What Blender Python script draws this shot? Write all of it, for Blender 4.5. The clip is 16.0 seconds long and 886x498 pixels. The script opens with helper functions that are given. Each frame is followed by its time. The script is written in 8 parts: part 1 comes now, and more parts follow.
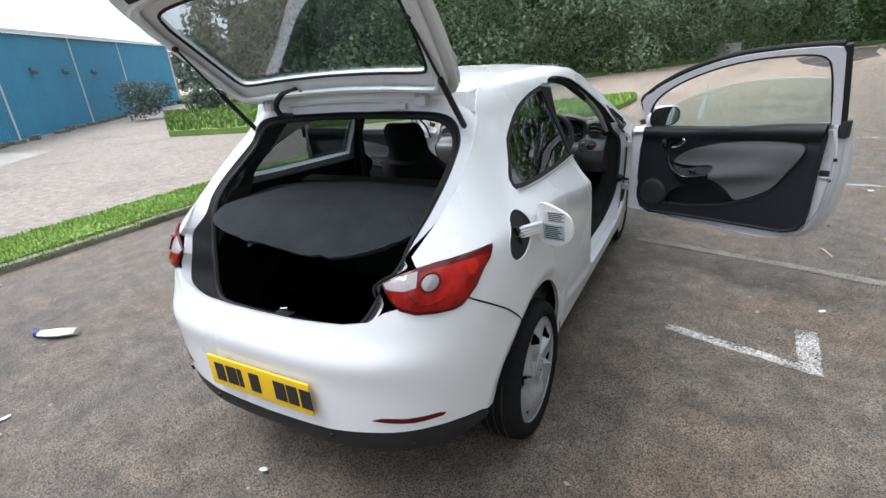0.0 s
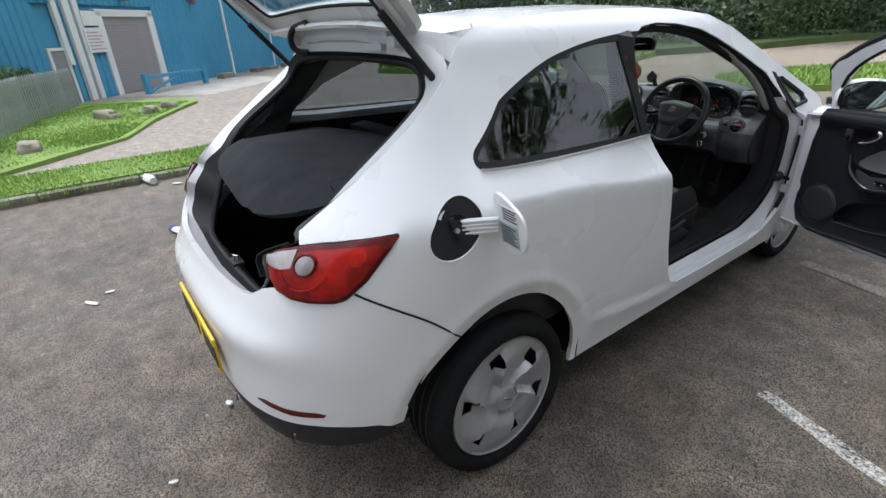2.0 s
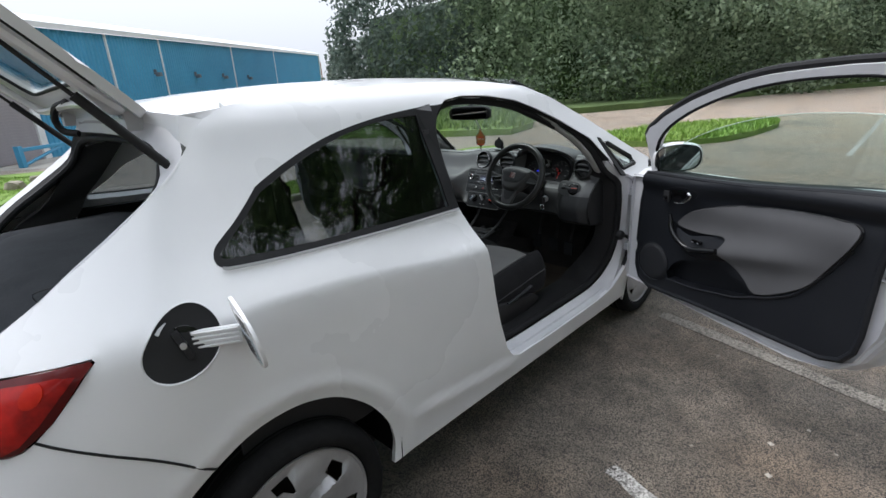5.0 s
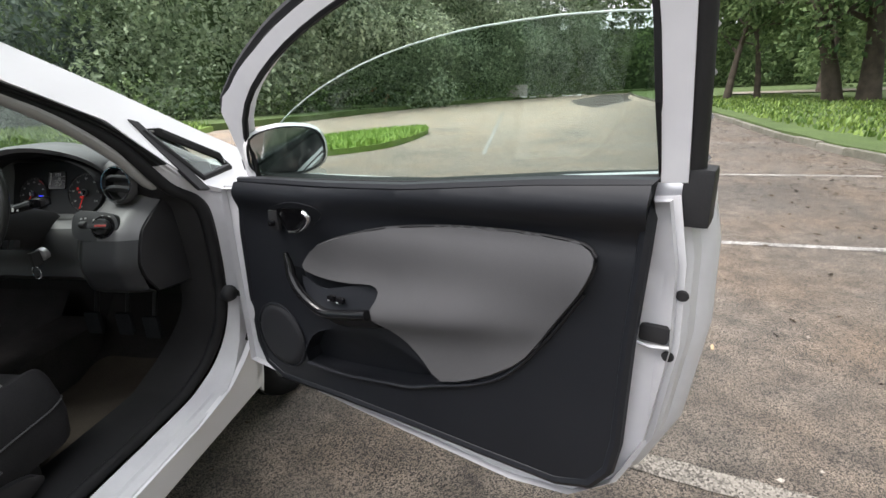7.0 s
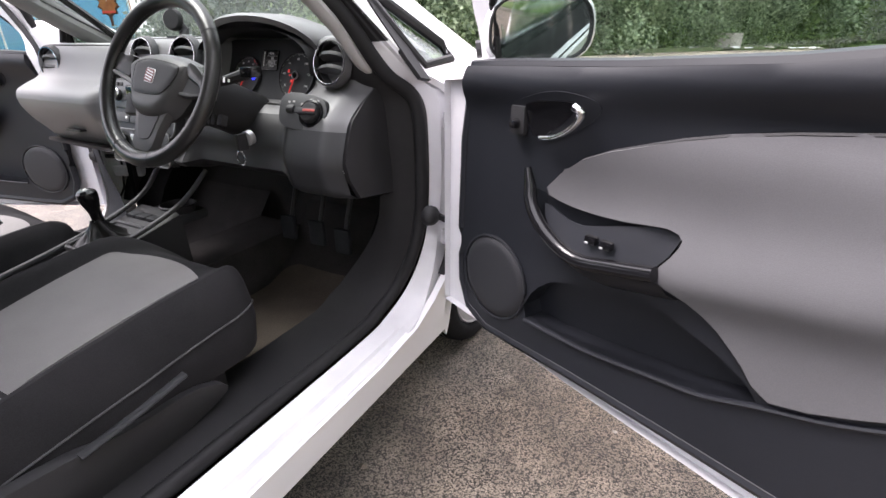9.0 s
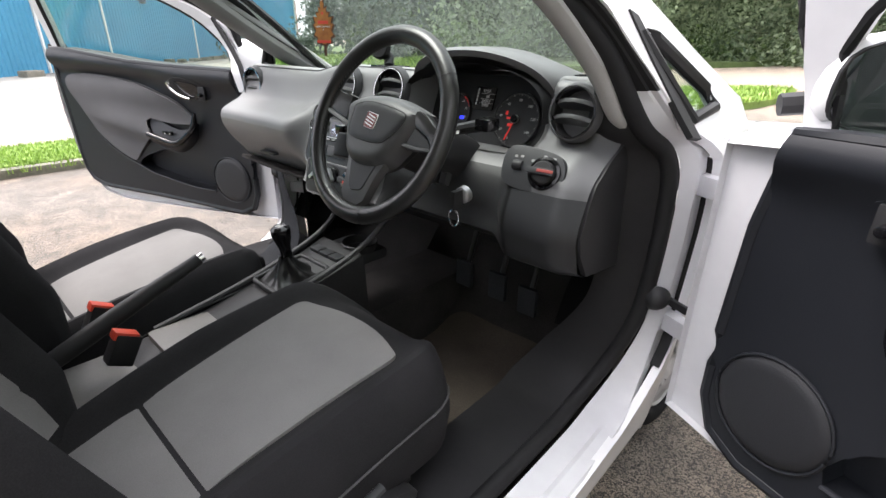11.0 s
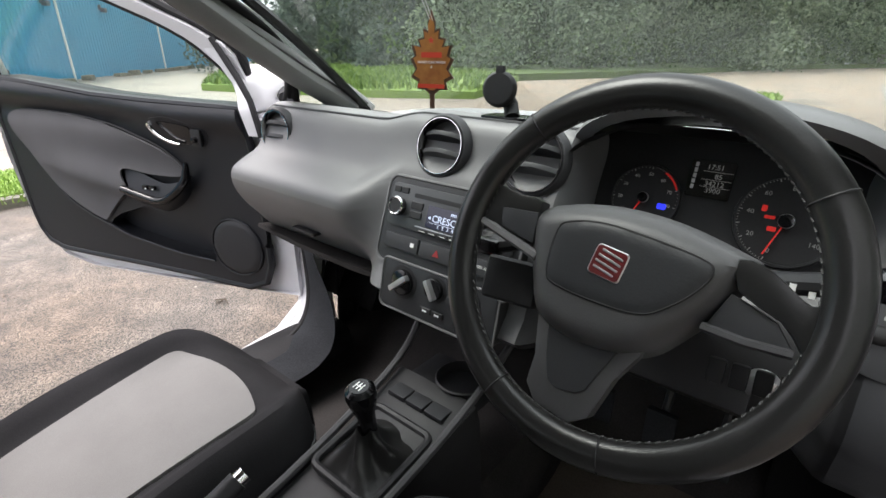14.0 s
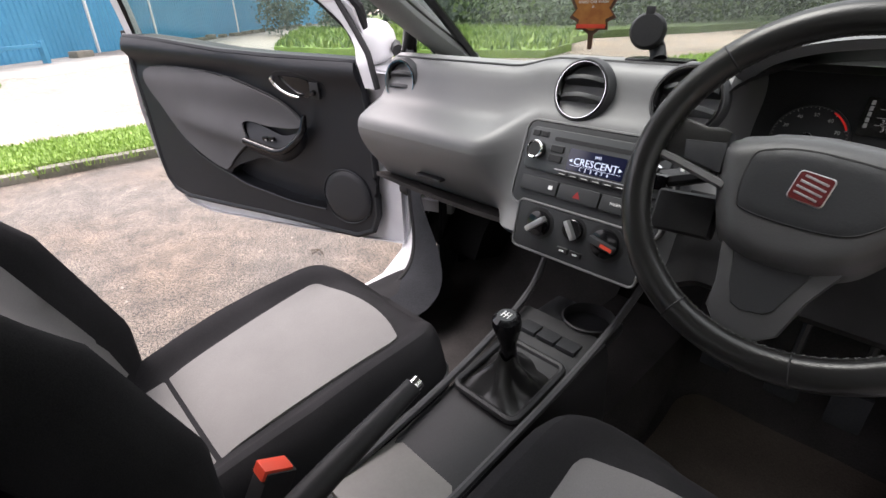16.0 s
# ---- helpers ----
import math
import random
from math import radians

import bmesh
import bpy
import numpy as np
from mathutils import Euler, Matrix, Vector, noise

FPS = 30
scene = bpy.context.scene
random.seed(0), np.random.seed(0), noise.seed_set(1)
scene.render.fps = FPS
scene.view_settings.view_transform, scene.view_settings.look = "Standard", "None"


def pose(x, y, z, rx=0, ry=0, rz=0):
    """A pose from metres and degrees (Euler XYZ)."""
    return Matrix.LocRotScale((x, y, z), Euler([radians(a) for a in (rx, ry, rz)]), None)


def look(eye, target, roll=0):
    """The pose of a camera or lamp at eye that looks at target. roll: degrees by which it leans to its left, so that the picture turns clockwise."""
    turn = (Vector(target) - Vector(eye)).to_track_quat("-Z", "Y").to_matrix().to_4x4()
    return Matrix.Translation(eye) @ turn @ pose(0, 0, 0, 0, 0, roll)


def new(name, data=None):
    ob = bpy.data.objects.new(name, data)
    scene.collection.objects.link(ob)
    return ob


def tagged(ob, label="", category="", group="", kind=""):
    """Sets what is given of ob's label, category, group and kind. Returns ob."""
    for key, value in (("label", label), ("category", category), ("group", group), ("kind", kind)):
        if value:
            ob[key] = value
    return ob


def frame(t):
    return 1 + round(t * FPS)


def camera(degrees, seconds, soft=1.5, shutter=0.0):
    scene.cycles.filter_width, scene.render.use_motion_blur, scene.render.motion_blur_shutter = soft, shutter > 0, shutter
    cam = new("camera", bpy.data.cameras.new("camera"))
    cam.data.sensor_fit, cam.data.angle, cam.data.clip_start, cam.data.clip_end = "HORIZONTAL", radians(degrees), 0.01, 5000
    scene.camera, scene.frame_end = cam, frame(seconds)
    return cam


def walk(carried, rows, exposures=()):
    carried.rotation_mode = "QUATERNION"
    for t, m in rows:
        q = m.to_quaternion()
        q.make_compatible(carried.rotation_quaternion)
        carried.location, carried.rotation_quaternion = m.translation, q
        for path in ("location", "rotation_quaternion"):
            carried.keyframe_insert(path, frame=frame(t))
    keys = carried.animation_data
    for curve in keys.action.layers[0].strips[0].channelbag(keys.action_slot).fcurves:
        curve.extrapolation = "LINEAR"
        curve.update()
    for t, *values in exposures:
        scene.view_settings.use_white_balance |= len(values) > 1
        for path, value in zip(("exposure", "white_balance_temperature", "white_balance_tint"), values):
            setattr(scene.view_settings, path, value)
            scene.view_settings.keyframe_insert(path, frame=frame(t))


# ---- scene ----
cam = camera(84.8, 16.0)
PATH = [
    (0, (1.326, -1.667, 1.514), (0.394, -0.049, 0.799), -4.9),
    (0.5, (1.429, -1.486, 1.5), (0.343, 0.039, 0.797), -3.9),
    (1, (1.535, -1.262, 1.472), (0.332, 0.135, 0.695), -3.2),
    (1.5, (1.682, -1.048, 1.463), (0.312, 0.157, 0.644), -3.6),
    (2, (1.699, -0.9, 1.43), (0.228, 0.165, 0.591), -2.7),
    (2.5, (1.699, -0.747, 1.42), (0.159, 0.2, 0.565), -2.0),
    (3, (1.782, -0.679, 1.407), (0.191, 0.149, 0.523), -1.7),
    (3.2, (1.822, -0.669, 1.4), (0.214, 0.127, 0.516), -1.6),
    (5.3, (1.839, -0.334, 1.446), (0.639, 1.141, 0.825), -3.3),
    (5.5, (1.829, -0.242, 1.436), (0.736, 1.314, 0.817), -3.2),
    (6, (1.835, 0.032, 1.404), (0.981, 1.741, 0.811), -3.6),
    (6.5, (1.788, 0.419, 1.338), (1.194, 2.231, 0.736), -3.5),
    (7, (1.634, 0.733, 1.205), (1.337, 2.607, 0.573), -2.2),
    (7.5, (1.511, 0.933, 1.096), (1.269, 2.796, 0.41), -1.5),
    (8, (1.449, 0.997, 1.074), (1.04, 2.802, 0.316), -2.0),
    (8.5, (1.398, 1.002, 1.056), (0.769, 2.727, 0.263), -1.5),
    (9, (1.34, 0.98, 1.047), (0.476, 2.594, 0.243), -0.3),
    (9.5, (1.289, 0.952, 1.054), (0.228, 2.435, 0.232), -0.1),
    (9.7, (1.26, 0.947, 1.048), (0.138, 2.388, 0.233), -0.3),
    (11.8, (0.809, 1.193, 1.149), (-0.44, 2.544, 0.367), 0.7),
    (12, (0.748, 1.235, 1.152), (-0.478, 2.628, 0.406), 0.8),
    (12.5, (0.636, 1.327, 1.166), (-0.567, 2.754, 0.449), 0.4),
    (13, (0.561, 1.298, 1.162), (-0.63, 2.727, 0.428), 0.2),
    (13.5, (0.495, 1.258, 1.158), (-0.685, 2.686, 0.405), 0.2),
    (14, (0.459, 1.221, 1.156), (-0.712, 2.649, 0.386), 0.1),
    (14.5, (0.429, 1.18, 1.159), (-0.743, 2.604, 0.385), -0.0),
    (15, (0.399, 1.154, 1.16), (-0.783, 2.557, 0.364), -0.6),
    (15.5, (0.381, 1.121, 1.165), (-0.843, 2.452, 0.311), -1.7),
    (16, (0.396, 1.084, 1.136), (-0.908, 2.307, 0.239), -1.4),
]
# the camera brightens its picture as it goes into the car
EXPOSURES = [(0, .84, 6000, 11), (0.5, .68, 6000, 11), (3.2, .64, 6000, 11), (5.3, .62, 6100, 11), (6.5, 1.03, 6350, 12), (7.5, 1.53, 6500, 14), (9, 2.22, 6500, 22), (9.7, 2.2, 6400, 21), (11.8, 1.8, 6600, 14), (14.5, 1.65, 6500, 17), (16, 1.75, 6600, 21)]
walk(cam, [(t, look(eye, target, roll)) for t, eye, target, roll in PATH], exposures=EXPOSURES)

# ---- light ----
world = bpy.data.worlds.new("world")
scene.world = world
world.use_nodes = True
wn = world.node_tree
sky = wn.nodes.new("ShaderNodeTexSky")
sky.sky_type, sky.sun_disc = "NISHITA", False
sky.sun_elevation, sky.sun_rotation = radians(62), radians(246)
sky.air_density, sky.dust_density = 1.0, 4.0
# a bright overcast: the clouds take most of the blue out of the sky
pale = wn.nodes.new("ShaderNodeHueSaturation")
pale.inputs["Saturation"].default_value = 0.22
wn.links.new(sky.outputs[0], pale.inputs["Color"])
cloud = wn.nodes.new("ShaderNodeMix")
cloud.data_type = "RGBA"
cloud.inputs["Factor"].default_value = 0.84
cloud.inputs["B"].default_value = (7.0, 7.15, 7.4, 1)
wn.links.new(pale.outputs[0], cloud.inputs["A"])
# an overcast sky is brighter overhead than at the horizon
up_v, up_s, up_r, shade = wn.nodes.new("ShaderNodeTexCoord"), wn.nodes.new("ShaderNodeSeparateXYZ"), wn.nodes.new("ShaderNodeMapRange"), wn.nodes.new("ShaderNodeVectorMath")
wn.links.new(up_v.outputs["Generated"], up_s.inputs[0])
wn.links.new(up_s.outputs["Z"], up_r.inputs["Value"])
up_r.inputs["To Min"].default_value, up_r.inputs["To Max"].default_value = 0.58, 1.45
shade.operation = "SCALE"
wn.links.new(cloud.outputs["Result"], shade.inputs[0])
wn.links.new(up_r.outputs[0], shade.inputs["Scale"])
wn.links.new(shade.outputs[0], wn.nodes["Background"].inputs[0])
wn.nodes["Background"].inputs[1].default_value = 0.138
sun_data = bpy.data.lights.new("sun", "SUN")
sun_data.energy, sun_data.angle, sun_data.color = 1.8, radians(30), (1.0, 0.96, 0.9)
sun = new("sun", sun_data)
sun.matrix_world = look((0, 0, 0), (-math.sin(radians(246)) * math.cos(radians(62)), -math.cos(radians(246)) * math.cos(radians(62)), -math.sin(radians(62))))


# ---- materials ----
def mat(name, col, col2=None, rough=0.5, metal=0.0, scale=3.0, fine=60.0, mix_fine=0.3, bump=0.0, bump_scale=None, coat=0.0, spec=0.5,
        island=0.0, objrand=0.0, rough_var=0.0, alpha=1.0, emit=None, voronoi=False):
    m = bpy.data.materials.new(name)
    m.use_nodes = True
    nt = m.node_tree
    b = nt.nodes["Principled BSDF"]
    b.inputs["Roughness"].default_value = rough
    b.inputs["Metallic"].default_value = metal
    b.inputs["Coat Weight"].default_value = coat
    b.inputs["Coat Roughness"].default_value = 0.06
    b.inputs["Specular IOR Level"].default_value = spec
    if emit:
        b.inputs["Emission Color"].default_value = (*col, 1)
        b.inputs["Emission Strength"].default_value = emit
    if col2 is None:
        b.inputs["Base Color"].default_value = (*col, 1)
        if bump == 0:
            return m
    tc = nt.nodes.new("ShaderNodeTexCoord")
    big = nt.nodes.new("ShaderNodeTexNoise")
    big.inputs["Scale"].default_value, big.inputs["Detail"].default_value = scale, 5.0
    if voronoi:
        small = nt.nodes.new("ShaderNodeTexVoronoi")
        small.inputs["Scale"].default_value = fine
        small_out = small.outputs["Color"]
    else:
        small = nt.nodes.new("ShaderNodeTexNoise")
        small.inputs["Scale"].default_value, small.inputs["Detail"].default_value = fine, 3.0
        small_out = small.outputs["Fac"]
    nt.links.new(tc.outputs["Object"], big.inputs["Vector"])
    nt.links.new(tc.outputs["Object"], small.inputs["Vector"])
    if col2 is not None:
        fac = nt.nodes.new("ShaderNodeMix")
        fac.inputs["Factor"].default_value = mix_fine
        nt.links.new(big.outputs["Fac"], fac.inputs["A"])
        if voronoi:
            bw = nt.nodes.new("ShaderNodeRGBToBW")
            nt.links.new(small_out, bw.inputs[0])
            small_out = bw.outputs[0]
        nt.links.new(small_out, fac.inputs["B"])
        out = fac.outputs["Result"]
        if island or objrand:
            rnd = nt.nodes.new("ShaderNodeNewGeometry" if island else "ShaderNodeObjectInfo")
            f2 = nt.nodes.new("ShaderNodeMix")
            f2.inputs["Factor"].default_value = island or objrand
            nt.links.new(out, f2.inputs["A"])
            nt.links.new(rnd.outputs["Random Per Island" if island else "Random"], f2.inputs["B"])
            out = f2.outputs["Result"]
        ramp = nt.nodes.new("ShaderNodeValToRGB")
        ramp.color_ramp.elements[0].position, ramp.color_ramp.elements[1].position = 0.3, 0.7
        ramp.color_ramp.elements[0].color, ramp.color_ramp.elements[1].color = (*col, 1), (*col2, 1)
        nt.links.new(out, ramp.inputs[0])
        nt.links.new(ramp.outputs[0], b.inputs["Base Color"])
    if rough_var:
        mr = nt.nodes.new("ShaderNodeMapRange")
        mr.inputs["To Min"].default_value, mr.inputs["To Max"].default_value = rough - rough_var, rough + rough_var
        nt.links.new(big.outputs["Fac"], mr.inputs["Value"])
        nt.links.new(mr.outputs[0], b.inputs["Roughness"])
    if bump:
        bn = nt.nodes.new("ShaderNodeBump")
        bn.inputs["Strength"].default_value = bump
        bn.inputs["Distance"].default_value = 0.3 / (bump_scale or fine)
        if bump_scale:
            bt = nt.nodes.new("ShaderNodeTexNoise")
            bt.inputs["Scale"].default_value, bt.inputs["Detail"].default_value = bump_scale, 2.0
            nt.links.new(tc.outputs["Object"], bt.inputs["Vector"])
            nt.links.new(bt.outputs["Fac"], bn.inputs["Height"])
        else:
            nt.links.new(small_out, bn.inputs["Height"])
        nt.links.new(bn.outputs[0], b.inputs["Normal"])
    return m


def glass_mat(name, tint, rough=0.0, gloss=0.03):
    """A thin pane: what lies behind shows through its tint, with a mirror gloss on top, stronger at a slant."""
    m = bpy.data.materials.new(name)
    m.use_nodes = True
    nt = m.node_tree
    nt.nodes.remove(nt.nodes["Principled BSDF"])
    tr, gl, mx = nt.nodes.new("ShaderNodeBsdfTransparent"), nt.nodes.new("ShaderNodeBsdfGlossy"), nt.nodes.new("ShaderNodeMixShader")
    lw = nt.nodes.new("ShaderNodeLayerWeight")
    lw.inputs["Blend"].default_value = 0.5
    pw, fr = nt.nodes.new("ShaderNodeMath"), nt.nodes.new("ShaderNodeMapRange")
    pw.operation = "POWER"
    pw.inputs[1].default_value = 4.0
    fr.inputs["To Min"].default_value, fr.inputs["To Max"].default_value = gloss, 0.75
    nt.links.new(lw.outputs["Facing"], pw.inputs[0])
    nt.links.new(pw.outputs[0], fr.inputs["Value"])
    tr.inputs[0].default_value = (*tint, 1)
    gl.inputs["Roughness"].default_value = rough
    nt.links.new(fr.outputs[0], mx.inputs[0])
    nt.links.new(tr.outputs[0], mx.inputs[1])
    nt.links.new(gl.outputs[0], mx.inputs[2])
    nt.links.new(mx.outputs[0], nt.nodes["Material Output"].inputs[0])
    return m


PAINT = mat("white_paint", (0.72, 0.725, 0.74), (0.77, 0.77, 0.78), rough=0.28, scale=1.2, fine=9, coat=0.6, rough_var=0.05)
# the same white in a darker tone, for jambs that get less light
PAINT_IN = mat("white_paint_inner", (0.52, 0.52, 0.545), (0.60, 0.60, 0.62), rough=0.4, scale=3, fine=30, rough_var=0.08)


def tarmac(name, tones, brown, stone=95.0, bump=0.7, dry=False):
    """Weathered tarmac: single stones in their own tones, brown dust, dark stains and worn patches; dry pales the
    colour with distance.
    """
    m = bpy.data.materials.new(name)
    m.use_nodes = True
    nt = m.node_tree
    b = nt.nodes["Principled BSDF"]
    b.inputs["Specular IOR Level"].default_value = 0.6
    tc = nt.nodes.new("ShaderNodeTexCoord")

    def tex(kind, scale, detail=3.0):
        n = nt.nodes.new(kind)
        n.inputs["Scale"].default_value = scale
        if "Detail" in n.inputs:
            n.inputs["Detail"].default_value = detail
        nt.links.new(tc.outputs["Object"], n.inputs["Vector"])
        return n

    def ramp(src, stops, const=False):
        r = nt.nodes.new("ShaderNodeValToRGB")
        e = r.color_ramp.elements
        e[0].position, e[0].color = stops[0][0], (*stops[0][1], 1)
        e[1].position, e[1].color = stops[-1][0], (*stops[-1][1], 1)
        for p, c in stops[1:-1]:
            e.new(p).color = (*c, 1)
        nt.links.new(src, r.inputs[0])
        return r.outputs[0]

    def mix(kind, fac, a, c):
        n = nt.nodes.new("ShaderNodeMix")
        n.data_type, n.blend_type = "RGBA", kind
        if isinstance(fac, float):
            n.inputs["Factor"].default_value = fac
        else:
            nt.links.new(fac, n.inputs["Factor"])
        nt.links.new(a, n.inputs["A"])
        if isinstance(c, tuple):
            n.inputs["B"].default_value = (*c, 1)
        else:
            nt.links.new(c, n.inputs["B"])
        return n.outputs["Result"]

    vor = tex("ShaderNodeTexVoronoi", stone)
    sep = nt.nodes.new("ShaderNodeSeparateColor")
    nt.links.new(vor.outputs["Color"], sep.inputs[0])
    col = ramp(sep.outputs[0], [(p, (v * 1.12, v * .97, v * .82)) for p, v in zip((0, .3, .62, .84, 1.0), tones)])
    # the stones stand proud of dark gaps
    gap = ramp(vor.outputs["Distance"], [(.50, (1.05, 1.05, 1.05)), (.82, (.58, .57, .56))])
    col = mix("MULTIPLY", 1.0, col, gap)
    big = tex("ShaderNodeTexVoronoi", stone * .38)
    sep2 = nt.nodes.new("ShaderNodeSeparateColor")
    nt.links.new(big.outputs["Color"], sep2.inputs[0])
    spots = ramp(sep2.outputs[1], [(.86, (0, 0, 0)), (.90, (1, 1, 1))])
    core = ramp(big.outputs["Distance"], [(.25, (1, 1, 1)), (.42, (0, 0, 0))])
    col = mix("MIX", mix("MULTIPLY", 1.0, spots, core), col, (tones[4] * .95, tones[4] * .9, tones[4] * .82))
    dust = ramp(tex("ShaderNodeTexNoise", 1.1, 6).outputs["Fac"], [(.42, (0, 0, 0)), (.66, (.75, .75, .75))])
    col = mix("MULTIPLY", dust, col, brown)
    stain = ramp(tex("ShaderNodeTexNoise", .55, 7).outputs["Fac"], [(.30, (.62, .62, .62)), (.46, (1, 1, 1)), (.62, (1.0, 1.0, 1.0)), (.75, (1.25, 1.24, 1.22))])
    col = mix("MULTIPLY", 1.0, col, stain)
    wear = ramp(tex("ShaderNodeTexNoise", 7.0, 4).outputs["Fac"], [(.30, (.62, .61, .60)), (.70, (1.30, 1.29, 1.26))])
    col = mix("MULTIPLY", 1.0, col, wear)
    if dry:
        # far tarmac scaled paler, its glare put into the colour; less towards +x
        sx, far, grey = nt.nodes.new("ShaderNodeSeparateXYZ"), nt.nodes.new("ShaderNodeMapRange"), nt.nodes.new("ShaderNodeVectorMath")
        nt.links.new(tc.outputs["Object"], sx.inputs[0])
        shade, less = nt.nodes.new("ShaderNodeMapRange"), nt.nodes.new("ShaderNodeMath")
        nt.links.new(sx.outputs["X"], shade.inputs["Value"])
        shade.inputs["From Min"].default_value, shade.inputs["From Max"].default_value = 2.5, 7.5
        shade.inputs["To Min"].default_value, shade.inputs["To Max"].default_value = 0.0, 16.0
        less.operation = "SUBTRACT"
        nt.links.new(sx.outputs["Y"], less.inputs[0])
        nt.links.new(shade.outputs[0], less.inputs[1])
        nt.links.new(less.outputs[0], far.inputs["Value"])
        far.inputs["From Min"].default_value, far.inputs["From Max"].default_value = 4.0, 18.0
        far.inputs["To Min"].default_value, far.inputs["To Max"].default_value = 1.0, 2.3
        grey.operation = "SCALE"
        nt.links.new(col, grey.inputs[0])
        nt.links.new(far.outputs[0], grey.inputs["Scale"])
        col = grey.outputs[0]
    nt.links.new(col, b.inputs["Base Color"])
    b.inputs["Roughness"].default_value = 0.52
    bn = nt.nodes.new("ShaderNodeBump")
    bn.inputs["Strength"].default_value, bn.inputs["Distance"].default_value = bump, 0.004
    bn.invert = True
    nt.links.new(vor.outputs["Distance"], bn.inputs["Height"])
    nt.links.new(bn.outputs[0], b.inputs["Normal"])
    return m


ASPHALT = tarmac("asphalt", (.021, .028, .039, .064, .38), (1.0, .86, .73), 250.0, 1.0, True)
ROAD = tarmac("road_asphalt", (.13, .19, .25, .32, .42), (1.0, .97, .94), 60.0, 0.4)
CONCRETE = mat("concrete", (0.25, 0.24, 0.21), (0.42, 0.40, 0.36), rough=0.9, scale=2, fine=40, bump=0.5)
KERB = mat("kerb_stone", (0.085, 0.085, 0.06), (0.24, 0.225, 0.19), rough=0.95, scale=7, fine=50, mix_fine=0.45, bump=0.8, objrand=0.25)
LINE = mat("worn_line_paint", (0.035, 0.031, 0.027), (0.50, 0.48, 0.45), rough=0.85, scale=7, fine=150, mix_fine=0.5, bump=0.5, voronoi=True)
LINE_FAINT = mat("faint_line_paint", (0.05, 0.044, 0.037), (0.27, 0.245, 0.21), rough=0.85, scale=6, fine=150, mix_fine=0.6, bump=0.5, voronoi=True)
SOIL = mat("grass_soil", (0.10, 0.175, 0.032), (0.22, 0.32, 0.075), rough=0.95, scale=1.5, fine=25, mix_fine=0.5, bump=0.6)
BLADE = mat("grass_blades", (0.13, 0.24, 0.032), (0.32, 0.46, 0.10), rough=0.6, scale=1.0, fine=8, island=0.5)
# darker copies of the grass, the banks' shade put into the colour
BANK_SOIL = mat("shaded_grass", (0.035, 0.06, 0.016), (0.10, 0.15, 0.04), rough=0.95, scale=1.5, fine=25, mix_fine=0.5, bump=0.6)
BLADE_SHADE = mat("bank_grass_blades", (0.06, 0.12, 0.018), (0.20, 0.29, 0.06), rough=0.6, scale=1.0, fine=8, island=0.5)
LEAF = mat("leaves", (0.04, 0.078, 0.03), (0.21, 0.29, 0.125), rough=0.65, scale=0.25, fine=1.2, island=0.35, spec=0.2)
# these two leaf colours are paled, the distance haze put into them
LEAF_DARK = mat("dark_leaves", (0.07, 0.10, 0.085), (0.17, 0.215, 0.175), rough=0.8, scale=0.3, fine=1.5, island=0.4)
LEAF_GREY = mat("grey_green_leaves", (0.075, 0.115, 0.07), (0.48, 0.58, 0.39), rough=0.7, scale=0.35, fine=1.2, island=0.3, spec=0.2)
for leaf in (LEAF, LEAF_DARK, LEAF_GREY):
    # light shines through the leaves
    nt = leaf.node_tree
    b = nt.nodes["Principled BSDF"]
    tl, mx = nt.nodes.new("ShaderNodeBsdfTranslucent"), nt.nodes.new("ShaderNodeMixShader")
    mx.inputs[0].default_value = 0.45
    nt.links.new(b.inputs["Base Color"].links[0].from_socket, tl.inputs["Color"])
    nt.links.new(b.outputs[0], mx.inputs[1])
    nt.links.new(tl.outputs[0], mx.inputs[2])
    nt.links.new(mx.outputs[0], nt.nodes["Material Output"].inputs[0])
WOOD_SHADE = mat("thicket", (0.03, 0.05, 0.022), (0.075, 0.11, 0.05), rough=1.0, scale=0.8, fine=5, bump=0.8, spec=0.05)
BARK = mat("bark", (0.035, 0.028, 0.02), (0.11, 0.09, 0.07), rough=0.95, scale=3, fine=30, bump=0.8)
RUBBER = mat("tyre_rubber", (0.007, 0.007, 0.008), (0.017, 0.017, 0.017), rough=0.8, scale=5, fine=60, bump=0.2, spec=0.08)
COVER = mat("silver_wheel_plastic", (0.30, 0.295, 0.30), (0.38, 0.375, 0.38), rough=0.38, metal=0.35, scale=6, fine=60)
BLACK = mat("black_plastic", (0.014, 0.014, 0.015), (0.026, 0.026, 0.028), rough=0.5, scale=6, fine=400, bump=0.15, spec=0.25)
BLACK_GLOSS = mat("gloss_black", (0.006, 0.006, 0.007), rough=0.14, spec=0.35)
DARK_TRIM = mat("dark_door_plastic", (0.0068, 0.0078, 0.0105), (0.0115, 0.0128, 0.0165), rough=0.46, scale=4, fine=500, bump=0.15, spec=0.32)
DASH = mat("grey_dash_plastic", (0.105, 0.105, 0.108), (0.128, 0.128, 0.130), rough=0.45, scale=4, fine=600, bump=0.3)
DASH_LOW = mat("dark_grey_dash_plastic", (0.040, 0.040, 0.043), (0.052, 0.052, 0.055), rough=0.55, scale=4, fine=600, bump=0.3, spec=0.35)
# the end face is toned down for shade, the top paled for windscreen light
DASH_RIGHT = mat("shaded_dash_plastic", (0.062, 0.062, 0.066), (0.080, 0.080, 0.084), rough=0.45, scale=4, fine=600, bump=0.2, spec=0.6)
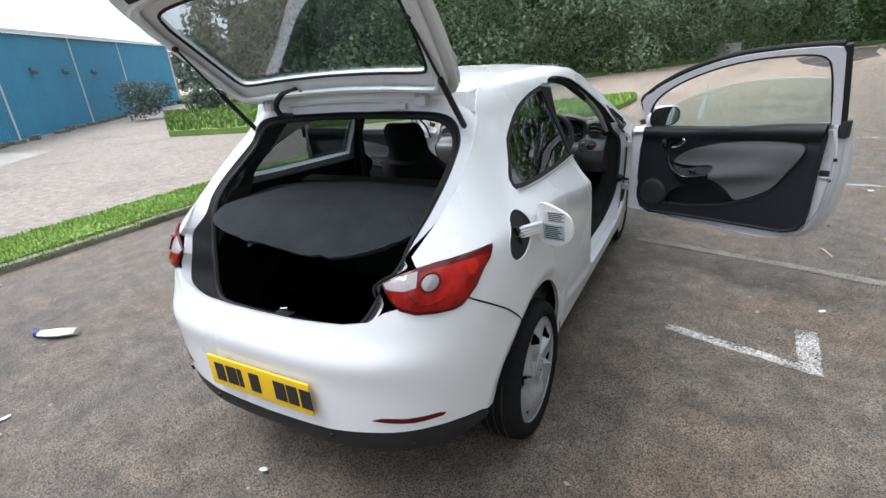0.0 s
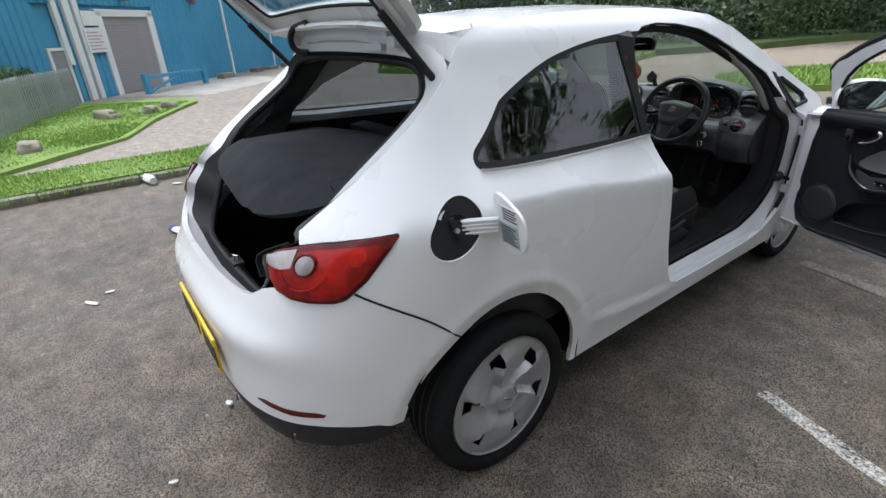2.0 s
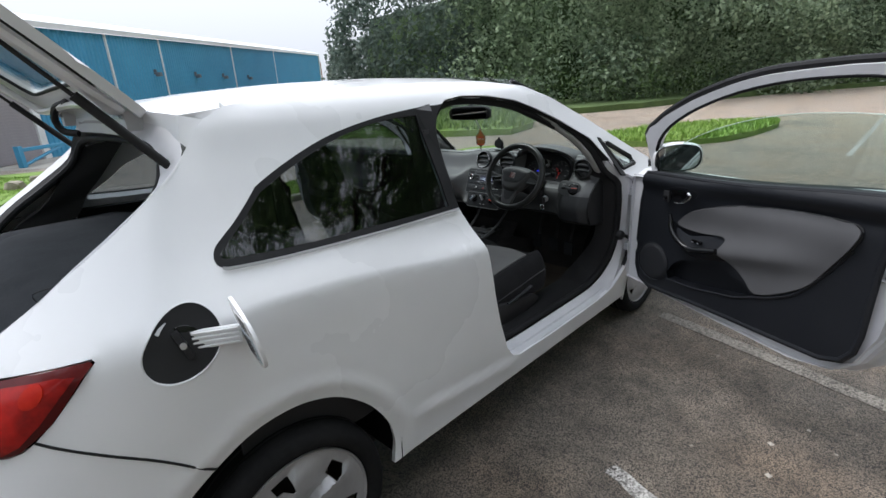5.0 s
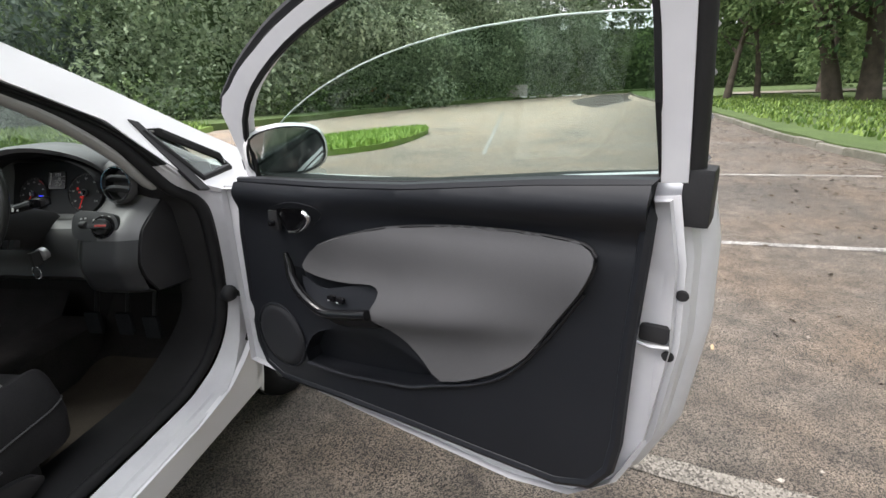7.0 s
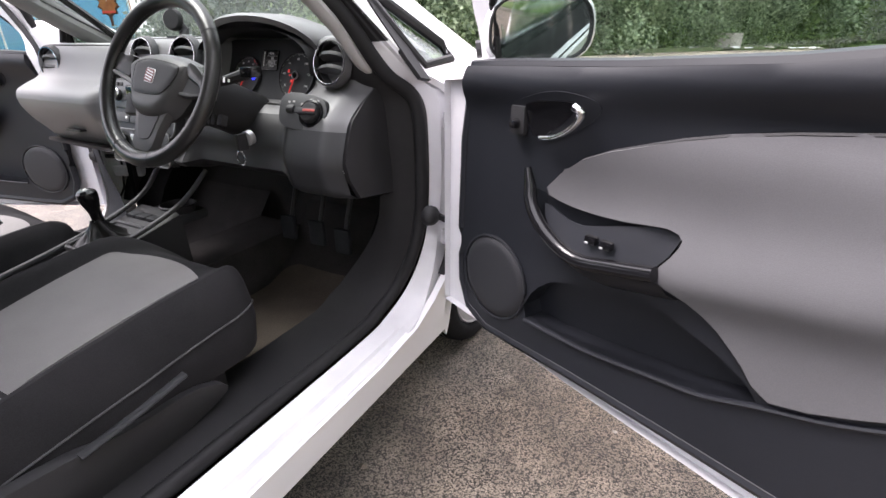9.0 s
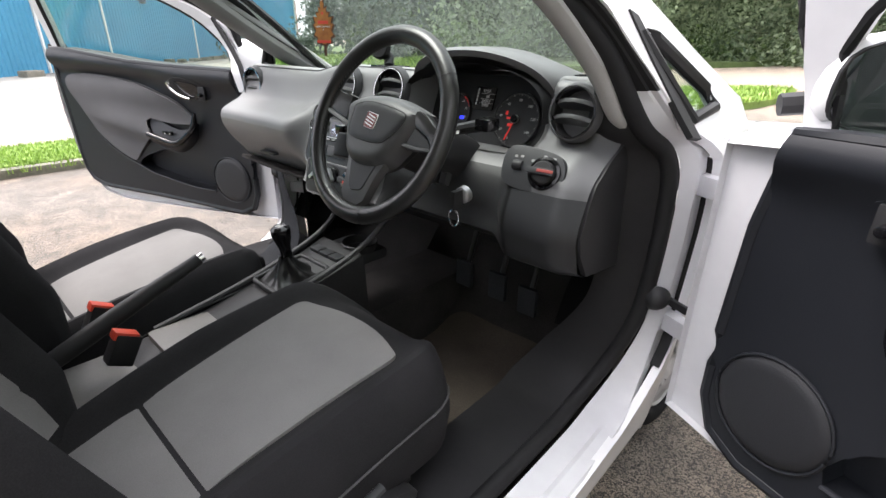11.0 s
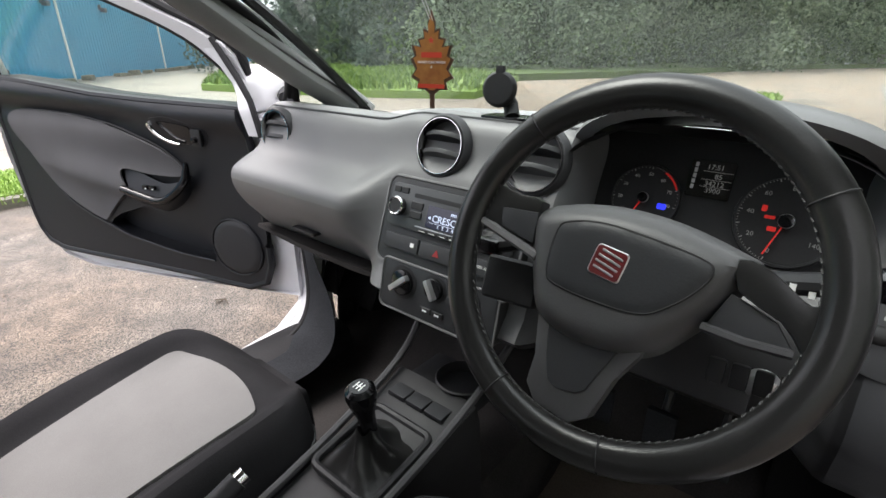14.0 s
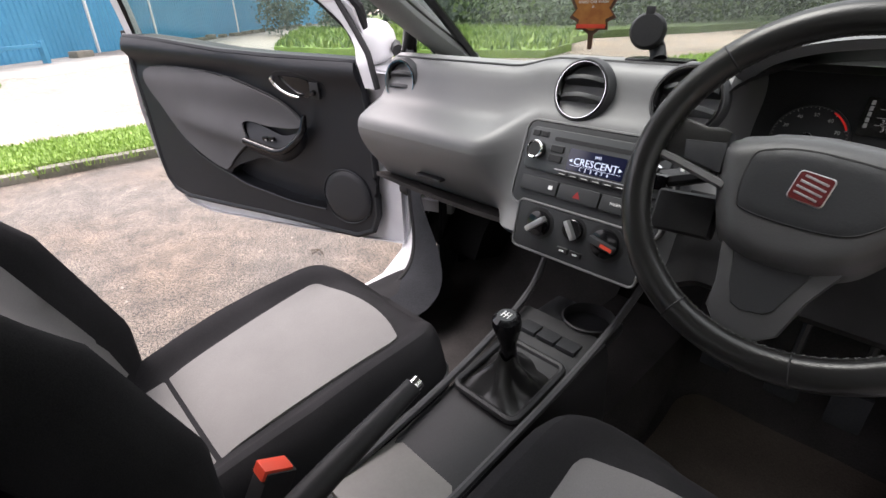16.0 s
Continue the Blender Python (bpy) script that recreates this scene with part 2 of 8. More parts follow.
DASH_TOP = mat("lit_dash_top", (0.16, 0.16, 0.16), (0.20, 0.20, 0.198), rough=0.45, scale=4, fine=600, bump=0.2, spec=0.6)
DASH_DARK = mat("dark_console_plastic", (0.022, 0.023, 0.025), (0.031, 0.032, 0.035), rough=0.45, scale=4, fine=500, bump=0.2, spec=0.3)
CLOTH_GREY = mat("grey_seat_cloth", (0.145, 0.141, 0.139), (0.19, 0.185, 0.182), rough=0.95, scale=8, fine=700, mix_fine=0.5, bump=0.4, spec=0.1)
CLOTH_BLACK = mat("black_seat_cloth", (0.012, 0.012, 0.013), (0.026, 0.025, 0.027), rough=0.95, scale=8, fine=600, mix_fine=0.5, bump=0.4, spec=0.12)
CLOTH_DOOR = mat("grey_door_cloth", (0.059, 0.059, 0.063), (0.080, 0.080, 0.085), rough=0.95, scale=6, fine=700, mix_fine=0.5, bump=0.3)
CARPET = mat("black_carpet", (0.022, 0.021, 0.021), (0.048, 0.045, 0.044), rough=1.0, scale=9, fine=300, mix_fine=0.5, bump=0.6, spec=0.03)
MAT_BROWN = mat("brown_floor_mat", (0.045, 0.038, 0.032), (0.08, 0.068, 0.057), rough=1.0, scale=9, fine=300, mix_fine=0.5, bump=0.6, spec=0.03)
LEATHER = mat("black_leather", (0.011, 0.011, 0.011), (0.018, 0.018, 0.018), rough=0.28, scale=10, fine=350, bump=0.15, spec=0.4)
CHROME = mat("chrome", (0.75, 0.75, 0.76), rough=0.12, metal=1.0)
SILVER = mat("satin_silver", (0.50, 0.50, 0.51), rough=0.35, metal=0.8)
# darker copy of the pale pillar lining, for the shaded passenger side
LINING_GREY = mat("grey_pillar_lining", (0.19, 0.19, 0.188), (0.235, 0.235, 0.232), rough=0.7, scale=6, fine=400, bump=0.2)
SEAL = mat("rubber_seal", (0.010, 0.010, 0.011), (0.016, 0.016, 0.017), rough=0.6, scale=8, fine=80, spec=0.2)
RED_LENS = mat("red_lens", (0.12, 0.003, 0.003), (0.46, 0.010, 0.006), rough=0.16, scale=11, fine=60, coat=0.25, spec=0.2)
RED_DEEP = mat("deep_red_lens", (0.06, 0.002, 0.003), (0.11, 0.003, 0.003), rough=0.16, scale=4, fine=30, coat=0.25, spec=0.2)
CLEAR_LENS = mat("clear_lens", (0.22, 0.19, 0.19), (0.36, 0.33, 0.33), rough=0.2, scale=10, fine=120, coat=0.8, bump=0.3)
PLATE_Y = mat("yellow_plate", (0.75, 0.47, 0.01), (0.80, 0.52, 0.015), rough=0.35, scale=6, fine=60)
INK = mat("black_ink", (0.012, 0.012, 0.012), rough=0.5)
FADED_INK = mat("grey_print", (0.26, 0.26, 0.26), rough=0.5)
WHITE_INK = mat("white_print", (0.70, 0.70, 0.70), rough=0.5)
RED_PLASTIC = mat("red_plastic", (0.60, 0.06, 0.03), rough=0.4)
GLASS = glass_mat("clear_glass", (0.86, 0.90, 0.88), 0.0, 0.06)
GLASS_SIDE = glass_mat("green_side_glass", (0.86, 0.93, 0.90), 0.0, 0.05)
GLASS_DARK = glass_mat("privacy_glass", (0.47, 0.50, 0.51), 0.0, 0.06)
MIRROR = mat("mirror", (0.40, 0.42, 0.42), rough=0.02, metal=1.0)


# ---- mesh helpers ----
from mathutils.geometry import delaunay_2d_cdt


def part(name, bm, material, parent=None, label="", sharp=38, smooth=True):
    me = bpy.data.meshes.new(name)
    bm.to_mesh(me)
    bm.free()
    me.materials.append(material)
    if smooth:
        me.shade_smooth()
        me.set_sharp_from_angle(angle=radians(sharp))
    ob = new(name, me)
    if parent is not None:
        ob.parent = parent
        ob.matrix_parent_inverse = parent.matrix_basis.inverted() if parent.parent is None else (parent.parent.matrix_basis @ parent.matrix_parent_inverse @ parent.matrix_basis).inverted()
    if label:
        tagged(ob, label)
    return ob


def shared(name, me, parent, m):
    """An object of its own on a mesh that alike pieces share."""
    ob = new(name, me)
    ob.parent = parent
    ob.matrix_basis = m
    return ob


def thing(name, label, category, group="", at=(0, 0, 0)):
    ob = new(name)
    ob.empty_display_size = 0.1
    ob.location = at
    return tagged(ob, label, category, group)


def spline(pts, n, closed=False):
    """Catmull-Rom points through pts, n to a span."""
    p = [np.array(q, float) for q in pts]
    out, k = [], len(p)
    for i in range(k if closed else k - 1):
        if closed:
            a, b, c, d = p[(i - 1) % k], p[i], p[(i + 1) % k], p[(i + 2) % k]
        else:
            b, c = p[i], p[i + 1]
            a = p[i - 1] if i else 2 * b - c
            d = p[i + 2] if i + 2 < k else 2 * c - b
        for j in range(n):
            t = j / n
            out.append(0.5 * (2 * b + (c - a) * t + (2 * a - 5 * b + 4 * c - d) * t * t + (3 * b - a - 3 * c + d) * t ** 3))
    if not closed:
        out.append(p[-1])
    return [tuple(q) for q in out]


def in_poly(poly, x, y):
    c = np.zeros(x.shape, bool)
    px, py = np.array([q[0] for q in poly]), np.array([q[1] for q in poly])
    for i in range(len(px)):
        x0, y0, x1, y1 = px[i - 1], py[i - 1], px[i], py[i]
        if y0 == y1:
            continue
        hit = ((y0 > y) != (y1 > y)) & (x < (x1 - x0) * (y - y0) / (y1 - y0) + x0)
        c ^= hit
    return c


def resample(poly, step):
    out = []
    for i in range(len(poly)):
        a, b = np.array(poly[i], float), np.array(poly[(i + 1) % len(poly)], float)
        n = max(1, int(math.ceil(np.linalg.norm(b - a) / step)))
        out += [tuple(a + (b - a) * j / n) for j in range(n)]
    return out


def sheet(outer, f, step=0.04, holes=(), thick=0.0, flip=False, lines=()):
    """A curved panel: a flat outline with holes, filled with a fine net, laid into space by f(u, v) and given a thickness; its edges follow the lines."""
    verts, edges, loops = [], [], []
    for loop in (outer, *holes):
        loop = resample(loop, step)
        s = len(verts)
        verts += loop
        edges += [(s + i, s + (i + 1) % len(loop)) for i in range(len(loop))]
        loops.append(loop)
    for line in lines:
        s = len(verts)
        verts += line
        edges += [(s + i, s + i + 1) for i in range(len(line) - 1)]
    o = np.array(loops[0])
    gx, gy = np.meshgrid(np.arange(o[:, 0].min() + step * .5, o[:, 0].max(), step), np.arange(o[:, 1].min() + step * .5, o[:, 1].max(), step))
    gx, gy = gx.ravel(), gy.ravel()
    ok = in_poly(loops[0], gx, gy)
    for h in loops[1:]:
        ok &= ~in_poly(h, gx, gy)
    gx, gy = gx[ok], gy[ok]
    bpts = np.array(verts)
    if len(gx):
        d = np.min((gx[:, None] - bpts[None, :, 0]) ** 2 + (gy[:, None] - bpts[None, :, 1]) ** 2, axis=1)
        keep = d > (0.45 * step) ** 2
        verts += list(zip(gx[keep], gy[keep]))
    vs, _, fs, *_ = delaunay_2d_cdt([Vector(v[:2]) for v in verts], edges, [], 0, 1e-5)
    cx = np.array([sum(vs[i].x for i in q) / len(q) for q in fs])
    cy = np.array([sum(vs[i].y for i in q) / len(q) for q in fs])
    ok = in_poly(loops[0], cx, cy)
    for h in loops[1:]:
        ok &= ~in_poly(h, cx, cy)
    bm = bmesh.new()
    bv = [bm.verts.new(f(v.x, v.y)) for v in vs]
    for q, k in zip(fs, ok):
        if k:
            q = q[::-1] if flip else q
            try:
                bm.faces.new([bv[i] for i in q])
            except ValueError:
                pass
    bmesh.ops.delete(bm, geom=[v for v in bm.verts if not v.link_faces], context="VERTS")
    bm.normal_update()
    if thick:
        thicken(bm, thick)
    return bm


def thicken(bm, t):
    """Gives an open sheet a back, t behind its face, and a rim."""
    bm.normal_update()
    front = list(bm.faces)
    rim = [e for e in bm.edges if len(e.link_faces) == 1]
    rim_dir = []
    for e in rim:
        l = e.link_loops[0]
        rim_dir.append((l.vert, l.link_loop_next.vert))
    back = {v: bm.verts.new(v.co - v.normal * t) for v in list(bm.verts)}
    for q in front:
        bm.faces.new([back[v] for v in reversed(q.verts)])
    for a, b in rim_dir:
        bm.faces.new((b, a, back[a], back[b]))
    bm.normal_update()


def box(bm, lo, hi, bevel=0.0, seg=2):
    lo, hi = Vector(lo), Vector(hi)
    m = Matrix.Translation((lo + hi) / 2) @ Matrix.Diagonal((*(hi - lo), 1))
    r = bmesh.ops.create_cube(bm, size=1, matrix=m)
    if bevel:
        es = {e for v in r["verts"] for e in v.link_edges}
        bmesh.ops.bevel(bm, geom=list(es), offset=bevel, segments=seg, affect="EDGES", profile=0.7)
    return bm


def new_box(lo, hi, bevel=0.0, seg=2, m=None):
    bm = box(bmesh.new(), lo, hi, bevel, seg)
    if m is not None:
        bm.transform(m)
    return bm


def tube(bm, pts, r, n=10, closed=False, squash=1.0, up=(0, 0, 1), caps=True):
    """A round or flattened bar along pts; r is one radius or one for each point."""
    pts = [Vector(p) for p in pts]
    k = len(pts)
    rs = r if hasattr(r, "__len__") else [r] * k
    rings = []
    for i, p in enumerate(pts):
        a = pts[(i - 1) % k] if closed or i else p
        b = pts[(i + 1) % k] if closed or i < k - 1 else p
        d = (b - a).normalized()
        s = d.cross(Vector(up))
        if s.length < 1e-3:
            s = d.cross(Vector((1, 0, 0)))
        s.normalize()
        t = s.cross(d)
        rings.append([bm.verts.new(p + s * rs[i] * math.cos(2 * math.pi * j / n) + t * rs[i] * squash * math.sin(2 * math.pi * j / n)) for j in range(n)])
    for i in range(k if closed else k - 1):
        a, b = rings[i], rings[(i + 1) % k]
        for j in range(n):
            bm.faces.new((a[j], b[j], b[(j + 1) % n], a[(j + 1) % n]))
    if caps and not closed:
        bm.faces.new(rings[0])
        bm.faces.new(rings[-1][::-1])
    bmesh.ops.recalc_face_normals(bm, faces=bm.faces)
    return bm


def lathe(profile, n=32, m=None, bm=None):
    """A turned shape round z: profile is a row of (radius, height)."""
    bm = bm or bmesh.new()
    rings = []
    for r, h in profile:
        rings.append([bm.verts.new((r * math.cos(2 * math.pi * j / n), r * math.sin(2 * math.pi * j / n), h)) for j in range(n)] if r > 1e-5 else [bm.verts.new((0, 0, h))])
    for a, b in zip(rings, rings[1:]):
        for j in range(n):
            q = [a[j % len(a)], a[(j + 1) % len(a)], b[(j + 1) % len(b)], b[j % len(b)]]
            q = list(dict.fromkeys(q))
            if len(q) > 2:
                bm.faces.new(q)
    bmesh.ops.recalc_face_normals(bm, faces=bm.faces)
    if m is not None:
        bm.transform(m)
    return bm


def loft(sections, closed=True, caps=True, bm=None):
    """Joins rows of points, each of the same number, to one skin."""
    bm = bm or bmesh.new()
    rows = [[bm.verts.new(p) for p in s] for s in sections]
    n = len(rows[0])
    for a, b in zip(rows, rows[1:]):
        for j in range(n if closed else n - 1):
            bm.faces.new((a[j], a[(j + 1) % n], b[(j + 1) % n], b[j]))
    if caps and closed:
        bm.faces.new(rows[0][::-1])
        bm.faces.new(rows[-1])
    bmesh.ops.recalc_face_normals(bm, faces=bm.faces)
    return bm


def prism(poly, z0, z1, bevel=0.0, seg=2, m=None):
    """A flat outline raised from z0 to z1, its upper edge rounded."""
    bm = bmesh.new()
    lo = [bm.verts.new((*p[:2], z0)) for p in poly]
    hi = [bm.verts.new((*p[:2], z1)) for p in poly]
    n = len(poly)
    for i in range(n):
        bm.faces.new((lo[i], lo[(i + 1) % n], hi[(i + 1) % n], hi[i]))
    bm.faces.new(hi)
    bm.faces.new(lo[::-1])
    bmesh.ops.recalc_face_normals(bm, faces=bm.faces)
    if bevel:
        es = [e for e in bm.edges if all(v.co.z > (z0 + z1) / 2 for v in e.verts)] if z1 > z0 else [e for e in bm.edges if all(v.co.z < (z0 + z1) / 2 for v in e.verts)]
        bmesh.ops.bevel(bm, geom=es, offset=bevel, segments=seg, affect="EDGES", profile=0.6)
    if m is not None:
        bm.transform(m)
    return bm


def text_bm(txt, size, m):
    """Letters in the built-in font, as a mesh."""
    cu = bpy.data.curves.new("letters", "FONT")
    cu.body, cu.size, cu.extrude, cu.resolution_u = txt, size, 0.0004, 2
    cu.align_x, cu.align_y = "CENTER", "CENTER"
    ob = bpy.data.objects.new("letters", cu)
    scene.collection.objects.link(ob)
    me = bpy.data.meshes.new_from_object(ob.evaluated_get(bpy.context.evaluated_depsgraph_get()))
    bm = bmesh.new()
    bm.from_mesh(me)
    bm.transform(m)
    bpy.data.objects.remove(ob)
    bpy.data.curves.remove(cu)
    bpy.data.meshes.remove(me)
    return bm


def merge(bm, other):
    """Adds other's shape to bm."""
    me = bpy.data.meshes.new("tmp")
    other.to_mesh(me)
    other.free()
    bm.from_mesh(me)
    bpy.data.meshes.remove(me)
    return bm


def mirrored(bm):
    b2 = bm.copy()
    b2.transform(Matrix.Diagonal((-1, 1, 1, 1)))
    bmesh.ops.reverse_faces(b2, faces=b2.faces)
    return b2


def circle(cx, cy, r, n=32, a0=0.0):
    return [(cx + r * math.cos(a0 + 2 * math.pi * i / n), cy + r * math.sin(a0 + 2 * math.pi * i / n)) for i in range(n)]


def rrect(x0, y0, x1, y1, r, n=5):
    out = []
    for cx, cy, a in ((x1 - r, y1 - r, 0), (x0 + r, y1 - r, 90), (x0 + r, y0 + r, 180), (x1 - r, y0 + r, 270)):
        out += [(cx + r * math.cos(radians(a + 90 * i / n)), cy + r * math.sin(radians(a + 90 * i / n))) for i in range(n + 1)]
    return out

# ---- the car park ----
def hollow(x, y):
    """The tarmac has sunk a little under the parked car."""
    return -0.024 * math.exp(-((x / 1.15) ** 2 + ((y - 1.2) / 2.4) ** 2) ** 2)


steps = [-450, -200, -90, -40, -18, -9, -5] + [-3 + .25 * i for i in range(36)] + [9, 14, 24, 50, 100, 220, 450]
bm = loft([[(x, y, hollow(x, y)) for x in steps] for y in steps], closed=False, caps=False)
if sum(q.normal.z for q in bm.faces) < 0:
    bmesh.ops.reverse_faces(bm, faces=bm.faces)
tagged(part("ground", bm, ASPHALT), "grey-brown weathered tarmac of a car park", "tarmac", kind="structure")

# the side road past the verge, a paler coat of tarmac
bm = bmesh.new()
poly = [(-5.55, -30), (-5.55, 9.5), (-9, 16), (-16, 19), (-33, 24), (-60, 40), (-60, -30)]
bm.faces.new([bm.verts.new((x, y, 0.006)) for x, y in poly])
tagged(part("road", bm, ROAD), "pale grey side road beside the car park", "road", kind="structure")


def verge(name, poly, h, label, seed=0, material=None):
    """A grass area on a low bank of soil."""
    p = resample(poly, 0.5)
    f = lambda x, y: (x, y, h + 0.03 * noise.noise((x * 0.8, y * 0.8, seed)))
    bm = sheet(p, f, 0.45)
    bm.normal_update()
    rim = [e for e in bm.edges if len(e.link_faces) == 1]
    r = bmesh.ops.extrude_edge_only(bm, edges=rim)
    for v in r["geom"]:
        if isinstance(v, bmesh.types.BMVert):
            v.co.z = -0.05
    return tagged(part(name, bm, material or SOIL), label, "grass", kind="structure")


def blades(name, poly, count, h, top, label, seed, wide=0.012, material=None):
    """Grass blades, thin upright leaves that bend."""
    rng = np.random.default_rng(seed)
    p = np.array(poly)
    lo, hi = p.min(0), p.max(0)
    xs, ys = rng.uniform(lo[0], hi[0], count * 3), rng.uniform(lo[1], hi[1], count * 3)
    ok = in_poly(poly, xs, ys)
    xs, ys = xs[ok][:count], ys[ok][:count]
    n = len(xs)
    a, L = rng.uniform(0, 6.283, n), top * rng.uniform(0.45, 1.0, n)
    dx, dy = np.cos(a), np.sin(a)
    lean = L * rng.uniform(0.1, 0.7, n)
    b = rng.uniform(0, 6.283, n)
    lx, ly = np.cos(b) * lean, np.sin(b) * lean
    w = wide * rng.uniform(0.6, 1.4, n)
    z0 = np.full(n, h - 0.02)
    v = np.stack([np.stack([xs - dx * w, ys - dy * w, z0], 1), np.stack([xs + dx * w, ys + dy * w, z0], 1),
                  np.stack([xs + lx * .4 + dx * w * .7, ys + ly * .4 + dy * w * .7, z0 + L * .6], 1), np.stack([xs + lx * .4 - dx * w * .7, ys + ly * .4 - dy * w * .7, z0 + L * .6], 1),
                  np.stack([xs + lx, ys + ly, z0 + L], 1)], 1).reshape(-1, 3)
    i = np.arange(n)[:, None] * 5
    quads, tris = (i + np.array([0, 1, 2, 3])).tolist(), (i + np.array([3, 2, 4])).tolist()
    me = bpy.data.meshes.new(name)
    me.from_pydata(v.tolist(), [], quads + tris)
    me.materials.append(material or BLADE)
    return tagged(new(name, me), label, "grass", kind="stuff")


STRIP = [(-4.52, -14), (-4.52, 7.6), (-4.75, 8.3), (-5.1, 8.5), (-5.45, 8.0), (-5.5, 7), (-5.5, -14)]
verge("verge_strip", STRIP, 0.085, "narrow grass verge behind a low stone kerb", 1)
NEAR_STRIP = [(-4.5, -4.5), (-4.5, 4.5), (-5.5, 4.5), (-5.5, -4.5)]
blades("verge_grass", NEAR_STRIP, 30000, 0.085, 0.062, "bright green unmown grass on the verge", 3, 0.006)
blades("kerb_grass", [(-4.34, -4.5), (-4.34, 4.5), (-4.52, 4.5), (-4.52, -4.5)], 2600, 0.06, 0.075, "tufts of grass growing over the kerb", 13, 0.005)

BANK = [(-5.5, -3.2), (-5.75, -2.0), (-6.3, -1.4), (-7.4, -.3), (-8.9, .3), (-10.2, .95), (-11.2, 1.55), (-11.8, 1.65), (-12.6, 1.2), (-13.4, -0.4), (-15, -1.6), (-18, -6), (-14, -12), (-6, -12)]
verge("grass_plot", BANK, 0.06, "mown grass plot beside the road and fence", 2)
blades("plot_grass", [(-5.8, -2.2), (-6.4, -1.5), (-7.4, -.4), (-8.9, .2), (-10.2, .85), (-11.3, 1.4), (-12.9, -0.3), (-9, -3.5)], 26000, 0.06, 0.055, "short bright green grass of the plot", 5, 0.011)

ISLAND = spline([(-3.2, 9.7), (-2.2, 9.9), (-1.25, 10.9), (-0.9, 12.4), (-0.9, 14.8), (-2.0, 14.4), (-3.1, 12.8), (-3.6, 10.9)], 4, True)
verge("grass_island", ISLAND, 0.12, "grass island in the car park", 4)
blades("island_grass", ISLAND, 6000, 0.12, 0.16, "long pale green grass on the island", 7, 0.02)

FRONT = [(-9.5, 17), (-7.5, 21.5), (-6.5, 26), (-4, 34), (2, 44), (9, 52), (30, 60), (30, 110), (-60, 110), (-60, 30), (-33, 24.5), (-16, 19.3)]
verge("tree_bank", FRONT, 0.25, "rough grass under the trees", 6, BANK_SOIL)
NEAR_BANK = [(-13.9, 8.0), (-13.0, 8.2), (-11.4, 8.6), (-8.2, 9.9), (-6.6, 11.0), (-7.2, 13), (-8.45, 14.8), (-9.2, 17.3), (-16, 19.6), (-22, 18.5), (-24, 14.5)]
verge("road_bank", NEAR_BANK, 0.18, "bright grass bank at the bend of the road", 10)
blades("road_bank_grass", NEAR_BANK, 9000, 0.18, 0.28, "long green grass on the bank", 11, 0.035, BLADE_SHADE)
RIGHT = [(6.67, -6), (6.67, 9), (6.85, 11.5), (7.45, 15), (8.35, 21), (8.99, 27.6), (10.27, 39), (12.3, 52), (14.5, 60), (60, 60), (60, -6)]
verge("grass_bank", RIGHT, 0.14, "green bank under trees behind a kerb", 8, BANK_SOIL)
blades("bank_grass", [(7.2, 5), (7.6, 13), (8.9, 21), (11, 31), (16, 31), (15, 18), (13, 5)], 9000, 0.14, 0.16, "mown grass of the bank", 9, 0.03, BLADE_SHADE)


# kerbs: stones in a row
def kerb_row(name, pts, label, length=0.9, w=0.12, h=0.11):
    root = new(name)
    tagged(root, label, "kerb", kind="structure")
    me = bpy.data.meshes.new("kerb_stone")
    bm = new_box((-length / 2 + 0.006, -w / 2, -0.12), (length / 2 - 0.006, w / 2, h), 0.018)
    bm.to_mesh(me)
    bm.free()
    me.materials.append(KERB)
    rng = random.Random(len(pts))
    for a, b in zip(pts, pts[1:]):
        a, b = Vector((*a, 0)), Vector((*b, 0))
        n = max(1, round((b - a).length / length))
        ang = math.degrees(math.atan2((b - a).y, (b - a).x))
        for i in range(n):
            c = a.lerp(b, (i + .5) / n)
            shared("kerb_stone", me, root, pose(c.x, c.y, rng.uniform(-0.012, 0.008), 0, rng.uniform(-.4, .4), ang + rng.uniform(-.7, .7)) @ Matrix.Diagonal(((b - a).length / n / length, 1, 1, 1)))


kerb_row("kerb_verge", [(-4.44, -14), (-4.44, 7.6), (-4.7, 8.3), (-5.1, 8.55)], "low weathered stone kerb of the verge", h=0.075)
kerb_row("kerb_bank", [(6.6, -6), (6.6, 9), (6.78, 11.5), (7.38, 15), (8.28, 21), (8.92, 27.6), (10.2, 39), (12.2, 52)], "pale stone kerb along the bank", 0.92)


# painted bay lines, worn
def stripe(a, b, w, material, label, lift=0.004):
    a, b = Vector((*a, 0)), Vector((*b, 0))
    d = (b - a).normalized()
    s = Vector((-d.y, d.x, 0)) * w / 2
    rng = random.Random(int(abs(a.x * 100 + a.y * 7)))
    n = max(4, int((b - a).length / 0.06))
    L, R = [], []
    for i in range(n + 1):
        c = a.lerp(b, i / n)
        L.append(c + s * rng.uniform(0.75, 1.05))
        R.append(c - s * rng.uniform(0.75, 1.05))
    bm = bmesh.new()
    l = [bm.verts.new((p.x, p.y, lift + hollow(p.x, p.y))) for p in L]
    r = [bm.verts.new((p.x, p.y, lift + hollow(p.x, p.y))) for p in R]
    for i in range(n):
        bm.faces.new((r[i], r[i + 1], l[i + 1], l[i]))
    return tagged(part("bay_line", bm, material), label, "line", kind="structure")


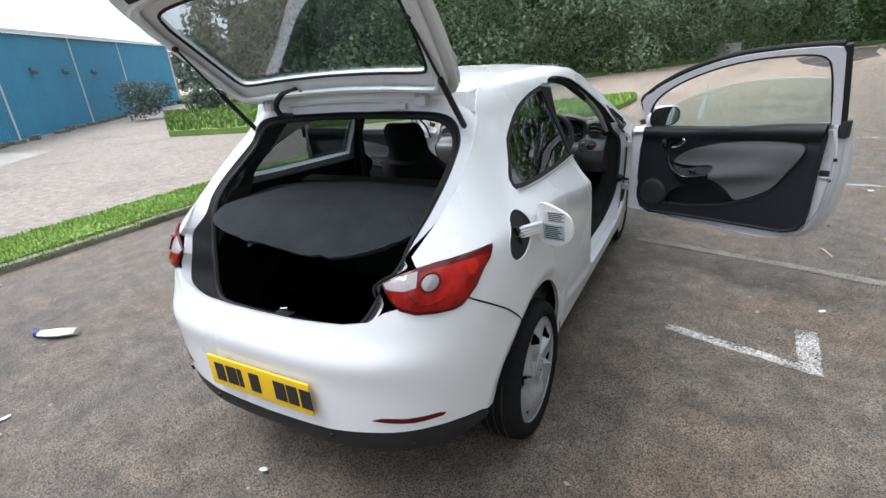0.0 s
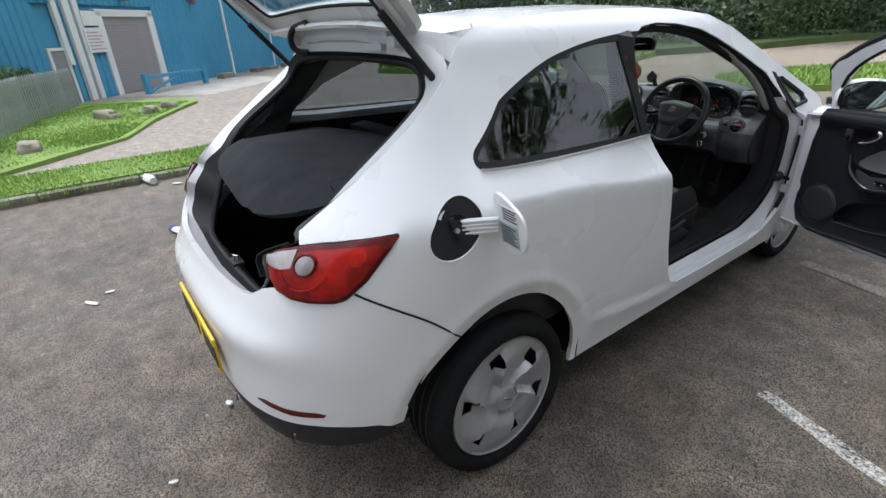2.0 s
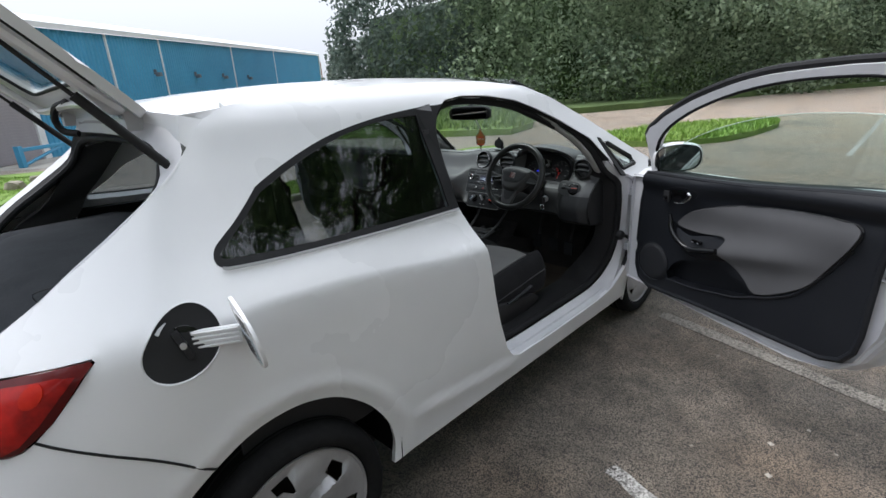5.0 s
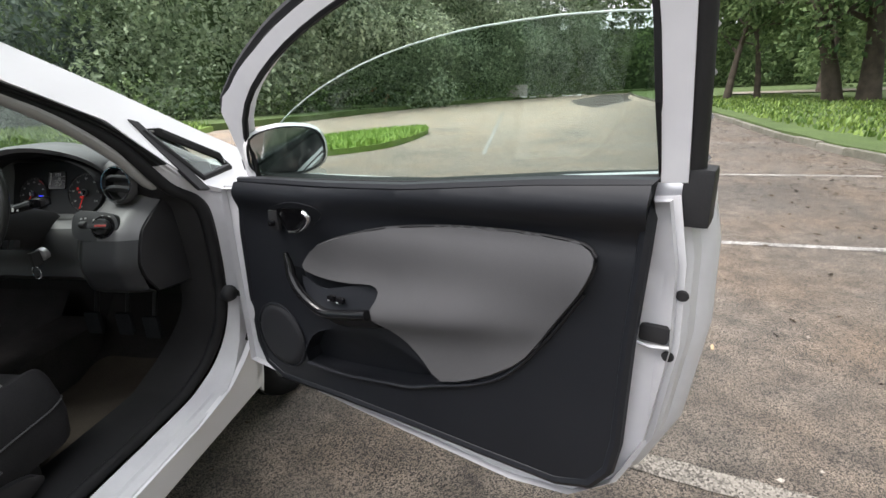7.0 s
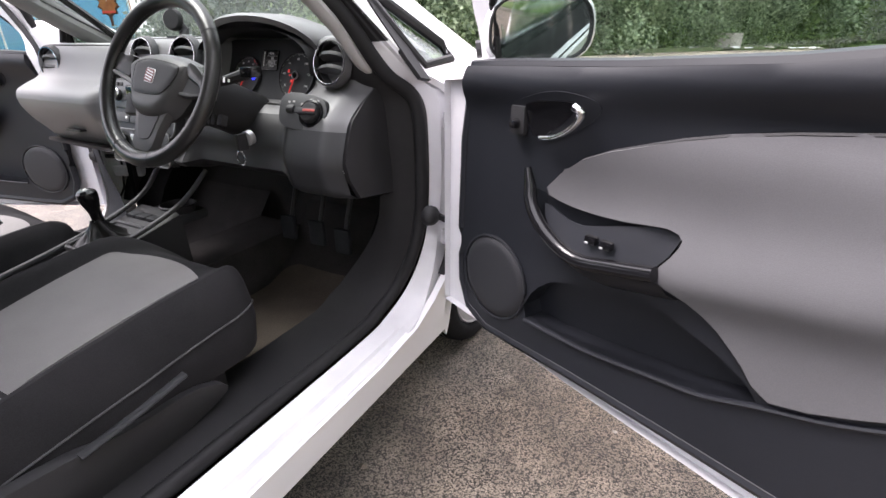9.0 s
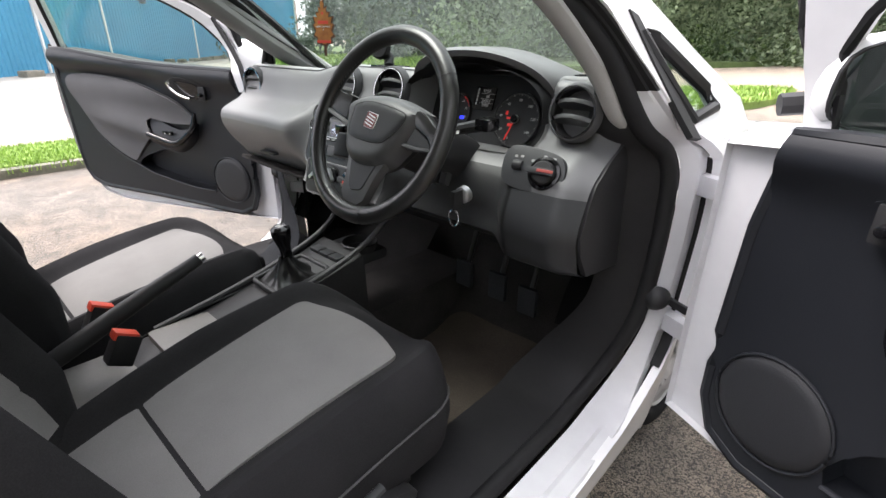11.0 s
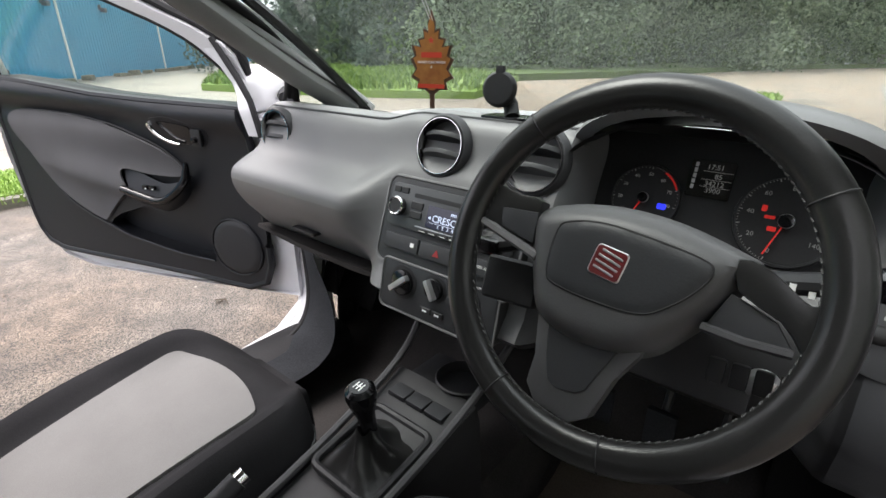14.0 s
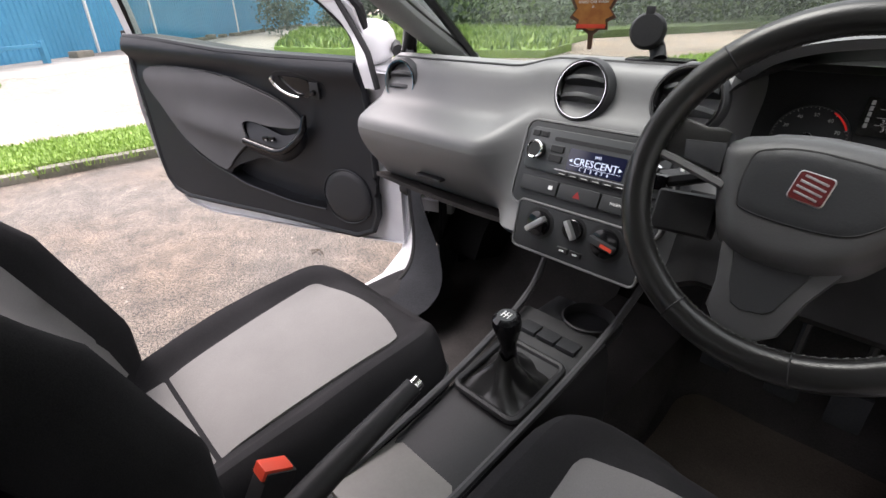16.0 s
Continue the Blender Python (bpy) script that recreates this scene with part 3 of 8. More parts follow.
stripe((1.20, 1.05), (1.82, 0.84), 0.075, LINE, "worn white painted bay line")
stripe((1.875, 1.23), (1.85, 0.80), 0.11, LINE, "short worn white painted bay mark")
stripe((2.0, -0.95), (5.0, -1.1), 0.09, LINE_FAINT, "faint worn bay line")
stripe((0.85, 2.48), (2.95, 1.84), 0.10, LINE_FAINT, "faint worn bay line")
for a, b in (((2.2, 4.69), (6.4, 4.05)), ((2.25, 7.72), (6.45, 7.15)), ((2.4, 10.87), (5.7, 10.83)), ((5.93, 10.84), (6.25, 10.72)), ((3.2, 15.93), (5.5, 14.78)), ((3.74, 14.34), (6.86, 14.86)),
             ((5.81, 13.74), (6.55, 12.24)), ((5.53, 15.47), (6.72, 17.13)), ((5.75, 20.94), (7.04, 22.58)), ((3.3, 19.2), (7.4, 18.9))):
    stripe(a, b, 0.09, LINE, "worn white painted bay line")
stripe((1.02, 9.8), (0.98, 24), 0.10, LINE, "worn white painted line at the ends of the bays")
PATCH = mat("dark_tarmac_patch", (0.035, 0.030, 0.026), (0.075, 0.064, 0.055), rough=0.9, scale=1.5, fine=30, mix_fine=0.5, bump=0.5)
bm = bmesh.new()
bm.faces.new([bm.verts.new((x, y, .003)) for x, y in ((5.3, 25.9), (8.6, 33.2), (9.7, 40), (12.0, 50), (9.4, 49), (5.2, 36.5), (4.9, 30))])
tagged(part("tarmac_patch", bm, PATCH), "darker repaired patch in the tarmac", "tarmac", kind="structure")
for a, b in (((5.2, 39.2), (9.6, 41.7)), ((4.9, 29.2), (9.0, 34.6)), ((5.36, 25.7), (8.75, 33.9)), ((5.0, 34), (9.5, 46))):
    stripe(a, b, 0.13, LINE, "worn painted hatching", .007)
# leaf litter that has blown against the kerb
rng = random.Random(91)
bm = bmesh.new()
for i in range(2600):
    y = 2.5 + 24 * rng.random() ** 1.5
    edge_x = float(np.interp(y, [2, 9, 11.5, 15, 21, 27], [6.5, 6.5, 6.7, 7.3, 8.2, 8.8]))
    x = edge_x - abs(rng.gauss(0, 1.5 if i % 3 else .5))
    if x < 1.9:
        continue
    r, a = rng.uniform(.008, .030) * (1 + y / 24), rng.uniform(0, 6.28)
    ring_ = [(r * math.cos(a), r * math.sin(a)), (-.45 * r * math.sin(a), .45 * r * math.cos(a)), (-r * math.cos(a), -r * math.sin(a)), (.45 * r * math.sin(a), -.45 * r * math.cos(a))]
    bm.faces.new([bm.verts.new((x + p, y + q, .005 + rng.uniform(0, .012))) for p, q in ring_])
tagged(part("fallen_leaves", bm, mat("dead_leaves", (0.020, 0.014, 0.009), (0.085, 0.055, 0.032), rough=0.9, scale=2, fine=9, island=0.5), smooth=False), "dark brown fallen leaves on the tarmac by the kerb", "leaves", kind="stuff")

# ---- the blue unit across the road ----
CLAD = mat("blue_cladding", (0.05, 0.24, 0.40), (0.075, 0.31, 0.50), rough=0.5, scale=0.6, fine=8, rough_var=0.1)
ROOF_W = mat("pale_roof_sheet", (0.62, 0.63, 0.64), (0.75, 0.76, 0.77), rough=0.5, scale=0.5, fine=6)
SHUTTER = mat("shutter_metal", (0.30, 0.28, 0.30), (0.40, 0.37, 0.39), rough=0.5, metal=0.3, scale=1.5, fine=20)
WHITE_W = mat("white_woodwork", (0.60, 0.62, 0.63), (0.74, 0.75, 0.75), rough=0.6, scale=2, fine=20)
BRICK = mat("orange_brick", (0.22, 0.10, 0.06), (0.36, 0.19, 0.12), rough=0.9, scale=3, fine=15, bump=0.4)
SH = Matrix.Translation((-22.2, 7.2, 0)) @ Matrix.Rotation(radians(135), 4, "Z")      # local x along the wall, local -y towards the road
unit = thing("industrial_unit", "long blue corrugated industrial unit with a pale roof", "building", at=(-22.2, 7.2, 0))


def eave(s):
    return 3.5 + (s + 12) / 38 * 1.3


def cladding(s0, s1, z0, z1f, name="cladding"):
    """Upright corrugated sheet from s0 to s1."""
    bm = bmesh.new()
    pts, s = [], s0
    while s < s1 - 1e-6:
        for ds, d in ((0, 0), (.05, 0), (.08, -.035), (.17, -.035)):
            if s + ds < s1:
                pts.append((s + ds, d))
        s += .2
    pts.append((s1, 0))
    lo = [bm.verts.new((a, b, z0)) for a, b in pts]
    hi = [bm.verts.new((a, b, z1f(a))) for a, b in pts]
    for i in range(len(pts) - 1):
        bm.faces.new((lo[i], lo[i + 1], hi[i + 1], hi[i]))
    bm.transform(SH)
    return part(name, bm, CLAD, unit, smooth=False)


for a, b in ((-26, -11.55), (-7.45, -3.5), (-3.42, .10), (.18, 8), (8.1, 16), (16.1, 31)):
    cladding(a, b, 0.0, eave)
cladding(-11.0, -10.75, 0.0, eave)
cladding(-10.25, -9.75, 0.0, lambda s: 1.15)
cladding(-11.55, -7.45, 2.30, eave)
wall_back = part("wall", new_box((-26, .05, 0), (31, .3, 3.2), 0, 1, SH), CLAD, unit, "blue wall")
for s in (-3.46, .14, 8.05, 16.05):
    part("joint_strip", new_box((s - .04, -.06, 0), (s + .04, .0, eave(s)), 0, 1, SH), WHITE_W, unit, "white joint strip")
prof = [(-.15, 0), (-.15, .16), (.2, .30), (4, 1.05), (11, 2.1), (13, 2.1)]
rows = [[(s, p, eave(s) + h) for p, h in prof] for s in (-26, -8, 8, 31)]
bm = loft(rows, closed=False, caps=False)
bm.transform(SH)
part("roof", bm, ROOF_W, unit, "pale sheet roof")
part("end_wall", new_box((31, -.05, 0), (31.9, 11, 4.4), 0.02, 1, SH), BRICK, unit, "orange brick end pier")
part("corner_trim", new_box((30.9, -.12, 0), (31.12, .0, 4.9), 0, 1, SH), WHITE_W, unit)
# shutter door
sh = part("shutter_frame", new_box((-9.75, -.08, 0), (-9.55, .06, 2.15), 0.01, 1, SH), WHITE_W, unit, "white shutter frame")
part("shutter_frame", new_box((-7.75, -.08, 0), (-7.5, .06, 2.15), 0.01, 1, SH), WHITE_W, unit)
part("shutter_frame", new_box((-9.75, -.08, 2.02), (-7.5, .06, 2.2), 0.01, 1, SH), WHITE_W, unit)
me = bpy.data.meshes.new("shutter_slat")
b_ = new_box((-.9, -.02, 0), (.9, .02, .078), 0.012, 2)
b_.to_mesh(me)
b_.free()
me.materials.append(SHUTTER)
door_ = part("shutter_door", new_box((-9.56, .01, 0), (-7.74, .04, 2.05), 0, 1, SH), SHUTTER, unit, "closed grey roller shutter")
for i in range(25):
    shared("shutter_slat", me, door_, SH @ Matrix.Translation((-8.65, 0, .02 + i * .081)))
# white posts, notice boards, side door
part("white_post", new_box((-10.72, -.10, 0), (-10.52, .02, 3.3), 0.01, 1, SH), WHITE_W, unit, "white post")
part("white_post", new_box((-11.05, -.10, 0.9), (-10.90, .02, 3.3), 0.01, 1, SH), WHITE_W, unit, "white post")
part("white_post", new_box((-10.42, -.10, 0), (-10.26, .02, 3.3), 0.01, 1, SH), WHITE_W, unit, "white post")
board = part("notice_board", new_box((-10.36, -.13, 1.15), (-9.72, -.10, 1.75), 0.005, 1, SH), WHITE_W, unit, "white notice board")
for i in range(6):
    part("bar", new_box((-10.30, -.134, 1.22 + i * .08), (-9.80 - .1 * (i % 2), -.130, 1.25 + i * .08), 0, 1, SH), mat("faded_print", (0.45, 0.30, 0.30), rough=0.7) if "faded_print" not in bpy.data.materials else bpy.data.materials["faded_print"], board)
part("notice_board", new_box((-10.30, -.13, 1.80), (-9.80, -.10, 2.15), 0.005, 1, SH), WHITE_W, unit, "white notice board")
part("side_door", new_box((-11.50, -.04, 0), (-11.05, .0, 1.25), 0.01, 1, SH), mat("grey_door", (0.20, 0.21, 0.22), (0.27, 0.28, 0.29), rough=0.5), unit, "grey side door in a white frame")
for a, b in ((-11.55, -11.48), (-11.07, -11.0)):
    part("door_frame", new_box((a, -.06, 0), (b, .0, 1.3), 0, 1, SH), WHITE_W, unit)
part("door_frame", new_box((-11.55, -.06, 1.25), (-11.0, .0, 1.32), 0, 1, SH), WHITE_W, unit)
for s in (-14.2, -11.3, -8.7, -5.5, -.7, 2.9, 6.2, 10):
    lm = part("wall_lamp", new_box((s - .10, -.32, 2.42), (s + .10, -.12, 2.58), 0.02, 1, SH), mat("lamp_grey", (0.10, 0.11, 0.13), (0.16, 0.17, 0.19), rough=0.5) if "lamp_grey" not in bpy.data.materials else bpy.data.materials["lamp_grey"], unit, "grey wall lamp")
    part("lamp_arm", new_box((s - .03, -.14, 2.5), (s + .03, .0, 2.7), 0, 1, SH), bpy.data.materials["lamp_grey"], lm)
# stone edging at the wall's foot
for i in range(26):
    s = -6.5 + i * 1.25
    rr = random.Random(i)
    if rr.random() < .75:
        ob = part("edging_stone", new_box((-.3, -.16, -.05), (.3, .16, .12 + .08 * rr.random()), 0.04, 2, SH @ Matrix.Translation((s, -.55 - .2 * rr.random(), 0)) @ Matrix.Rotation(rr.uniform(-.3, .3), 4, "Z")), KERB)
        tagged(ob, "rough stone block along the wall's foot", "stone", "stones along the wall")
# blue barrier
bar = thing("barrier", "blue steel barrier in front of the shutter", "barrier", at=tuple(SH @ Vector((-8.7, -1.0, 0))))
for s in (-9.75, -7.0):
    part("post", new_box((s - .07, -1.07, 0), (s + .07, -.93, .55), 0.01, 1, SH), CLAD, bar, "blue post")
part("rail", new_box((-9.8, -1.04, .40), (-6.9, -.96, .49), 0.01, 1, SH), CLAD, bar, "blue rail")
part("brace", tube(bmesh.new(), [tuple(SH @ Vector(p)) for p in ((-9.7, -1.0, .06), (-8.2, -1.0, .42))], .04, 6), CLAD, bar)
bm = bmesh.new()
bm.faces.new([bm.verts.new(SH @ Vector((x, y, .012))) for x, y in ((-10.2, -3.2), (-5.8, -3.4), (-4.8, -1.6), (-5.2, -.1), (-10.2, -.1))])
tagged(part("apron", bm, CONCRETE), "pale concrete apron before the shutter", "concrete", kind="structure")

# palisade fence
FENCE = mat("galvanised_steel", (0.28, 0.31, 0.30), (0.40, 0.43, 0.42), rough=0.5, metal=0.4, scale=3, fine=30)
pal = bpy.data.meshes.new("pale")
b_ = prism([(-.028, 0), (.028, 0), (.028, .78), (0, .84), (-.028, .78)], -.006, .006, 0, 1, Matrix.Rotation(radians(90), 4, "X"))
b_.to_mesh(pal)
b_.free()
pal.materials.append(FENCE)


def palisade(a, b, posts):
    a, b = Vector((*a, 0)), Vector((*b, 0))
    d = (b - a).normalized()
    ang = math.degrees(math.atan2(d.y, d.x))
    ob = thing("palisade_fence", "grey galvanised steel palisade fence", "fence", at=tuple(a))
    n = int((b - a).length / .105)
    for i in range(n):
        p = a.lerp(b, (i + .5) / n)
        q = new("pale", pal)
        q.parent = ob
        q.matrix_basis = Matrix.Translation(-a) @ pose(p.x, p.y, .06, 0, 0, ang)
    for i in range(posts):
        p = a.lerp(b, i / (posts - 1))
        part("post", new_box((-.03, -.03 + .05, 0), (.03, .03 + .05, .86), 0.004, 1, pose(p.x, p.y, 0.02, 0, 0, ang)), FENCE, ob)
    for z in (.18, .66):
        part("rail", new_box((0, .008, z), ((b - a).length, .03, z + .04), 0, 1, pose(a.x, a.y, .05, 0, 0, ang)), FENCE, ob)
    return ob


for a_, b_2, n_ in (((-6.35, -2.0), (-8.71, -1.93), 3), ((-8.71, -1.93), (-10.6, -1.53), 3), ((-10.6, -1.53), (-13.1, -.66), 4), ((-6.5, -2.15), (-11.2, -4.78), 5)):
    palisade(a_, b_2, n_)
gp = part("gate_post", new_box((-.06, -.06, 0), (.06, .06, .70), 0.01, 1, pose(-6.25, -2.02, .04, 0, 0, 12)), FENCE)
tagged(gp, "grey square steel gate post", "gate post")
SG = Matrix.Translation((-6.90, -2.43, .32)) @ Matrix(((.873, 0, .488, 0), (.488, 0, -.873, 0), (0, 1, 0, 0), (0, 0, 0, 1)))
sign = thing("sign_board", "white sign with black letters and a red arrow", "sign", at=(-6.90, -2.43, .22))
part("board", new_box((-.58, -.10, -.008), (.58, .10, .008), 0.004, 1, SG), WHITE_W, sign, "white board")
part("letters", text_bm("FURNITURE", .11, SG @ Matrix.Translation((-.14, .02, .012))), INK, sign, smooth=False)
part("arrow", prism([(.36, -.08), (.40, -.08), (.40, .02), (.44, .02), (.38, .09), (.32, .02), (.36, .02)], .009, .012, 0, 1, SG), RED_PLASTIC, sign, "red arrow")

# boulders on the plot
ROCK = mat("boulder", (0.16, 0.14, 0.10), (0.34, 0.31, 0.25), rough=0.95, scale=5, fine=30, bump=0.8)
for i, (x, y, sx, sy, h) in enumerate(((-7.15, -1.5, .20, .14, .11), (-9.9, -.35, .30, .16, .12), (-9.9, .39, .15, .12, .11), (-10.5, .84, .17, .12, .09))):
    bm = bmesh.new()
    bmesh.ops.create_icosphere(bm, subdivisions=3, radius=1)
    for v in bm.verts:
        v.co *= 1 + .35 * noise.noise(v.co * 1.3 + Vector((i * 7, 0, 0)))
        v.co = Vector((max(-.8, min(.8, v.co.x)) * sx * 1.2, max(-.8, min(.8, v.co.y)) * sy * 1.2, max(-.5, min(.75, v.co.z)) * h * 1.3))
    bm.transform(pose(x, y, .10, 0, 0, 25 * i))
    tagged(part("boulder", bm, ROCK, sharp=30), "rough pale boulder lying on the grass", "boulder", "boulders on the plot")


# ---- trees and bushes ----
def foliage(name, centres, radii, per, size, material, label, seed, kind="", category="bush", parent=None):
    """Leaf sprays on the outside of many clumps."""
    rng = np.random.default_rng(seed)
    c = np.repeat(np.array(centres), per, axis=0)
    r = np.repeat(np.array(radii), per)
    n = len(c)
    d = rng.normal(size=(n, 3))
    d /= np.linalg.norm(d, axis=1)[:, None]
    p = c + d * (r * rng.uniform(.55, 1.05, n))[:, None]
    up = d + rng.normal(size=(n, 3)) * .6 + np.array([0, 0, .5])
    up /= np.linalg.norm(up, axis=1)[:, None]
    a = np.cross(up, rng.normal(size=(n, 3)))
    a /= np.linalg.norm(a, axis=1)[:, None]
    b = np.cross(up, a)
    s = (size * rng.uniform(.5, 1.3, n))[:, None]
    v = np.stack([p - a * s * .5, p + b * s * .28 + up * s * .08, p + a * s * .5, p - b * s * .28 + up * s * .08], 1).reshape(-1, 3)
    i = np.arange(n)[:, None] * 4
    me = bpy.data.meshes.new(name)
    me.from_pydata(v.tolist(), [], np.concatenate([i + np.array([0, 1, 2]), i + np.array([0, 2, 3])]).tolist())
    me.materials.append(material)
    ob = new(name, me)
    if parent is not None:
        ob.parent = parent
        ob.matrix_parent_inverse = parent.matrix_basis.inverted()
        return ob
    return tagged(ob, label, category, kind=kind)


def wood_line(name, line, height, depth, spacing, seed, material, size, per, label, foot=0.2, big=1.0):
    rng = random.Random(seed)
    cs, rs = [], []
    for a, b in zip(line, line[1:]):
        L = math.dist(a, b)
        n = int(L / spacing)
        for i in range(n):
            t = (i + rng.random()) / n
            x, y = a[0] + (b[0] - a[0]) * t, a[1] + (b[1] - a[1]) * t
            nx, ny = -(b[1] - a[1]) / L, (b[0] - a[0]) / L
            hmax = height * (0.80 + .32 * noise.noise((x * .12, y * .12, seed)) + .12 * rng.random())
            z = foot
            while z < hmax:
                k = z / hmax
                out = depth * (0.55 * math.sin(math.pi * min(1, k * .9 + .12)) + max(-.5, 1.35 * noise.noise((x * .36, y * .36, z * .45))))
                r = rng.uniform(.55, 1.05) * big
                cs.append((x - nx * out + rng.uniform(-.4, .4), y - ny * out + rng.uniform(-.4, .4), z + r * .6))
                rs.append(r)
                z += r * .85
    return foliage(name, cs, rs, per, size, material, label, seed, "stuff", "trees")


W1 = [(-28, 21.4), (-21, 20.5), (-16.5, 21)]
W2 = [(-17.5, 22), (-12.5, 23.5), (-8.5, 30), (-5, 37), (1.0, 46.5), (8, 54)]
W3 = [(6, 53), (16, 57), (30, 58), (45, 52)]
wood_line("dark_trees", W1, 13, 1.8, .55, 11, LEAF_DARK, .34, 34, "dark evergreen trees beside the road", .3)
wood_line("hedgerow", W2, 17, 2.8, .66, 12, LEAF_GREY, .27, 185, "dense grey-green trees along the car park", .2, 1.55)
wood_line("far_wood", W3, 20, 2.5, .7, 13, LEAF, .5, 30, "dark green wood behind the car park", .5)
# a dark green sheet behind the leaves puts in the wood's inner shade
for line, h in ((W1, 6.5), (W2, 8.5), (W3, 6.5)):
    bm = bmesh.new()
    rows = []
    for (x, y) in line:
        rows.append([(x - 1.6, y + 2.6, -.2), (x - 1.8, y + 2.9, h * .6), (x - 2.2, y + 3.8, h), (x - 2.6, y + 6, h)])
    tagged(part("thicket", loft(rows, closed=False, caps=False), WOOD_SHADE), "dark green backing sheet for the shade inside the wood", "trees", kind="stuff")
wood_line("roadside_trees", [(8, -24), (9.5, -14), (10.3, -2), (10.5, 4), (15.5, 13), (19, 30), (24, 44)], 19.0, 2.0, .8, 14, LEAF, .36, 40, "tall line of trees on the bank", .8, 1.2)
wood_line("back_trees", [(-16, -30), (-4, -28), (8, -24)], 10.0, 2.0, .9, 15, LEAF, .45, 26, "line of trees across the far side of the car park", .5, 1.2)
# undergrowth and far hills behind the unit
wood_line("undergrowth", [(-17, 18.6), (-13.5, 19.3), (-10.5, 22.4), (-7.6, 28), (-4.2, 35), (1.6, 44.5), (8, 51)], 1.3, .8, .5, 17, LEAF, .22, 24, "low scrub under the trees", .1)
wood_line("far_hill_trees", [(-90, 62), (-70, 60), (-52, 64), (-40, 58)], 11, 2, 1.6, 19, LEAF_DARK, 1.0, 22, "distant trees behind the unit", 1)
# round bushes
for x, y, r, seed in ((-23.9, 13.7, 1.15, 21), (-21.5, 15.0, .8, 22), (-17.5, 17.5, .7, 24)):
    rng = random.Random(seed)
    cs = [(x + rng.uniform(-r, r) * .7, y + rng.uniform(-r, r) * .7, .25 + rng.uniform(0, 1.5) * r * .8) for _ in range(22)]
    foliage("bush", cs, [rng.uniform(.35, .6) * r for _ in cs], 90, .16, LEAF_DARK, "rounded dark green bush by the unit", seed)
for k, (hx0, hx1, hy0, hy1, hz) in enumerate(((-11.6, -10.7, -5.0, -3.5, .80), (-12.9, -10.3, -1.5, -2.75, .85))):
    rng = random.Random(31 + k)
    cs = []
    for i in range(90):
        t = rng.random()
        cs.append((hx0 + (hx1 - hx0) * t, hy0 + (hy1 - hy0) * t + rng.uniform(-.3, .3), rng.uniform(.12, hz)))
    foliage("hedge", cs, [rng.uniform(.18, .30) for _ in cs], 80, .09, LEAF, "clipped green hedge behind the fence", 33 + k, category="hedge")


# trees on the bank, with leaning trunks
def tree(x, y, h, lean_x, lean_y, r, seed, label):
    rng = random.Random(seed)
    ob = thing("tree", label, "tree", "trees on the bank", at=(x, y, .1))
    trunk = spline([(x, y, .0), (x + lean_x * .25, y + lean_y * .2, h * .22), (x + lean_x * .7, y + lean_y * .7, h * .48), (x + lean_x, y + lean_y, h * .8)], 5)
    bm = tube(bmesh.new(), trunk, [r * (1.25 - .95 * (i / (len(trunk) - 1)) ** .8) for i in range(len(trunk))], 12)
    cs = []
    for k in range(11 if h < 12 else 20):
        p = Vector(trunk[rng.randrange(6, len(trunk))])
        a = rng.uniform(0, 6.28)
        L = rng.uniform(1.5, 3.4) * (1 if h < 12 else 1.25)
        q = p + Vector((math.cos(a) * L, math.sin(a) * L, rng.uniform(.2, 1.6)))
        mid = p.lerp(q, .5) + Vector((0, 0, .3))
        tube(bm, [p, mid, q], [r * .35, r * .22, r * .08], 7)
        for j in range(6):
            cs.append(tuple(p.lerp(q, rng.uniform(.5, 1.15)) + Vector((rng.uniform(-.7, .7), rng.uniform(-.7, .7), rng.uniform(-.5, .9)))))
    part("trunk", bm, BARK, ob, "grey-brown leaning trunk")
    crown = foliage("crown", cs, [rng.uniform(.5, 1.0) for _ in cs], 70, .26, LEAF, "", seed, parent=ob)
    crown["label"] = "open green leafy crown"
    return ob


tree(13.8, 22.5, 8.5, -2.2, -.5, .30, 41, "tree with a curved leaning trunk on the bank")
tree(14.6, 21.8, 9.0, -.4, .6, .34, 42, "tree with a stout trunk on the bank")
tree(11.6, 27, 8.0, .9, .4, .16, 43, "slender young tree on the bank")
tree(13.2, 27.5, 8.0, -.5, .8, .13, 44, "slender young tree on the bank")
tree(17.8, 24, 9.0, .8, -.5, .26, 45, "tree on the bank")
tree(19, 33, 10.0, .5, .5, .3, 46, "tree further along the bank")
tree(13.0, 11.5, 15, -.6, .3, .30, 48, "tall tree on the bank beside the bays")
tree(12.6, 15.5, 15, .4, -.4, .28, 49, "tall tree on the bank beside the bays")
tree(12.8, 7.0, 14, -.3, .5, .30, 50, "tall tree on the bank beside the bays")
tree(15.5, 2.0, 14, -.3, .5, .30, 51, "tall tree on the bank beside the bays")
# lane behind the bank
bm = bmesh.new()
bm.faces.new([bm.verts.new((x, y, .21)) for x, y in ((14, 33), (60, 26), (60, 30), (15.5, 37))])
tagged(part("lane", bm, ROAD), "pale lane behind the bank", "road", kind="structure")

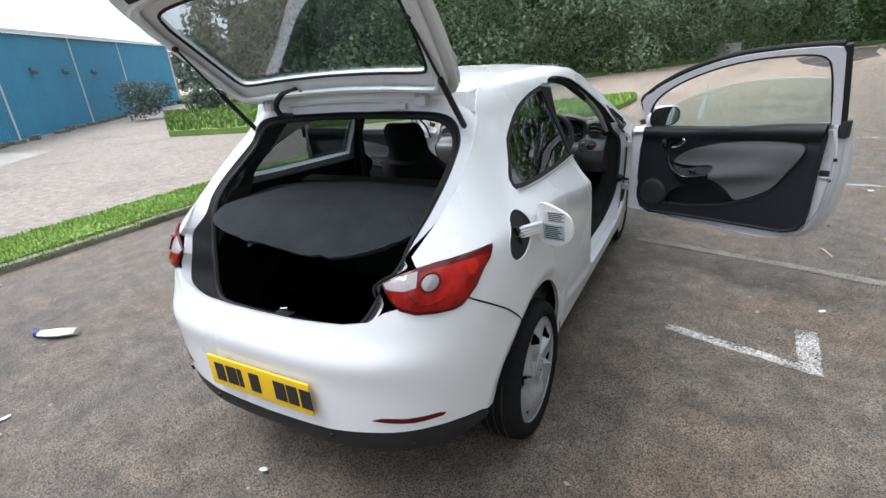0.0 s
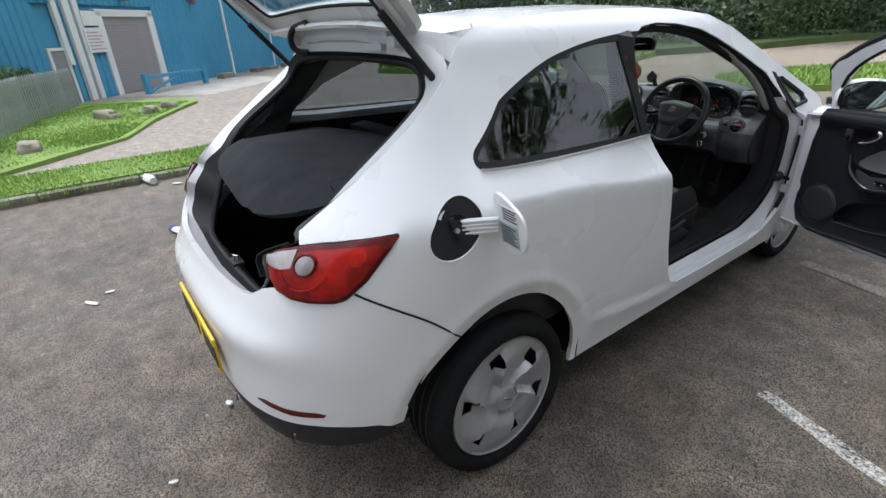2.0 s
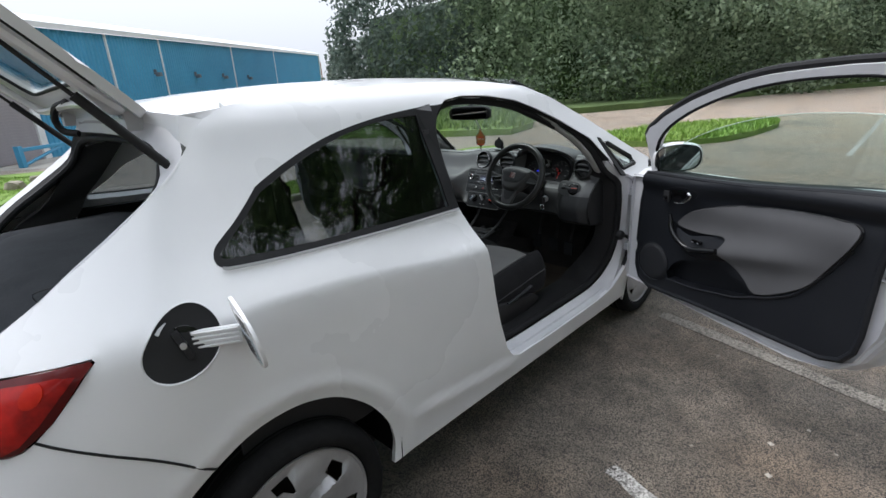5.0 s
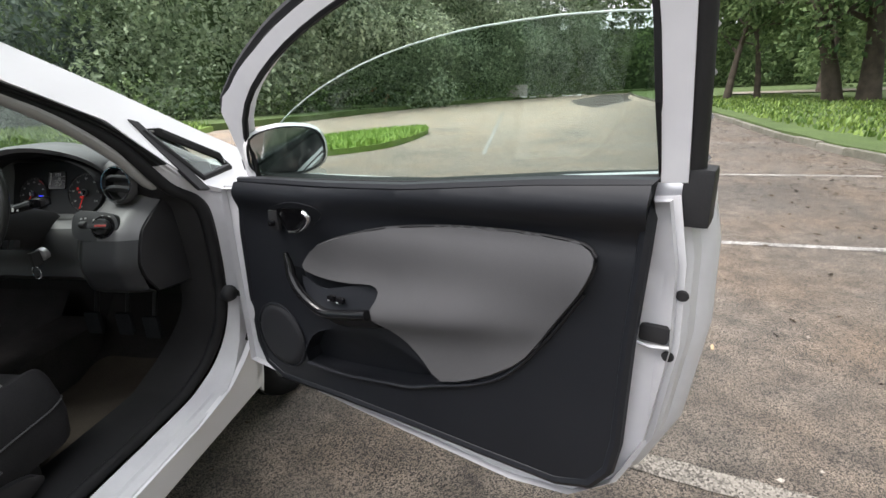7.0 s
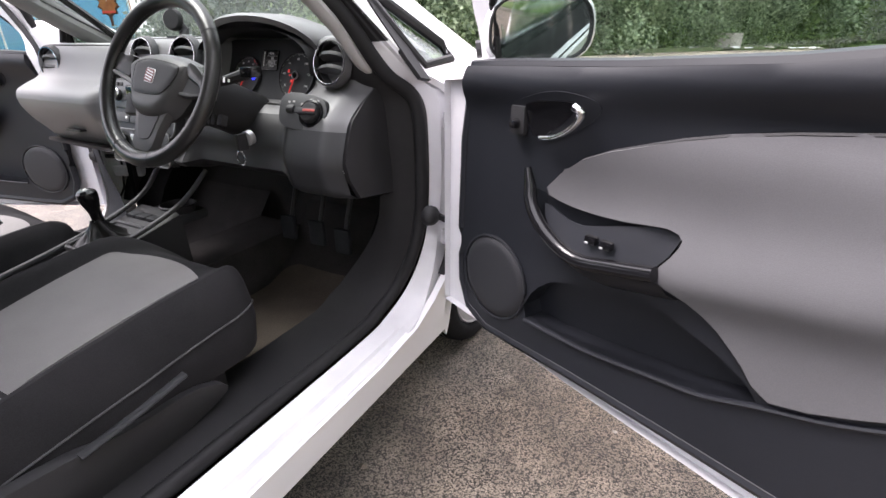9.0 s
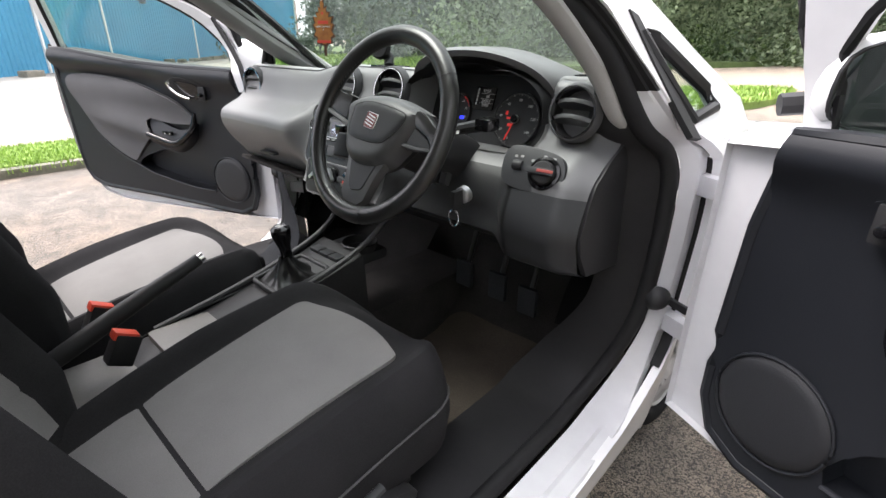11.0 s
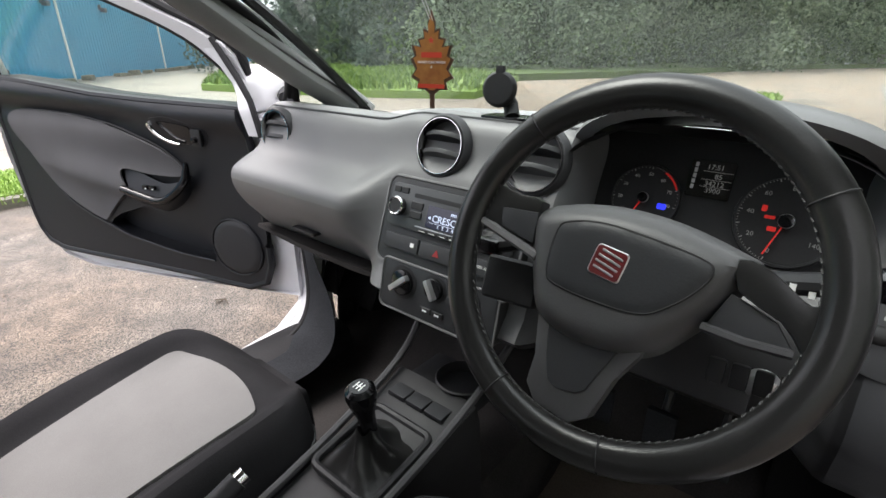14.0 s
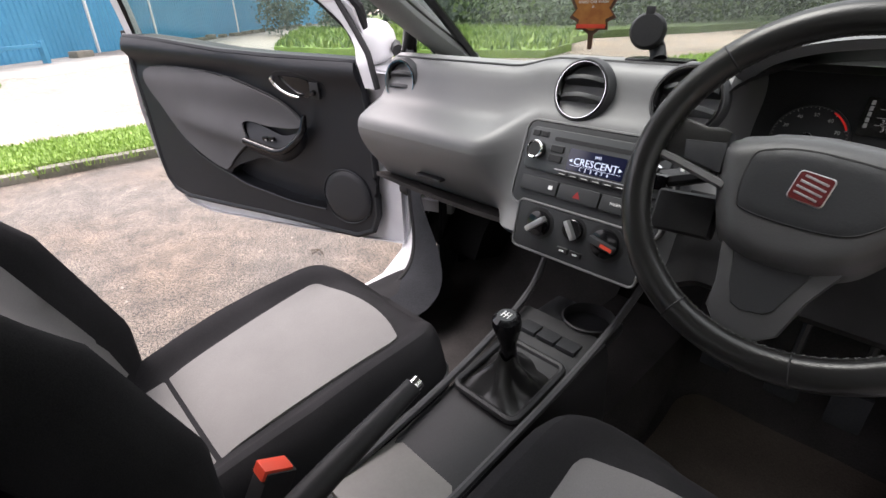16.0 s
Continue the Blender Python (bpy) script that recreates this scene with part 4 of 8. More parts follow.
# concrete block at the far end, and rubbish round it
bl = part("concrete_block", new_box((-.75, -.45, 0), (.75, .45, .95), 0.06, 2, pose(1.6, 43.2, .2, 0, 0, 12)), CONCRETE)
tagged(bl, "pale square concrete block at the edge of the tarmac", "concrete block")
for i in range(26):
    rr = random.Random(100 + i)
    x, y = 3 + rr.uniform(-6, 4), 42.3 + rr.uniform(-2.5, 1.5)
    ob = part("litter", new_box((-.12, -.08, 0), (.12, .08, .05), 0.02, 1, pose(x, y, .22, 0, 0, rr.uniform(0, 180)) @ Matrix.Diagonal((rr.uniform(.6, 2.2), 1, rr.uniform(.5, 2), 1))), WHITE_W if i % 3 else CONCRETE)
    tagged(ob, "pale scrap of rubbish lying on the ground", "litter", "litter at the far edge")

# ---- litter near the car ----
def scrap(x, y, ang, L, w, h, label, material):
    bm = bmesh.new()
    rr = random.Random(int(x * 97 + y * 31))
    sec = []
    for k in range(7):
        t = k / 6
        sec.append([((t - .5) * L, (w * math.cos(a) * (.6 + .4 * math.sin(math.pi * t))) * rr.uniform(.85, 1.1), h * .5 + h * .5 * math.sin(a) * rr.uniform(.85, 1.0)) for a in np.linspace(0, 6.283, 9)[:-1]])
    loft(sec, closed=True, caps=True, bm=bm)
    bm.transform(pose(x, y, 0.002, 0, 0, ang))
    return tagged(part("litter", bm, material), label, "litter", "litter on the tarmac")


PAPER = mat("dirty_paper", (0.45, 0.45, 0.44), (0.72, 0.72, 0.71), rough=0.8, scale=20, fine=120, bump=0.3)
BLUE_P = mat("blue_print", (0.05, 0.06, 0.25), rough=0.6)
lb = scrap(-2.42, -.44, 28, .26, .045, .05, "crumpled white plastic bottle with a blue end", PAPER)
part("cap", lathe([(0, .02), (.025, .018), (.03, -.02), (0, -.02)], 12, pose(-2.54, -.50, .03, 0, 90, 28)), BLUE_P, lb)
scrap(-4.32, -.42, 8, .26, .06, .09, "crushed white plastic bottle by the kerb", PAPER)
scrap(-4.05, -.20, 50, .10, .02, .02, "scrap of white paper", PAPER)
scrap(-1.60, -1.12, 35, .10, .016, .012, "torn scrap of white paper", PAPER)
scrap(-1.70, -1.02, 80, .05, .014, .01, "torn scrap of white paper", PAPER)
scrap(-.17, -.71, 20, .035, .012, .008, "torn scrap of white paper", PAPER)
scrap(.12, -.98, 70, .03, .008, .006, "small scrap of paper", PAPER)
scrap(1.98, 1.50, 40, .035, .014, .008, "small white stone", PAPER)
scrap(2.74, 4.38, 20, .04, .03, .01, "small scrap of paper", PAPER)
scrap(2.14, 2.50, 105, .16, .006, .006, "dry straw stalk", mat("straw", (0.40, 0.30, 0.18), (0.55, 0.45, 0.30), rough=0.8))
scrap(2.55, 2.9, 70, .05, .008, .006, "small dry twig", bpy.data.materials["straw"])
# a dry twig by the passenger door
tw = tube(bmesh.new(), [(-1.74, 2.14, .006), (-1.70, 2.17, .012), (-1.66, 2.16, .006)], .004, 5)
tube(tw, [(-1.70, 2.17, .012), (-1.70, 2.12, .006)], .003, 5)
tagged(part("twig", tw, BARK), "small dark twig on the tarmac", "twig", "litter on the tarmac")
# fine crumbs over the tarmac
rng = np.random.default_rng(77)
n = 900
px, py = rng.uniform(-4.3, 6.5, n), rng.uniform(-3.5, 9, n)
bm_v, bm_f_ = [], []
for i in range(n):
    s = rng.uniform(.004, .014)
    a = rng.uniform(0, 6.28)
    k = len(bm_v)
    for j in range(4):
        bm_v.append((px[i] + s * math.cos(a + j * 1.571) * rng.uniform(.6, 1.2), py[i] + s * math.sin(a + j * 1.571) * rng.uniform(.6, 1.2), .002))
    bm_v.append((px[i], py[i], .002 + s * .6))
    bm_f_ += [(k + j, k + (j + 1) % 4, k + 4) for j in range(4)]
me = bpy.data.meshes.new("grit")
me.from_pydata(bm_v, [], bm_f_)
me.materials.append(mat("grit", (0.10, 0.08, 0.06), (0.42, 0.38, 0.33), rough=0.9, scale=3, fine=10, island=0.8))
tagged(new("grit", me), "loose grit and crumbs on the tarmac", "grit", kind="stuff")

# ---- the car: body ----
car = thing("car", "white three-door hatchback parked with doors and tailgate open", "car")
Y0, NS = 0.10, 3.5
WZ = [(.10, .70), (.18, .745), (.25, .758), (.35, .770), (.45, .782), (.55, .789), (.75, .799), (.90, .801), (.942, .797), (.951, .790), (1.03, .738), (1.10, .695), (1.2, .64), (1.3, .59), (1.38, .555), (1.42, .53), (1.46, .46)]
BZ = [(.10, .80), (.30, .83), (.60, .835), (.68, .815), (.76, .79), (.85, .755), (.95, .70), (1.1, .55), (1.25, .40), (1.35, .29), (1.46, .20)]
WZ, BZ = np.array(WZ), np.array(BZ)
CREASE = np.array([(-.6, .968), (-.33, .980), (0, .982), (.2, .968), (.4, .942), (.6, .910), (.75, .885), (1.0, .88), (1.9, .93)])      # the shoulder line's height along the flank
FZ = np.array([(.10, .86), (.25, .95), (.45, .98), (.6, .96), (.75, .88), (.85, .7), (1.0, .1)])
_ph = np.linspace(0, math.pi / 2, 2000)
_arc = np.concatenate([[0], np.cumsum(np.hypot(np.diff(.78 * np.cos(_ph) ** (2 / NS)), np.diff(.83 * np.sin(_ph) ** (2 / NS))))])
REAR = Y0 - _arc[-1]


def soft(table, z, r=0.014):
    """The table's value at z, with its corners rounded."""
    return float(np.mean([np.interp(z + d, table[:, 0], table[:, 1]) for d in (-r, -r / 2, 0, r / 2, r)]))


def skin(u, z, off=0.0):
    """The body's right side: u runs forward along the flank and, behind the wheel, round the corner to the middle of the rear."""
    w = soft(WZ, z + (.945 - float(np.interp(u, CREASE[:, 0], CREASE[:, 1]))) * math.exp(-((z - .95) / .15) ** 2), .003) + off
    if -.48 < u < 1.1 and z < .77:
        d = min(math.hypot(u - a, z - b) for a, b in LIP)
        w += (.006 * math.exp(-((d - .05) / .018) ** 2) - .009 * max(0, 1 - d / .042)) * max(0, min(1, (z - .2) / .1))
        d = z - (.41 - .124 * (u - .476))
        w += .010 * math.exp(-((d + .012) / (.010 if d > -.012 else .05)) ** 2) * max(0, min(1, (u - .40) / .12)) * max(0, min(1, (1.08 - u) / .12))
    if u >= 2.3:
        k = max(0.0, 1 - ((u - 2.3) / 1.05) ** 2.6) ** 0.35
        return (w * (0.25 + 0.75 * k) if u < 3.34 else 0.0, u, z)
    if u >= Y0:
        return (w, u, z)
    p = float(np.interp(Y0 - u, _arc, _ph))
    return (w * math.cos(p) ** (2 / NS), Y0 - (soft(BZ, z) + off) * math.sin(p) ** (2 / NS), z)


ARCH = [(.350, .245), (.360, .29)] + spline([(.361, .33), (.341, .41), (.29, .50), (.235, .565), (.153, .628), (.06, .662), (-.03, .667), (-.11, .650), (-.184, .610)], 3)
REAR_ARCH = spline([(-.184, .610), (-.243, .568), (-.302, .515), (-.348, .450), (-.374, .37)], 3)
LIP = resample(ARCH[1:] + REAR_ARCH[1:], .02)
SEAM = [(-.184, .610), (-.292, .70), (-.399, .765), (-.525, .828)]
LIGHT_OUT = [(-.525, .828), (-.495, .86), (-.465, .91), (-.435, .962), (-.445, .970), (-.50, .966), (-.574, .960), (-.65, .952), (-.715, .940)]
HATCH = [(-.735, .968), (-.69, 1.008), (-.642, 1.045), (-.574, 1.10), (-.494, 1.155), (-.413, 1.213), (-.33, 1.266), (-.278, 1.302), (-.24, 1.335), (-.20, 1.37), (-.12, 1.395)]
ROOFLINE = [(0.0, 1.412), (.2, 1.434), (.5, 1.452), (.9, 1.458), (1.2, 1.450), (1.42, 1.423), (1.6, 1.362), (1.85, 1.245), (2.1, 1.112), (2.32, 1.0)]
SIDE = ARCH + SEAM[1:] + LIGHT_OUT[1:] + HATCH + ROOFLINE + [(2.30, .955), (2.10, .945), (2.10, .235)]
DOORWAY = [(.775, 1.035), (.80, .96), (.835, .83), (.862, .70), (.90, .56), (.955, .42), (1.0, .36), (1.06, .335), (1.3, .325), (1.75, .328), (1.9, .345), (1.99, .40), (2.035, .50), (2.05, .65),
           (2.045, .80), (2.03, .93), (1.96, .975), (1.9, 1.04), (1.80, 1.16), (1.6, 1.262), (1.45, 1.325), (1.32, 1.368), (1.15, 1.395), (1.0, 1.403), (.90, 1.392), (.84, 1.36), (.80, 1.30), (.775, 1.18)]
DOOR_CUT = [(p if p[0] < 1.95 or p[1] > .97 else None) for p in DOORWAY]
DOOR_CUT = [p for p in DOOR_CUT[:DOOR_CUT.index(None)]] + [(1.99, .39), (2.05, .44), (2.078, .49), (2.088, .56), (2.09, .65), (2.088, .80), (2.072, .91), (2.03, .945)] + [p for p in DOORWAY[DOORWAY.index((1.96, .975)):]]
QUARTER = [(.735, 1.044)] + spline([(.735, 1.356), (.6, 1.352), (.48, 1.336), (.355, 1.307), (.22, 1.262), (.10, 1.212), (.02, 1.174), (-.05, 1.140), (-.098, 1.117), (-.122, 1.103), (-.128, 1.092), (-.118, 1.083), (-.09, 1.079), (0.05, 1.071), (.2, 1.064), (.4, 1.056)], 4)
DOORWAY_L = [p for p in DOORWAY if not (1.4 < p[0] and p[1] > .9)]
k = DOORWAY_L.index((2.045, .80)) + 1
DOORWAY_L[k:k] = [(2.042, .93), (2.01, .99), (1.990, 1.085), (1.950, 1.162), (1.80, 1.252), (1.6, 1.338), (1.45, 1.380)]
TRI_L = [(2.012, 1.095), (2.032, .985), (2.14, .985), (2.135, 1.012)]
TRI = [(1.895, 1.125), (1.985, 0.985), (2.13, 0.995), (2.12, 1.03), (1.95, 1.118)]

FUEL_U, FUEL_Z, FUEL_R = -.245, .946, .080
FUEL_HOLE = [(FUEL_U + 1.16 * (x - FUEL_U) - .04 * (z - FUEL_Z), z) for x, z in circle(FUEL_U, FUEL_Z, FUEL_R, 28)]
crease = [(u, float(np.interp(u, CREASE[:, 0], CREASE[:, 1])) + d) for d in (.006, -.006) for u in np.arange(-.13, .775, .015)]
half = len(crease) // 2
side = sheet(SIDE, skin, 0.021, (DOOR_CUT, QUARTER, TRI, FUEL_HOLE), 0.018, lines=(crease[:half], crease[half:]))
part("body_side", side, PAINT, car, "glossy white side panel and sill")
part("bumper_gap", tube(bmesh.new(), [skin(u, z, .0005) for u, z in spline(SEAM, 4)], .0032, 6), SEAL, car, "dark gap above the bumper")
side = sheet(SIDE, skin, 0.035, (DOORWAY_L, QUARTER, TRI_L), 0.035)
part("body_side", mirrored(side), PAINT, car, "glossy white side panel and sill")
side.free()

# roof, with a slight crown
edge = [p for p in ROOFLINE if p[0] <= 1.45]


def roof_edge(y):
    return float(np.interp(y, [p[0] for p in edge], [p[1] for p in edge]))


def roof_f(x, y):
    z = roof_edge(y)
    xe = soft(WZ, z)
    return (x, y, z + 0.034 * max(0, 1 - (abs(x) / xe) ** 2.2) - 0.003)


ro = [(soft(WZ, roof_edge(y)), y) for y in np.linspace(-0.02, 1.42, 16)]
ro = [(0.0, -.085), (.3, -.075), (.46, -.05)] + ro + [(0.40, 1.46), (.2, 1.485), (0, 1.49)]
ro = ro + [(-x, y) for x, y in ro[::-1] if x > 0]
part("roof", sheet(ro, roof_f, 0.06, (), 0.02), PAINT, car, "glossy white roof")
part("headliner", sheet([(x * 0.96, y) for x, y in ro], lambda x, y: (x, y, roof_f(x, y)[2] - 0.045), 0.08, (), 0.008), mat("grey_headliner", (0.30, 0.30, 0.30), (0.36, 0.36, 0.36), rough=1.0, scale=6, fine=300, bump=0.3), car, "pale grey cloth headliner")

# rear bumper: painted skin, black valance, reflectors
bump_half = [(REAR, .762), (-1.14, .763), (-.94, .772), (-.85, .785), (-.80, .815), (-.76, .825), (-.70, .805), (-.574, .803), (-.545, .812)] + SEAM[::-1] + REAR_ARCH[1:] + [(-.39, .372), (-.453, .392), (-.55, .406), (-.63, .410), (-.84, .400), (-1.0, .384), (REAR, .377)]


def bumper_f(u, z):
    x, y, zz = skin(u, z)
    k = max(0, min(1, (-.5 - u) / .3))
    return (x, y - 0.02 * k * math.exp(-((z - .66) / .05) ** 2), zz)


def across(half, f, step, thick):
    """A panel round the whole tail, from the outline of its right half."""
    poly = half + [(2 * REAR - u, z) for u, z in half[::-1] if u > REAR + 1e-6]

    def g(u, z):
        if u >= REAR:
            return f(u, z)
        x, y, h = f(2 * REAR - u, z)
        return (-x, y, h)
    return sheet(poly, g, step, (), thick)


part("rear_bumper", across(bump_half, bumper_f, 0.022, 0.02), PAINT, car, "glossy white rear bumper")
val = [(REAR, .373), (-1.0, .380), (-.84, .396), (-.63, .406), (-.55, .402), (-.453, .388), (-.42, .372), (-.41, .355), (-.43, .325), (-.5, .312), (-.9, .305), (REAR, .305)]
part("valance", across(val, lambda u, z: skin(u, z, -.002 - 0.3 * max(0, .35 - z)), 0.035, 0.015), BLACK, car, "black plastic bumper valance")
refl = [(-.835, .452), (-.78, .445), (-.70, .440), (-.60, .447), (-.592, .456), (-.62, .462), (-.72, .458), (-.80, .462)]
for s in (1, -1):
    bm = sheet(refl, lambda u, z: bumper_f(u, z)[:1] + (bumper_f(u, z)[1] - .004, z), 0.03, (), 0.006)
    part("reflector", bm if s > 0 else mirrored(bm), RED_DEEP, car, "dark red rear reflector")
for u in (-.70, -1.0):
    for s in (1, -1):
        x, y, z = skin(u, .36, 0.006)
        part("parking_sensor", lathe([(0, .004), (.010, .003), (.011, 0)], 16, Matrix.Translation((s * x, y, z)) @ Matrix.Rotation(radians(90), 4, "X")), BLACK_GLOSS, car)

# number plate with unreadable bars
plate = part("number_plate", new_box((-.262, -.752, .443), (.245, -.742, .568), 0.004), PLATE_Y, car, "yellow rear number plate")
for i, w in enumerate((.05, .055, .022, .05, 0, .055, .05, .05)):
    if w:
        x = -.225 + i * .061
        part("bar", new_box((x, -.7545, .468), (x + w, -.7515, .545), 0.001, 1), INK, plate)

# rear lamps
LAMP = [(-.817, .902), (-.77, .922), (-.709, .940), (-.65, .951), (-.574, .9585), (-.50, .964), (-.447, .967), (-.438, .960), (-.467, .91), (-.497, .858), (-.53, .829), (-.55, .813), (-.574, .806), (-.70, .808), (-.75, .822), (-.785, .855)]


def lamp_f(off):
    def f(u, z):
        d = min(math.hypot(u - a, (z - b) * 1.3) for a, b in LAMP_D)
        return skin(u, z, off + 0.016 * (1 - math.exp(-d / 0.022)))
    return f


LAMP_D = resample(LAMP, 0.02)
for s in (1, -1):
    m = (lambda b: b) if s > 0 else mirrored
    lamp = part("tail_lamp", m(sheet(LAMP, lamp_f(0.002), 0.018, (), 0.01)), RED_DEEP, car, "red tail lamp with clear reversing lens")
    inner = [(-.795, .886), (-.772, .850), (-.742, .834), (-.70, .821), (-.62, .818), (-.575, .819), (-.545, .832), (-.513, .868), (-.483, .916), (-.462, .948), (-.50, .952), (-.574, .947), (-.65, .940), (-.705, .930), (-.712, .893), (-.745, .884)]
    part("red_reflector", m(sheet(inner, lamp_f(0.004), 0.018, (), 0.004)), RED_LENS, lamp, "bright red inner lens")
    part("reversing_lens", m(sheet([(-.812, .902), (-.77, .919), (-.712, .935), (-.712, .893), (-.745, .885), (-.80, .886)], lamp_f(0.005), 0.016, (), 0.004)), CLEAR_LENS, lamp, "clear ribbed reversing lens")
    part("indicator_lens", m(sheet([(-.672 + 1.15 * (x + .672), z) for x, z in circle(-.672, .906, .023, 20)], lambda u, z: skin(u, z, 0.021 + .01 * max(0, 1 - math.hypot(u + .672, z - .906) / .03)), 0.012, (), 0.004)), CLEAR_LENS, lamp, "round silvery indicator lens")
    for c0, r0 in (((-.672, .906), .062),):
        arc = [(c0[0] + 1.15 * r0 * math.cos(radians(a)), c0[1] + r0 * math.sin(radians(a))) for a in range(200, 341, 10)]
        part("reflector_rib", m(tube(bmesh.new(), [lamp_f(.006)(u, z) for u, z in arc if z > .826], .0018, 6)), RED_LENS, lamp)
    part("lens_rim", m(tube(bmesh.new(), [skin(-.672 + 1.15 * .026 * math.cos(a), .906 + .026 * math.sin(a), .022) for a in np.linspace(0, 6.283, 25)[:-1]], .003, 6, True)), RED_DEEP, lamp)
    # the lamp's hot spot, its glint painted on as a brighter red disc
    part("glint", m(sheet([(x, z) for x, z in circle(-.535, .928, .022, 16)], lamp_f(0.0065), 0.014, (), 0.003)), mat("lens_glint_red", (0.36, 0.012, 0.008), (0.48, 0.03, 0.015), rough=0.2, scale=40, fine=200, spec=0.1), lamp, "bright red spot for the lamp's glint")

# tailgate opening: painted frame, gutter and black seal
OUT3 = [(0, -.085, 1.408), (.3, -.075, 1.40), (.47, -.045, 1.385), (.545, -.03, 1.345), (.588, -.067, 1.285), skin(-.413, 1.213), skin(-.494, 1.155), skin(-.574, 1.10), skin(-.642, 1.045), (.527, -.517, .968), (.54, -.535, .935), (.47, -.60, .895), (.492, -.61, .84), (.455, -.64, .785), (.355, -.672, .77), (.151, -.688, .762), (0, -.692, .760)]
MID3 = [(0, -.075, 1.36), (.3, -.072, 1.355), (.44, -.07, 1.345), (.505, -.075, 1.315), (.535, -.10, 1.25), (.549, -.205, 1.173), (.551, -.295, 1.113), (.542, -.372, 1.055), (.522, -.43, 1.0), (.50, -.475, .935), (.475, -.50, .90), (.45, -.53, .855), (.425, -.56, .80), (.40, -.585, .745), (.33, -.615, .715), (.15, -.625, .705), (0, -.63, .70)]
IN3 = [(0, -.03, 1.338), (.3, -.035, 1.332), (.43, -.05, 1.318), (.485, -.065, 1.285), (.512, -.10, 1.225), (.524, -.205, 1.148), (.524, -.295, 1.091), (.513, -.37, 1.03), (.492, -.42, .968), (.47, -.455, .905), (.445, -.485, .865), (.42, -.51, .82), (.395, -.54, .77), (.365, -.565, .725), (.31, -.585, .697), (.15, -.59, .688), (0, -.592, .685)]
MID3 = [tuple(Vector(m_).lerp(Vector(o_), .62)) if 8 < i < 14 else m_ for i, (m_, o_) in enumerate(zip(MID3, OUT3))]


def ring(a, b, material, name, label):
    a, b = spline(a, 3), spline(b, 3)
    a = a + [(-x, y, z) for x, y, z in a[::-1][1:-1]]
    b = b + [(-x, y, z) for x, y, z in b[::-1][1:-1]]
    bm = loft([a, b], closed=True, caps=False)
    return part(name, bm, material, car, label)


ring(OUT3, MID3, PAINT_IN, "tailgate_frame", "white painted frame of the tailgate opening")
roof_rim = [roof_f(0, -.085), roof_f(.3, -.075), roof_f(.46, -.05), roof_f(soft(WZ, roof_edge(-.02)), -.02), skin(-.12, 1.395)]
bm = loft([roof_rim[::-1] + [(-x, y, z) for x, y, z in roof_rim[1:]], [tuple(p) for p in (OUT3[:4] + [skin(-.24, 1.335)])[::-1]] + [(-x, y, z) for x, y, z in OUT3[1:4] + [skin(-.24, 1.335)]]], closed=False, caps=False)
thicken(bm, .003)
part("roof_return", bm, PAINT, car, "white turned-down rear edge of the roof")
bm = loft([spline([(x * .985, y - .014, z + .004) for x, y, z in side_[10:13]], 3) for side_ in (OUT3, MID3)], closed=False, caps=False)
thicken(bm, .003)
part("lamp_corner", bm, BLACK, car, "black corner moulding beside the tail lamp")
ring(MID3, IN3, BLACK, "tailgate_gutter", "black gutter of the tailgate opening")
seal = spline(IN3, 3)
seal = seal + [(-x, y, z) for x, y, z in seal[::-1][1:-1]]
part("tailgate_seal", tube(bmesh.new(), seal, 0.013, 8, True), SEAL, car, "black rubber tailgate seal")
part("boot_catch", new_box((-.035, -.60, .68), (.04, -.56, .705), 0.006), BLACK, car, "black boot catch cover")
part("catch_striker", tube(bmesh.new(), [(.0, -.585, .70), (.0, -.585, .725), (.02, -.575, .725), (.02, -.575, .70)], .004, 6), CHROME, car, "steel striker")

# boot lining and parcel shelf
LIN = mat("black_boot_lining", (0.017, 0.018, 0.020), (0.036, 0.038, 0.042), rough=1.0, scale=8, fine=250, mix_fine=0.5, bump=0.5, spec=0.03)
bx = bmesh.new()
prof = [(-.56, -.52), (-.60, -.2), (-.60, .2), (.60, .2), (.60, -.2), (.56, -.52), (.3, -.575), (-.3, -.575)]
lo, hi = [bx.verts.new((x * .93, y + .01, .48)) for x, y in prof], [bx.verts.new((x, y, .70 if y < -.3 else .98)) for x, y in prof]
for i in range(len(prof)):
    bx.faces.new((lo[i], lo[(i + 1) % 8], hi[(i + 1) % 8], hi[i]))
bx.faces.new(lo)
bmesh.ops.solidify(bx, geom=bx.faces, thickness=0.01)
part("boot_lining", bx, LIN, car, "black carpet boot lining")
# trim up the rear pillars, inside
for s in (1, -1):
    a = [(.53, -.06, 1.29), (.535, -.20, 1.11), (.545, -.30, 1.04), (.52, -.38, .98), (.49, -.43, .93)]
    b = [(.50, .10, 1.31), (.585, .0, 1.17), (.62, -.06, 1.10), (.62, -.10, 1.03), (.60, -.2, .93)]
    bm = loft([spline(a, 3), spline(b, 3)], closed=False, caps=False)
    bmesh.ops.solidify(bm, geom=bm.faces, thickness=0.01)
    part("pillar_trim", bm if s > 0 else mirrored(bm), mat("grey_pillar_trim", (0.05, 0.05, 0.052), (0.065, 0.065, 0.067), rough=0.7, scale=5, fine=300, bump=0.2) if s > 0 else bpy.data.materials["grey_pillar_trim"], car, "dark grey rear pillar trim")
